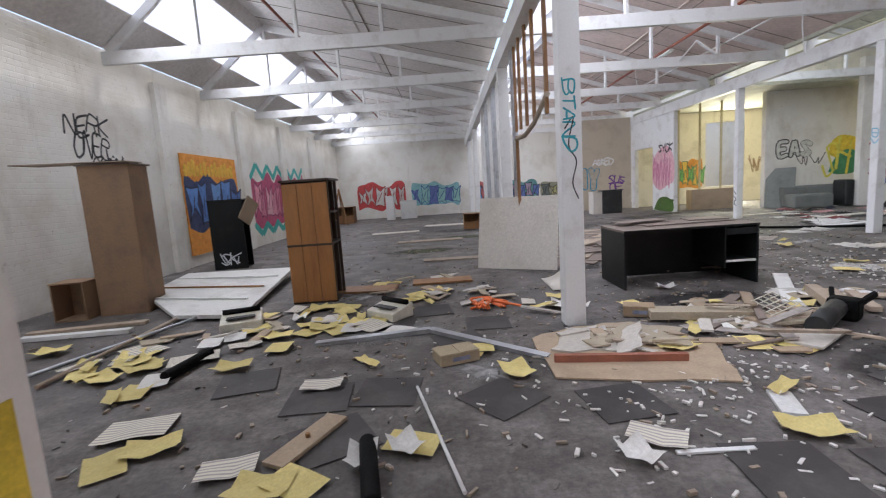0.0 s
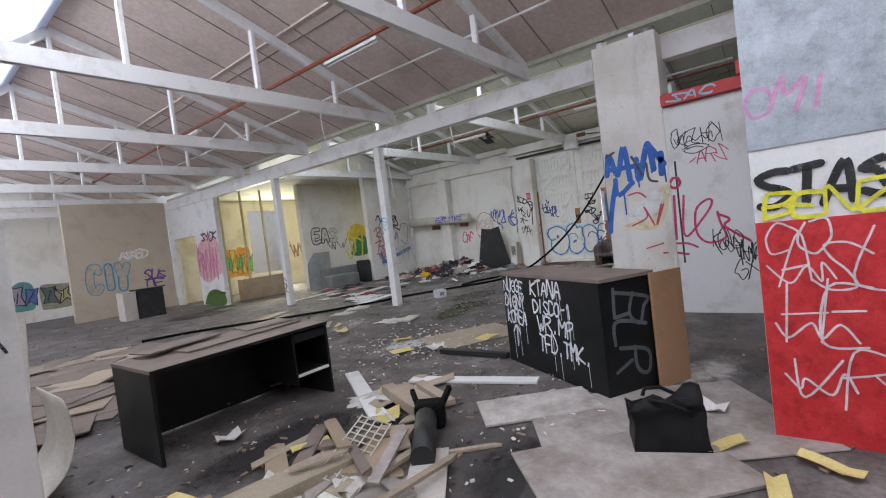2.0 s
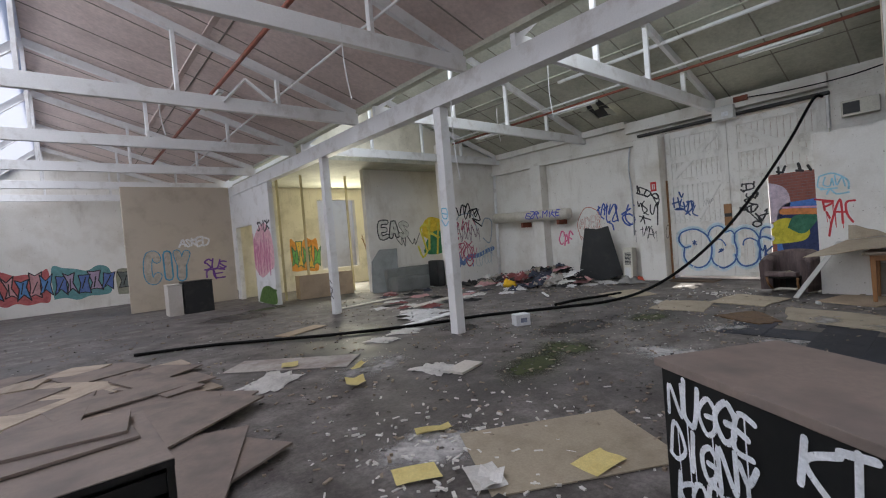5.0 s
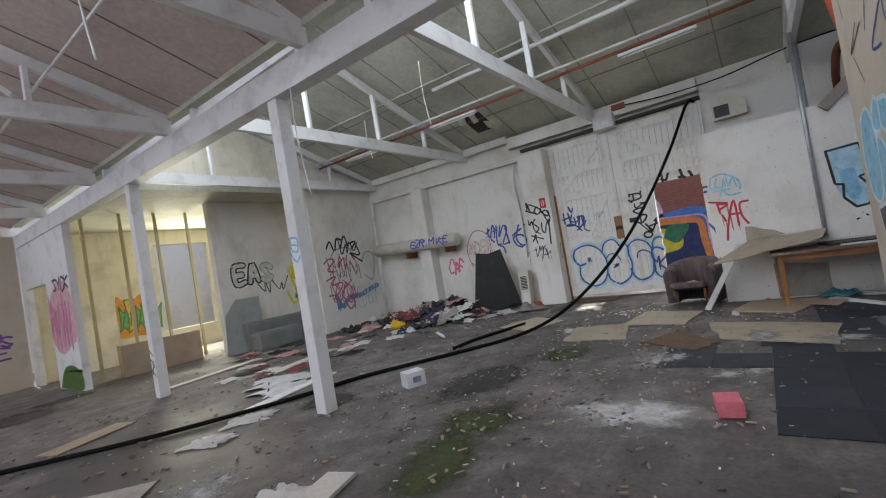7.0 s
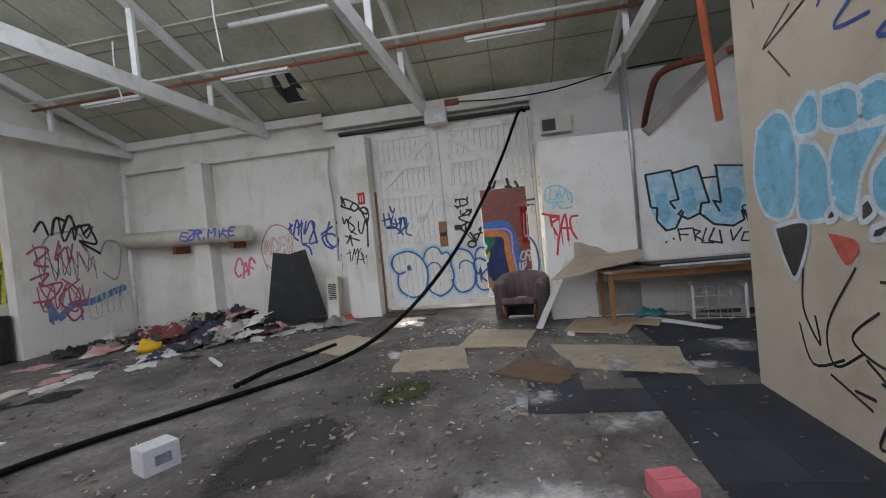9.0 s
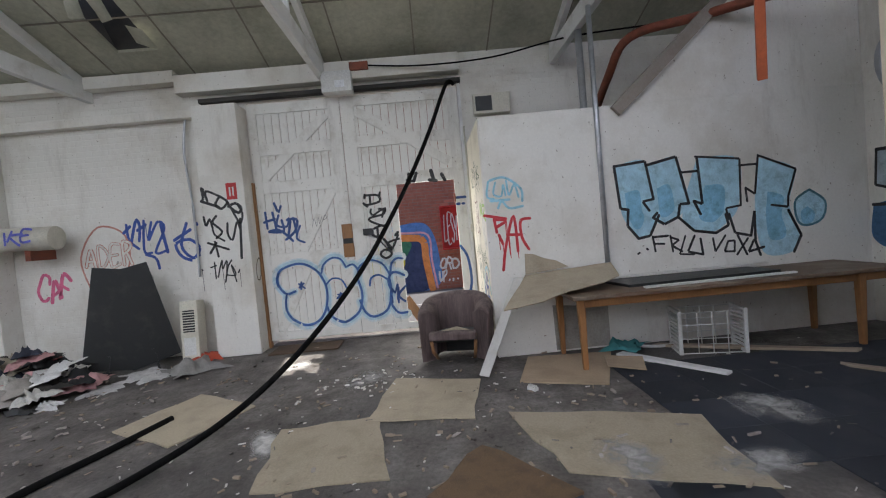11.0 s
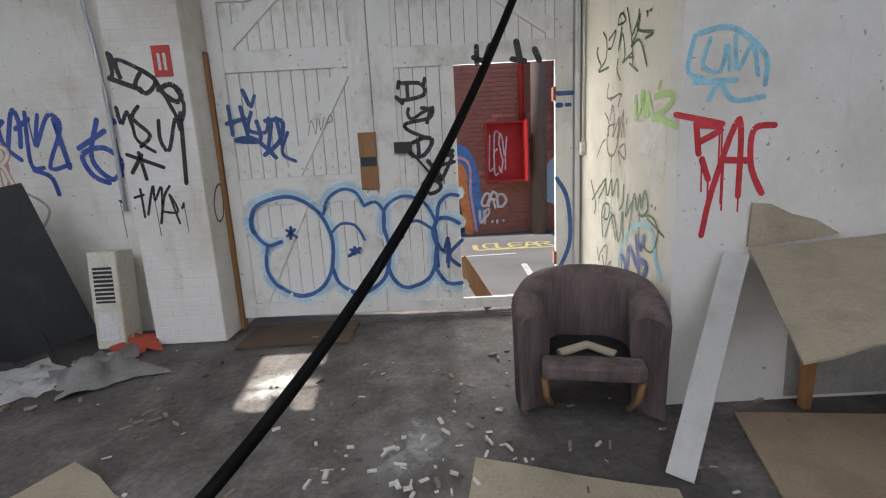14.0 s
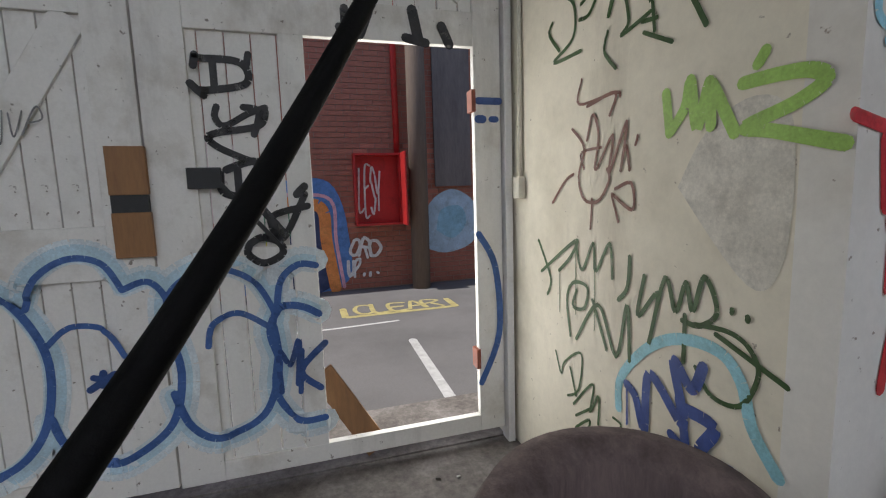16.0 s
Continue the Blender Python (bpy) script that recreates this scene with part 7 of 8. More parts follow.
for spread in (((-1.94, 2.33, 0, 35), (-1.77, 2.48, 1, 20), (-2.02, 2.72, 5, 12), (-1.20, 2.24, 3, 15), (-0.95, 2.05, 1, -5), (-0.79, 2.08, 0, 60), (-0.70, 3.65, 4, 35), (-0.97, 3.25, 3, 5), (-0.22, 2.38, 0, 75), (1.12, 2.32, 3, -30), (1.95, 2.31, 1, -10), (2.14, 2.79, 4, -50), (-1.88, 3.71, 1, 0), (-2.91, 3.92, 1, 20), (-2.56, 3.22, 4, 30), (-2.44, 3.30, 0, 10), (-2.35, 3.97, 5, 25), (-2.42, 4.41, 2, 15), (-2.02, 4.29, 3, 30), (-1.79, 4.50, 1, -10)),
               ((-1.26, 4.99, 0, 20), (-1.02, 4.63, 2, 0), (-1.01, 5.04, 4, 10), (-2.23, 5.30, 0, -15), (-1.75, 5.09, 6, 0), (-3.34, 4.78, 4, 10), (-3.28, 3.91, 4, 30), (-2.39, 3.49, 2, 20), (-0.48, 2.25, 6, 0), (0.95, 2.14, 6, 20), (-0.25, 2.33, 6, 30), (1.34, 3.93, 6, 0), (1.85, 3.56, 1, 10), (2.19, 3.93, 4, -30), (1.34, 5.38, 1, 0), (2.00, 4.83, 0, 10), (-4.07, 4.39, 1, 5))):
    for x, y, k, a in spread:
        ob = tagged(new("paper_sheet", sheets[k]), labels[k], "paper", "scattered papers")
        ob.matrix_world = pose(x, y, 0.008 + 0.0006 * kz, 0, 0, a)
        kz += 1
for cx, cy, s, n in SPOTS:
    for _ in range(n):
        k = rng.choice([0, 0, 1, 1, 2, 3, 3, 4, 5, 6] if cx < 0.2 else [0, 1, 1, 4, 4, 2, 6, 6])
        ob = tagged(new("paper_sheet", sheets[k]), labels[k], "paper", "scattered papers")
        ob.matrix_world = pose(cx + rng.gauss(0, s * 0.55), cy + rng.gauss(0, s * 0.5), 0.006 + 0.0006 * (kz % 30), 0, 0, rng.uniform(0, 360))
        kz += 1


def rubble(name, spots, material, size, label, seed):
    """Countless small flat chips."""
    r = random.Random(seed)
    verts, faces = [], []
    for cx, cy, sx, sy, n in spots:
        for _ in range(n):
            x, y, a = r.gauss(cx, sx), r.gauss(cy, sy), r.uniform(0, math.tau)
            if x < -5.7 or x > 15.4 or (7.9 < x < 10.75 and y < 3.9):
                continue
            l, w, h = size * r.uniform(0.4, 2.0), size * r.uniform(0.25, 0.7), size * r.uniform(0.08, 0.5)
            b = len(verts)
            for dz in (0.001, h):
                for dx, dy in ((-l, -w), (l, -w * r.uniform(0.5, 1)), (l * r.uniform(0.6, 1), w), (-l, w * r.uniform(0.5, 1))):
                    verts.append((x + dx / 2 * math.cos(a) - dy / 2 * math.sin(a), y + dx / 2 * math.sin(a) + dy / 2 * math.cos(a), 0.003 + dz))
            faces += [(b + 4, b + 5, b + 6, b + 7), (b, b + 1, b + 5, b + 4), (b + 1, b + 2, b + 6, b + 5), (b + 2, b + 3, b + 7, b + 6), (b + 3, b, b + 4, b + 7)]
    me = bpy.data.meshes.new(name)
    me.from_pydata(verts, [], faces)
    me.materials.append(material)
    return tagged(new(name, me), label, "rubble", kind="stuff")


WIDE = ((0, 4, 2.6, 2.0, 260), (3.5, 4, 1.8, 1.6, 260), (6, 7, 2, 2, 200), (9.5, 6.5, 2, 1.6, 300), (12.5, 6, 1.6, 1.8, 220), (13.5, 11.5, 1.2, 1.8, 160), (-2, 9, 3, 4, 160), (4, 12, 3, 3, 200), (10.5, 13, 2.5, 2.5, 260), (1, 18, 3, 3, 200))
rubble("plaster_chips", ((1.5, 2.6, 0.45, 0.35, 80), (2.3, 3.1, 0.4, 0.4, 90), (1.2, 2.2, 0.6, 0.3, 30), (5.7, 6.0, 0.6, 0.6, 160), (5.9, 5.4, 0.8, 0.7, 80), (13.5, 6.7, 0.25, 0.3, 40), (13.0, 6.9, 0.5, 0.6, 25), (4.0, 3.2, 0.6, 0.5, 60), (0.3, 3.3, 0.6, 0.5, 50)), paper_white, 0.036, "white plaster chips strewn over the floor", 3)
rubble("rubble", WIDE, raw_timber, 0.04, "small brown debris strewn over the floor", 4)
rubble("gravel", WIDE, concrete, 0.03, "concrete crumbs strewn over the floor", 5)
rubble("white_scraps", [(a, b, c, d, n // 2) for a, b, c, d, n in WIDE], paper_white, 0.022, "small white scraps strewn over the floor", 6)


def lump(name, c, size, seed, flat=0.5, material=None):
    """A crumpled rag, bag or lump."""
    bm = bmesh.new()
    bmesh.ops.create_icosphere(bm, subdivisions=3, radius=size)
    for v in bm.verts:
        p = v.co.normalized()
        k = 1 + 0.6 * noise.noise(p * 1.7 + Vector((seed, 0, 0))) + 0.6 * abs(noise.noise(p * 4.0 + Vector((0, seed, 0)))) + 0.25 * noise.noise(p * 10 + Vector((0, 0, seed)))
        v.co = Vector((p.x * k * size, p.y * k * size, max(-0.28, p.z) * k * size * flat + size * 0.24 * flat))
    z0 = min(v.co.z for v in bm.verts)
    for v in bm.verts:
        v.co.z -= z0
    for f in bm.faces:
        f.smooth = True
    return mesh_of(name, bm, material or worn(name + str(seed), c, tuple(v * 0.6 for v in c), 0.9, 6, 0.5, 60, 0.4))


def cloth_mesh(name, c, size, seed, rough=0.9):
    """A thrown-down cloth or torn sheet: deep folds, an uneven hem."""
    r = random.Random(seed)
    bm = bmesh.new()
    n = 11
    g = []
    for i in range(n):
        row = []
        for j in range(n):
            u, v = i / (n - 1) - 0.5, j / (n - 1) - 0.5
            p = Vector((u * 3.1 + seed, v * 3.1, seed * 0.7))
            d = 1.0 - 0.55 * noise.noise(p * 1.3)
            z = 0.33 * size * abs(noise.noise(p * 1.9)) + 0.3 * size * max(0.0, noise.noise(p * 0.8 + Vector((9, 0, 0)))) + 0.16 * size * abs(noise.noise(p * 4.5))
            fall = max(0.0, 1 - (2 * max(abs(u), abs(v))) ** 3)
            row.append(bm.verts.new((u * size * d + r.uniform(-0.03, 0.03) * size, v * size * d + r.uniform(-0.03, 0.03) * size, 0.004 + z * (0.25 + 0.75 * fall))))
        g.append(row)
    for i in range(n - 1):
        for j in range(n - 1):
            bm.faces.new((g[i][j], g[i + 1][j], g[i + 1][j + 1], g[i][j + 1])).smooth = True
    me = mesh_of(name, bm, worn(name + "_" + str(seed), c, tuple(v * 0.6 for v in c), rough, 7, 0.5, 60, 0.3))
    return me


RAGS = [((0.015, 0.015, 0.017), "black cloth"), ((0.62, 0.61, 0.6), "white cloth"), ((0.2, 0.05, 0.05), "dark red cloth"), ((0.7, 0.69, 0.68), "white torn plastic"), ((0.045, 0.05, 0.075), "dark blue cloth"), ((0.02, 0.02, 0.022), "black plastic bag"), ((0.36, 0.33, 0.3), "grey-brown cloth"), ((0.05, 0.045, 0.04), "charcoal cloth"), ((0.55, 0.3, 0.3), "dull pink cloth"), ((0.6, 0.58, 0.54), "crumpled white paper"), ((0.3, 0.26, 0.2), "brown cloth")]
rag_mesh = [(cloth_mesh("cloth", c, 0.5, 3 + 2 * i, 0.45 if "plastic" in l else 0.9), l) for i, (c, l) in enumerate(RAGS)]
heap = random.Random(77)


def heap_height(x, y):
    return 0.42 * math.exp(-((y - 11.25) / 0.75) ** 2 - ((x - 14.45) / 0.55) ** 2) + 0.24 * math.exp(-((y - 12.7) / 1.1) ** 2 - ((x - 14.5) / 0.7) ** 2)


for k in range(150):
    me, l = heap.choice(rag_mesh)
    w = heap.uniform(0.5, 1.25)
    y = heap.choice((heap.gauss(11.3, 0.5), heap.gauss(12.7, 0.9), heap.uniform(10.6, 14.3)))
    x = 14.85 - abs(heap.gauss(0, 0.75))
    if y < 10.75 and x > 14.3:
        x -= 0.8
    y = min(max(y, 9.9), 14.3)
    ob = tagged(new("cloth", me), l + " in the rubbish heap by the white wall", "cloth", "rubbish heap")
    ob.matrix_world = pose(x, y, 0.002 + heap_height(x, y) * heap.uniform(0.2, 1.0), heap.uniform(-14, 14), heap.uniform(-14, 14) if heap_height(x, y) > 0.05 else 0, heap.uniform(0, 360)) @ Matrix.Diagonal((w, w * heap.uniform(0.6, 1.0), w * heap.uniform(0.7, 1.3), 1))
for k in range(60):
    me, l = heap.choice(rag_mesh)
    w = heap.uniform(0.3, 0.8)
    ob = tagged(new("cloth", me), l + " lying on the concrete", "cloth", "strewn cloths")
    ob.matrix_world = pose(heap.uniform(9.2, 14.0), heap.uniform(10.9, 15.3), 0.002, 0, 0, heap.uniform(0, 360)) @ Matrix.Diagonal((w * 1.2, w, w * 0.45, 1))
tagged(new("yellow_bag", lump("yellow_bag", (0.75, 0.45, 0.02), 0.16, 31, 0.8)), "bright yellow bag in the rubbish heap", "bag").location = (13.2, 12.1, 0.0)
for x, y, w in ((9.3, 11.1, 1.5), (9.0, 10.7, 1.3), (8.0, 9.9, 0.8), (7.4, 9.7, 0.7), (14.75, 10.05, 0.9), (14.55, 9.8, 0.7), (14.95, 9.55, 0.6), (14.7, 9.45, 0.45), (14.2, 10.2, 0.8), (6.9, 7.7, 0.8), (5.4, 9.0, 1.1), (3.9, 5.05, 0.7)):
    ob = tagged(new("cloth", rag_mesh[1 if x > 8 else 9][0]), "crumpled white cloth on the concrete", "cloth", "white cloths")
    ob.matrix_world = pose(x, y, 0.002, 0, 0, 40 * x) @ Matrix.Diagonal((w * 1.3, w, w * 0.5, 1))

tagged(new("cloth", cloth_mesh("cloth", (0.5, 0.09, 0.05), 0.42, 71)), "orange-red crumpled cloth beside the white pier", "cloth").matrix_world = pose(15.31, 9.46, 0.002, 0, 0, 20)
tagged(new("cloth", cloth_mesh("cloth", (0.08, 0.34, 0.36), 0.4, 73)), "teal crumpled cloth under the long table", "cloth").matrix_world = pose(13.7, 3.92, 0.03, 0, 0, 60)
tagged(new("cloth", cloth_mesh("cloth", (0.28, 0.27, 0.26), 0.6, 75)), "grey crumpled cloth beside the heater", "cloth").matrix_world = pose(14.72, 9.36, 0.003, 0, 0, 130)
t = thing("plug_block", "small white terminal block on the floor", "plug", "", pose(12.76, 5.2, 0.0, 0, 0, 35))
bm = bmesh.new(); box(bm, -0.05, 0.05, -0.025, 0.025, 0, 0.035); part("body", bm, white_plastic, t, bevel=0.004)
for k in range(4):
    bm = bmesh.new(); box(bm, -0.043 + 0.024 * k, -0.029 + 0.024 * k, -0.016, 0.016, 0.0355, 0.05); part("terminal", bm, white_plastic, t, bevel=0.002)
bm = bmesh.new()
tube(bm, [(13.82 + 0.17 * math.cos(k * math.tau / 24), 3.49 + 0.26 * math.sin(k * math.tau / 24), 0.02) for k in range(25)], 0.018, 8)
tagged(part("plastic_ring", bm, white_plastic, None, "white plastic ring lying under the long table"), category="ring")

# black bag by the counter
t = thing("bag", "black fabric bag with handles on the floor", "bag", "", pose(3.98, 2.4, 0.02, 0, 0, -68))
bm = bmesh.new()
vs = box(bm, -0.22, 0.22, -0.13, 0.13, 0, 0.3)
for v in vs[4:]:
    v.co.y *= 0.8
    v.co.x *= 0.92
bmesh.ops.subdivide_edges(bm, edges=bm.edges[:], cuts=9, use_grid_fill=True)
for v in bm.verts:
    k = max(0.0, v.co.z / 0.3)
    n = Vector((noise.noise(v.co * 6), noise.noise(v.co * 6 + Vector((5, 0, 0))), noise.noise(v.co * 6 + Vector((0, 5, 0)))))
    v.co += Vector((0.05, 0.07, 0.05)) * n.x * k + Vector((0.02, 0.02, 0.015)) * noise.noise(v.co * 22) * k
    if v.co.z > 0.27:
        v.co.z += 0.1 * noise.noise(v.co * 9 + Vector((2, 3, 0))) - 0.05 * (1 - min(1, abs(v.co.y) / 0.09))
for f in bm.faces:
    f.smooth = True
nylon = worn("black_nylon", (0.008, 0.008, 0.009), (0.02, 0.02, 0.02), 0.6, 6, 0.4, 90, 0.3)
nylon.node_tree.nodes["Principled BSDF"].inputs["Specular IOR Level"].default_value = 0.25
part("body", bm, nylon, t, bevel=0.0)
for y in (-0.07, 0.08):
    bm = bmesh.new(); tube(bm, [(-0.12, y, 0.28), (-0.1, y * 1.3, 0.32), (0.0, y * 1.9, 0.31), (0.1, y * 1.8, 0.26), (0.13, y * 1.5, 0.22)], 0.013, 8); part("handle", bm, nylon, t, "slack black handle")

dirty_white = worn("dirty_white_board", (0.6, 0.57, 0.53), (0.24, 0.2, 0.17), 0.8, 3.5, 0.75, 40, 0.2)
for k in range(70):
    cx, cy, s = rng.choice(((1.5, 3.75, 0.4), (1.5, 3.75, 0.35), (2.8, 4.15, 0.5), (3.9, 4.5, 0.45), (-0.3, 6.2, 0.8), (-2.6, 4.9, 0.7), (0.5, 5.6, 0.6)))
    l, w = rng.uniform(0.12, 0.5), rng.uniform(0.03, 0.16)
    bm = bmesh.new(); vs = box(bm, -l / 2, l / 2, -w / 2, w / 2, 0, rng.uniform(0.006, 0.02))
    for v in (vs[1], vs[5]):
        v.co.x -= l * rng.uniform(0.1, 0.4)
    ob = tagged(part("splinter", bm, rng.choice([pale_board, cardboard, raw_timber, plywood, dirty_white]), None, "splintered board piece in the debris", 0), category="splinter", group="splinters")
    ob.matrix_world = pose(rng.gauss(cx, s * 0.6), rng.gauss(cy, s * 0.5), 0.03 + 0.02 * (cx == 1.5), rng.uniform(-8, 8), rng.uniform(-8, 8), rng.uniform(0, 360))
# fallen boards, strips and odd things in the hall
slab("chip_board", [(0.78, 3.12, 0.006), (1.95, 2.9, 0.006), (2.2, 3.6, 0.012), (1.75, 4.25, 0.03), (1.2, 4.2, 0.03), (0.75, 3.95, 0.02)], 0.014, plywood, "broken sheet of chipboard on the floor", "board", 0, 0.04, 4)
slab("broken_board", [(0.85, 3.6, 0.03), (1.5, 3.5, 0.03), (1.65, 4.0, 0.05), (1.1, 4.15, 0.04)], 0.014, pale_board, "broken pale board on the heap", "board", 0, 0.04, 4)
slab("broken_board", [(1.35, 3.7, 0.06), (1.95, 3.5, 0.045), (2.05, 3.95, 0.05), (1.6, 4.1, 0.08)], 0.012, cardboard, "broken tan board on the heap", "board", 0, 0.04, 4)
slab("broken_board", [(1.3, 3.4, 0.035), (1.5, 3.42, 0.1), (1.7, 3.95, 0.12), (1.5, 3.9, 0.06)], 0.012, pale_board, "splintered pale board on the heap", "board", 0, 0.02, 4)
bm = bmesh.new(); bar(bm, (0.82, 3.42, 0.045), (1.8, 3.3, 0.045), 0.05, 0.07); tagged(part("red_timber", bm, worn("red_brown_timber", (0.36, 0.13, 0.08), (0.2, 0.08, 0.05), 0.6, 5), None, "red-brown timber rail on the broken boards", 0.004), category="timber")
t = thing("metal_angle", "bent galvanised steel angle on the floor", "angle", "", pose(0, 0, 0))
for a, b in (((-1.3, 4.22, 0.03), (-0.19, 4.36, 0.06)), ((-0.19, 4.36, 0.06), (0.8, 3.54, 0.03))):
    bm = bmesh.new(); bar(bm, a, b, 0.085, 0.006); bar(bm, (a[0], a[1] - 0.03, a[2] - 0.02), (b[0], b[1] - 0.03, b[2] - 0.02), 0.006, 0.045); part("leg", bm, grey_steel, t)
run("stick", [(-0.24, 3.11, 0.02), (0.06, 1.94, 0.02)], 0.011, white_timber, "thin white rod on the floor", "rod", False, 8)
bm = bmesh.new(); box(bm, -0.28, 0.28, -0.075, 0.075, 0, 0.025); ob = tagged(part("wooden_panel", bm, plywood, None, "brown drawer front with a knob on the floor", 0.004), category="panel"); ob.matrix_world = pose(-0.84, 2.48, 0.012, 0, 0, 66)
bm = bmesh.new(); tube(bm, [(0, 0, 0.025), (0, 0, 0.05)], 0.014, 10); part("knob", bm, brown_wood, ob)
for a, b, lb in (((-2.33, 3.5, 0.05), (-2.25, 4.06, 0.05), "black foam roll on the papers"), ((-0.47, 2.38, 0.05), (-0.36, 1.85, 0.05), "ribbed black roll on the floor")):
    bm = bmesh.new(); A, Bv = Vector(a), Vector(b)
    pts = [A.lerp(Bv, k / 40) for k in range(41)]
    tube(bm, pts, 0.045, 14)
    for i, v in enumerate(bm.verts):
        ax = A.lerp(Bv, (i // 14) / 40)
        v.co = ax + (v.co - ax) * (1 + 0.07 * ((i // 14) % 2))
    tagged(part("foam_roll", bm, black_rubber, None, lb), category="roll")
for k in range(7):
    a = rng.uniform(0, 3)
    run("orange_strap", [(0.25 + 0.6 * rng.random(), 5.0 + 0.5 * rng.random(), 0.02 + 0.008 * k) for _ in range(4)], 0.014, colour((0.75, 0.16, 0.04)), "orange plastic strap tangled on the floor", "strap", True, 6)
trampled = worn("trampled_board", (0.44, 0.4, 0.37), (0.17, 0.125, 0.1), 0.85, 2.2, 0.62, 22, 0.3)
for x, y, a, l, w, th, mt, lb in ((3.95, 5.25, 58, 1.5, 0.16, 0.03, white_timber, "white painted plank on the floor"), (4.6, 4.35, 106, 1.35, 0.15, 0.025, white_timber, "white painted plank by the counter"), (4.25, 3.45, -48, 0.95, 0.5, 0.02, dirty_white, "dusty white sheet on the floor"), (6.2, 5.45, -30, 1.3, 0.9, 0.012, cardboard, "flat tan cardboard on the floor"),
                              (5.38, 4.85, 92, 0.95, 0.09, 0.06, black_paint, "black steel bar on the floor"), (4.0, 4.55, 65, 0.8, 0.13, 0.04, raw_timber, "timber board in the debris"), (3.85, 4.6, 66, 0.75, 0.12, 0.09, raw_timber, "timber board in the debris"), (4.12, 4.45, 64, 0.7, 0.1, 0.05, raw_timber, "timber offcut in the debris"),
                              (2.5, 4.4, -10, 1.0, 0.3, 0.03, raw_timber, "grey board in the debris"), (2.45, 4.3, -12, 0.95, 0.22, 0.08, cardboard, "tan board in the debris"), (3.1, 4.1, 25, 0.7, 0.3, 0.04, plywood, "plywood scrap in the debris"), (3.0, 3.6, 35, 0.6, 0.25, 0.02, pale_board, "pale board scrap in the debris"),
                              (4.3, 2.55, -55, 1.7, 1.2, 0.012, trampled, "large dusty white board on the floor"), (3.6, 2.55, -45, 1.2, 0.8, 0.02, trampled, "dirty plywood sheet on the floor"), (1.35, 2.17, 0, 0.4, 0.03, 0.015, white_timber, "short white strip on the floor"), (2.02, 2.6, 70, 0.3, 0.13, 0.02, white_plastic, "small white box lid on the floor"),
                              (-1.2, 6.55, -4, 0.85, 0.4, 0.03, brown_wood, "brown board on the floor beside the cabinet"), (-0.1, 6.85, 3, 0.9, 0.35, 0.03, brown_wood, "brown board on the floor"), (-4.4, 5.3, 12, 1.3, 0.12, 0.04, raw_timber, "timber batten on the floor"), (-4.3, 5.0, 6, 1.2, 0.1, 0.05, white_timber, "pale batten on the floor"),
                              (0.3, 9.0, 0, 1.6, 0.3, 0.02, raw_timber, "grey plank on the floor"), (-0.5, 12.5, 3, 1.8, 0.4, 0.02, raw_timber, "grey plank on the floor"), (-1.8, 15.5, 8, 1.6, 0.5, 0.02, pale_board, "pale board on the far floor"), (0.0, 17.5, -5, 1.8, 0.6, 0.02, pale_board, "pale board on the far floor"),
                              (5.9, 9.6, -45, 1.7, 0.6, 0.01, trampled, "flat dusty cardboard on the concrete"), (7.0, 11.9, 20, 1.0, 0.35, 0.015, plywood, "tan board on the concrete"), (12.3, 10.2, 48, 0.7, 0.05, 0.03, white_timber, "white stick on the concrete"), (7.1, 7.45, 15, 0.45, 0.25, 0.03, pale_board, "white plaster piece on the concrete"),
                              (8.55, 4.2, 80, 0.2, 0.07, 0.03, black_paint, "black plastic piece on the floor"), (9.0, 10.4, 10, 1.6, 0.2, 0.02, white_timber, "white strip on the concrete"), (10.5, 12.2, 12, 1.8, 0.25, 0.02, pale_board, "pale plank on the concrete"), (9.7, 13.9, 8, 2.0, 0.2, 0.02, pale_board, "pale plank on the concrete")):
    bm = bmesh.new(); box(bm, -l / 2, l / 2, -w / 2, w / 2, 0, th)
    ob = tagged(part("plank" if w < 0.25 else "board", bm, mt, None, lb, 0.003), category="plank" if w < 0.25 else "board")
    ob.matrix_world = pose(x, y, 0.006 + (0.02 if "debris" in lb else 0), 0, 0, a)


def carton(m, w, d, h, c, lb, name="carton"):
    t = thing(name, lb, "box", "", m)
    mt = worn(name + "_card", c, tuple(v * 0.75 for v in c), 0.7, 6, 0.4, 50, 0.1)
    bm = bmesh.new(); box(bm, -w / 2, w / 2, -d / 2, d / 2, 0, h); part("body", bm, mt, t, bevel=0.006)
    for s in (-1, 1):
        bm = bmesh.new(); box(bm, s * w / 4 - w / 4 + 0.003, s * w / 4 + w / 4 - 0.003, -d / 2 + 0.002, d / 2 - 0.002, h + 0.001, h + 0.006); part("flap", bm, mt, t)
    bm = bmesh.new(); box(bm, -w * 0.2, w * 0.25, -d / 2 - 0.002, -d / 2 - 0.0005, h * 0.3, h * 0.7); part("printed_label", bm, colour((0.2, 0.22, 0.3)), t, "dark printed bars")
    return t


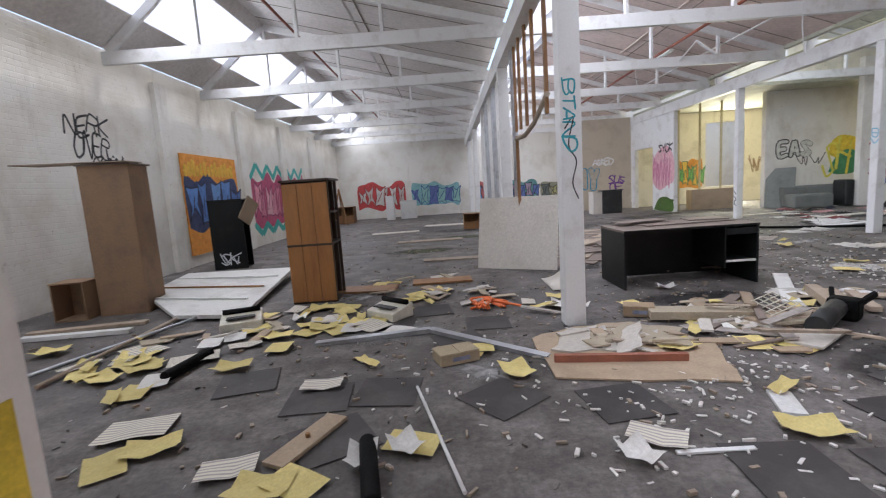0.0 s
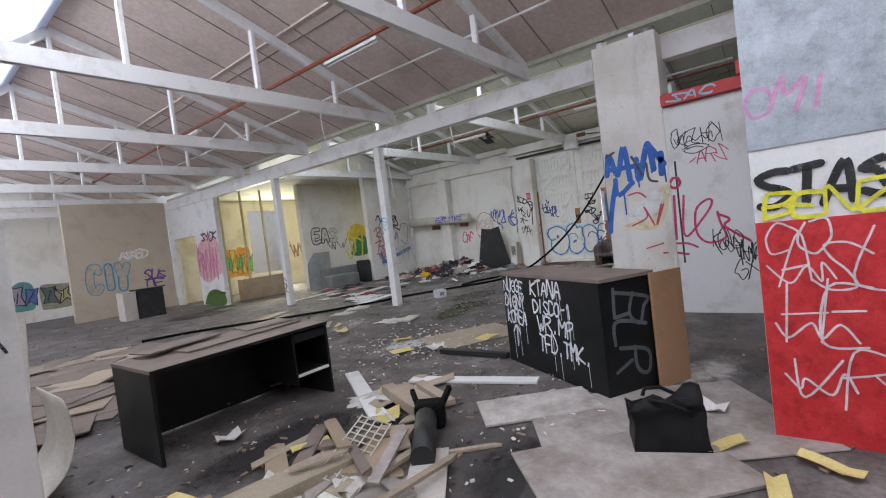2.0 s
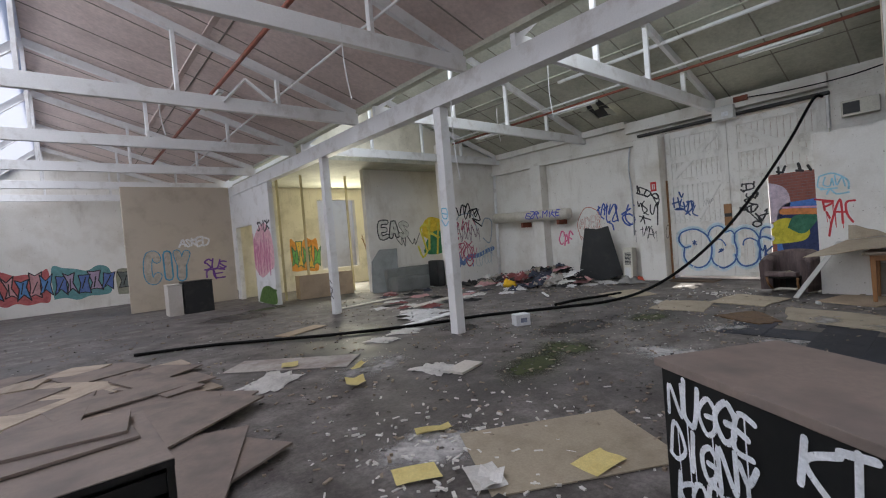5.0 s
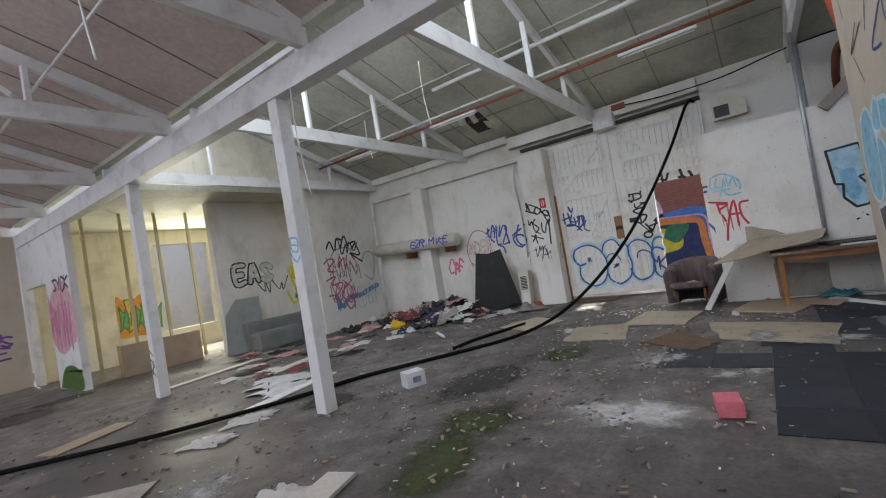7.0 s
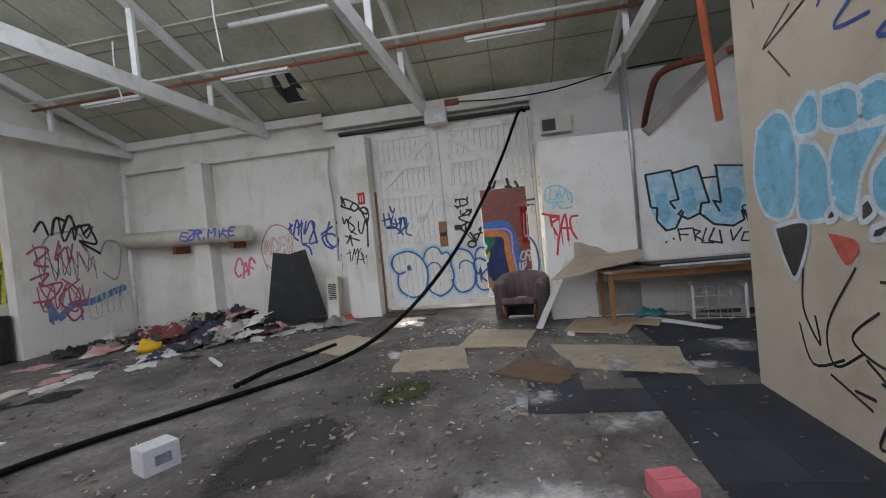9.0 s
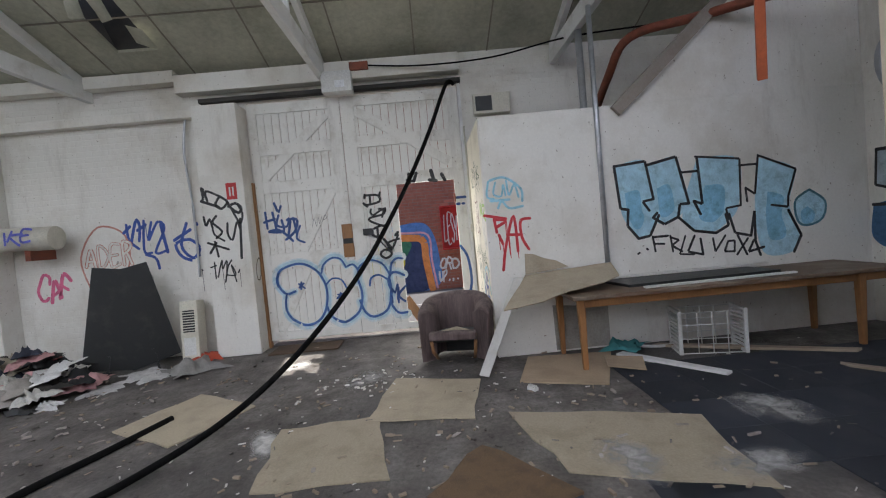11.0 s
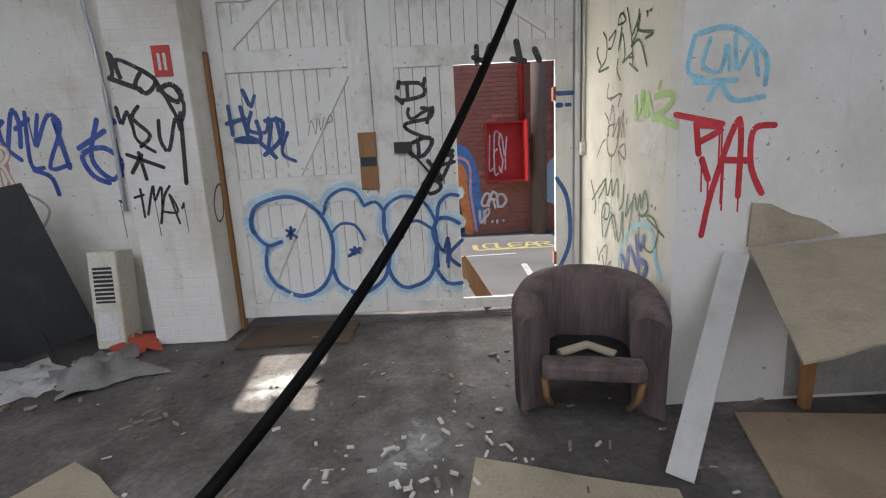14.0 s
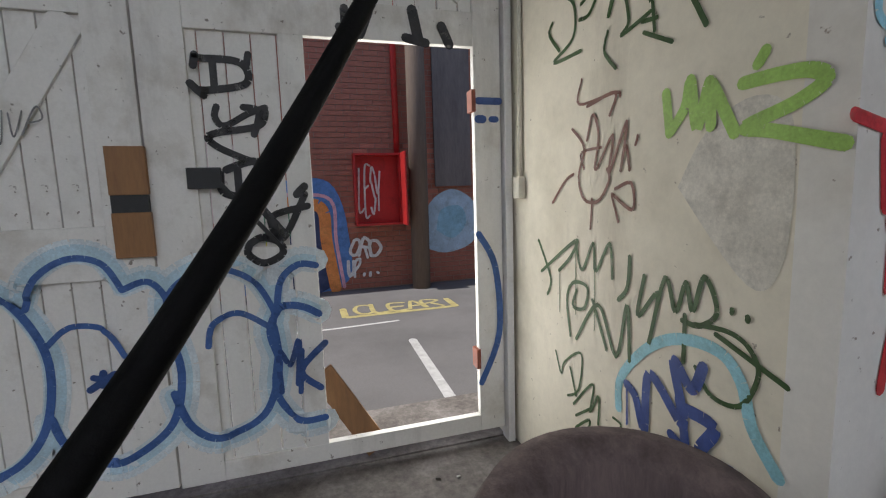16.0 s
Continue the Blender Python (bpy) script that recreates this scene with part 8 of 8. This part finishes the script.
carton(pose(9.37, 8.48, 0, 0, 0, -25), 0.25, 0.2, 0.18, (0.68, 0.68, 0.7), "small white carton on the concrete")
carton(pose(8.98, 5.08, 0.012, 0, 0, 12), 0.23, 0.17, 0.11, (0.72, 0.18, 0.22), "small pink carton on the floor", "pink_carton")
carton(pose(0.05, 3.62, 0.01, 0, 0, 20), 0.34, 0.22, 0.09, (0.42, 0.34, 0.22), "squashed brown carton full of yellow papers", "brown_carton")
carton(pose(1.95, 4.55, 0.01, 0, 0, -20), 0.3, 0.2, 0.1, (0.36, 0.26, 0.16), "broken brown drawer box on the floor", "drawer_box")


def machine(m, lb):
    t = thing("office_machine", lb, "machine", "", m)
    bm = bmesh.new(); vs = box(bm, -0.22, 0.22, -0.16, 0.16, 0, 0.09)
    for v in vs[4:]:
        v.co.z += 0.07 * (v.co.y > 0)
    part("case", bm, cream_plastic, t, bevel=0.012)
    bm = bmesh.new(); tube(bm, [(-0.2, 0.09, 0.17), (0.2, 0.09, 0.17)], 0.03, 10); part("roller", bm, black_rubber, t)
    bm = bmesh.new(); box(bm, -0.15, 0.15, -0.12, -0.02, 0.125, 0.135); part("keyboard", bm, black_paint, t)
    return t


machine(pose(-0.68, 5.05, 0.01, 0, 0, -40), "broken cream office machine with a black roller")
machine(pose(-2.37, 5.0, 0.01, 0, 0, 20), "broken cream office machine among the papers")
t = thing("chair_base", "overturned black office chair part", "chair", "", pose(3.3, 3.85, 0.0, 0, 0, 35))
bm = bmesh.new(); tube(bm, [(-0.3, 0, 0.09), (0.25, 0.02, 0.13)], 0.085, 12); part("cushion", bm, black_paint, t)
bm = bmesh.new(); box(bm, 0.3, 0.5, -0.12, 0.12, 0.0, 0.2); part("mechanism", bm, black_rubber, t, bevel=0.04)
for s in (-1, 1):
    bm = bmesh.new(); bar(bm, (0.3, 0.05 * s, 0.1), (0.62, 0.16 * s, 0.22), 0.04, 0.05); part("arm", bm, black_rubber, t, bevel=0.008)
t = thing("wire_grille", "cream wire grille lying in the debris", "grille", "", pose(2.95, 4.2, 0.1, 18, -10, 20))
for k in range(11):
    bm = bmesh.new(); bar(bm, (-0.33 + 0.066 * k, -0.12, 0), (-0.33 + 0.066 * k, 0.12, 0), 0.008, 0.008); part("wire", bm, cream_plastic, t)
for k in range(5):
    bm = bmesh.new(); bar(bm, (-0.34, -0.12 + 0.06 * k, 0.006), (0.34, -0.12 + 0.06 * k, 0.006), 0.008, 0.008); part("wire", bm, cream_plastic, t)

HEAP = (2.85, 4.15)
# broken boards in the debris between the desk and the counter
split = random.Random(23)
for k in range(34):
    l, w, th = split.uniform(0.2, 0.75), split.uniform(0.035, 0.16), split.uniform(0.008, 0.028)
    bm = bmesh.new()
    ends = [split.uniform(-0.04, 0.04) for _ in range(4)]
    lo = [(-l / 2 + ends[0], -w / 2), (l / 2 + ends[1], -w / 2), (l / 2 + ends[2] + 0.03, split.uniform(-0.2, 0.2) * w), (l / 2 + ends[2], w / 2), (-l / 2 + ends[3], w / 2)]
    lv, hv = [bm.verts.new((x, y, 0)) for x, y in lo], [bm.verts.new((x, y, th)) for x, y in lo]
    bm.faces.new(lv[::-1]), bm.faces.new(hv)
    for i in range(5):
        bm.faces.new((lv[i - 1], lv[i], hv[i], hv[i - 1]))
    ob = tagged(part("broken_board", bm, split.choice([raw_timber, raw_timber, dusty_top, cardboard, plywood, pale_board, trampled]), None, "short broken board in the debris heap", 0.002), category="board", group="broken boards")
    ob.matrix_world = pose(HEAP[0] + split.gauss(0, 0.3), HEAP[1] + split.gauss(0, 0.3), 0.012 + 0.004 * k * (k % 3 == 0), split.uniform(-5, 5), split.uniform(-5, 5), split.gauss(30, 40))

# dust lying on the blue floor tiles
for x, y, sx, sy, a in ((10.5, 5.7, 1.0, 0.8, 0), (11.4, 4.9, 1.4, 0.9, 20), (9.9, 5.2, 0.7, 0.9, 0), (11.9, 3.6, 1.5, 1.2, 40), (11.2, 4.2, 0.8, 1.4, 0)):
    bm = bmesh.new(); bm.faces.new([bm.verts.new((sx / 2 * i, sy / 2 * j, 0)) for i, j in ((-1, -1), (1, -1), (1, 1), (-1, 1))])
    ob = part("dust_patch", bm, dust, ob_of["floor"])
    ob.matrix_world = pose(x, y, 0.0158 + 0.0001 * x, 0, 0, a)
rubble("plaster_lumps", ((9.3, 6.6, 0.7, 0.7, 10), (10.3, 6.9, 0.9, 0.7, 18), (10.8, 5.6, 0.5, 0.5, 10), (11.9, 4.3, 0.5, 0.5, 12), (12.6, 9.8, 0.9, 0.6, 40), (9.2, 10.5, 0.6, 0.9, 25)), trampled, 0.05, "dirty white plaster lumps on the concrete", 9)
t = thing("switch_conduit", "cream conduit with a small switch box on the cream wall", "conduit", "", pose(15.5, 5.365, 0))
bm = bmesh.new(); tube(bm, [(0, 0, 1.6), (0, 0, 3.1)], 0.012, 8); part("conduit", bm, cream_plastic, t)
bm = bmesh.new(); box(bm, -0.035, 0.035, -0.012, 0.03, 1.5, 1.62); part("switch_box", bm, cream_plastic, t, bevel=0.006)
# hanging cables in the roof
for x, y, z, l, lb in ((6.35, 8.3, 4.2, 0.9, "grey cable hanging from the roof"), (8.3, 8.6, 3.62, 1.2, "grey cable hanging beside the post"), (11.4, 9.0, 4.9, 1.1, "white cable hanging from the grey roof"), (12.0, 11.0, 4.6, 0.8, "white cable hanging from the grey roof"), (5.0, 12.0, 4.2, 0.6, "grey cable hanging from the roof")):
    run("hanging_cable", [(x, y, z), (x + 0.02, y + 0.03, z - l * 0.5), (x + 0.06, y, z - l)], 0.009, white_timber, lb, "cable", True, 6)
t = thing("light_bracket", "white bent light bracket hanging under the roof", "bracket", "", pose(6.2, 11.4, 0))
for a, b in (((0, 0, 4.5), (-0.35, 0.1, 4.1)), ((0, 0, 4.5), (0.4, -0.1, 4.15))):
    bm = bmesh.new(); bar(bm, a, b, 0.1, 0.03); part("arm", bm, white_timber, t)

# ---- pieces of the brick wall, last ----
bm = bmesh.new(); box(bm, -0.012, 0.0, -0.113, 0.113, 0.0, 0.074)
brick_mesh = mesh_of("brick", bm, brick_m)
verts, faces, made = [], [], 0
for r in range(88):
    for c in range(165):
        y = -14 + 0.236 * c + (0.118 if r % 2 else 0)
        z = 0.0 + 0.085 * r
        if 4.35 < y < 5.9 and 0.9 < z < 2.3 and made < 300:
            ob = new("brick", brick_mesh); ob.parent = bw; ob.location = (BX, y, z); made += 1
        elif 2.0 < y < 11.0 and z < 5:
            b = len(verts)
            verts += [(BX - dx, y + dy, z + dz) for dx in (0, 0.012) for dy, dz in ((-0.113, 0), (0.113, 0), (0.113, 0.074), (-0.113, 0.074))]
            faces += [(b + 4, b + 5, b + 6, b + 7), (b, b + 1, b + 5, b + 4), (b + 1, b + 2, b + 6, b + 5), (b + 2, b + 3, b + 7, b + 6), (b + 3, b, b + 4, b + 7)]
me = bpy.data.meshes.new("brickwork")
me.from_pydata(verts, [], faces)
me.materials.append(brick_m)
ob = tagged(new("brickwork", me), kind="stuff")
ob.parent = bw
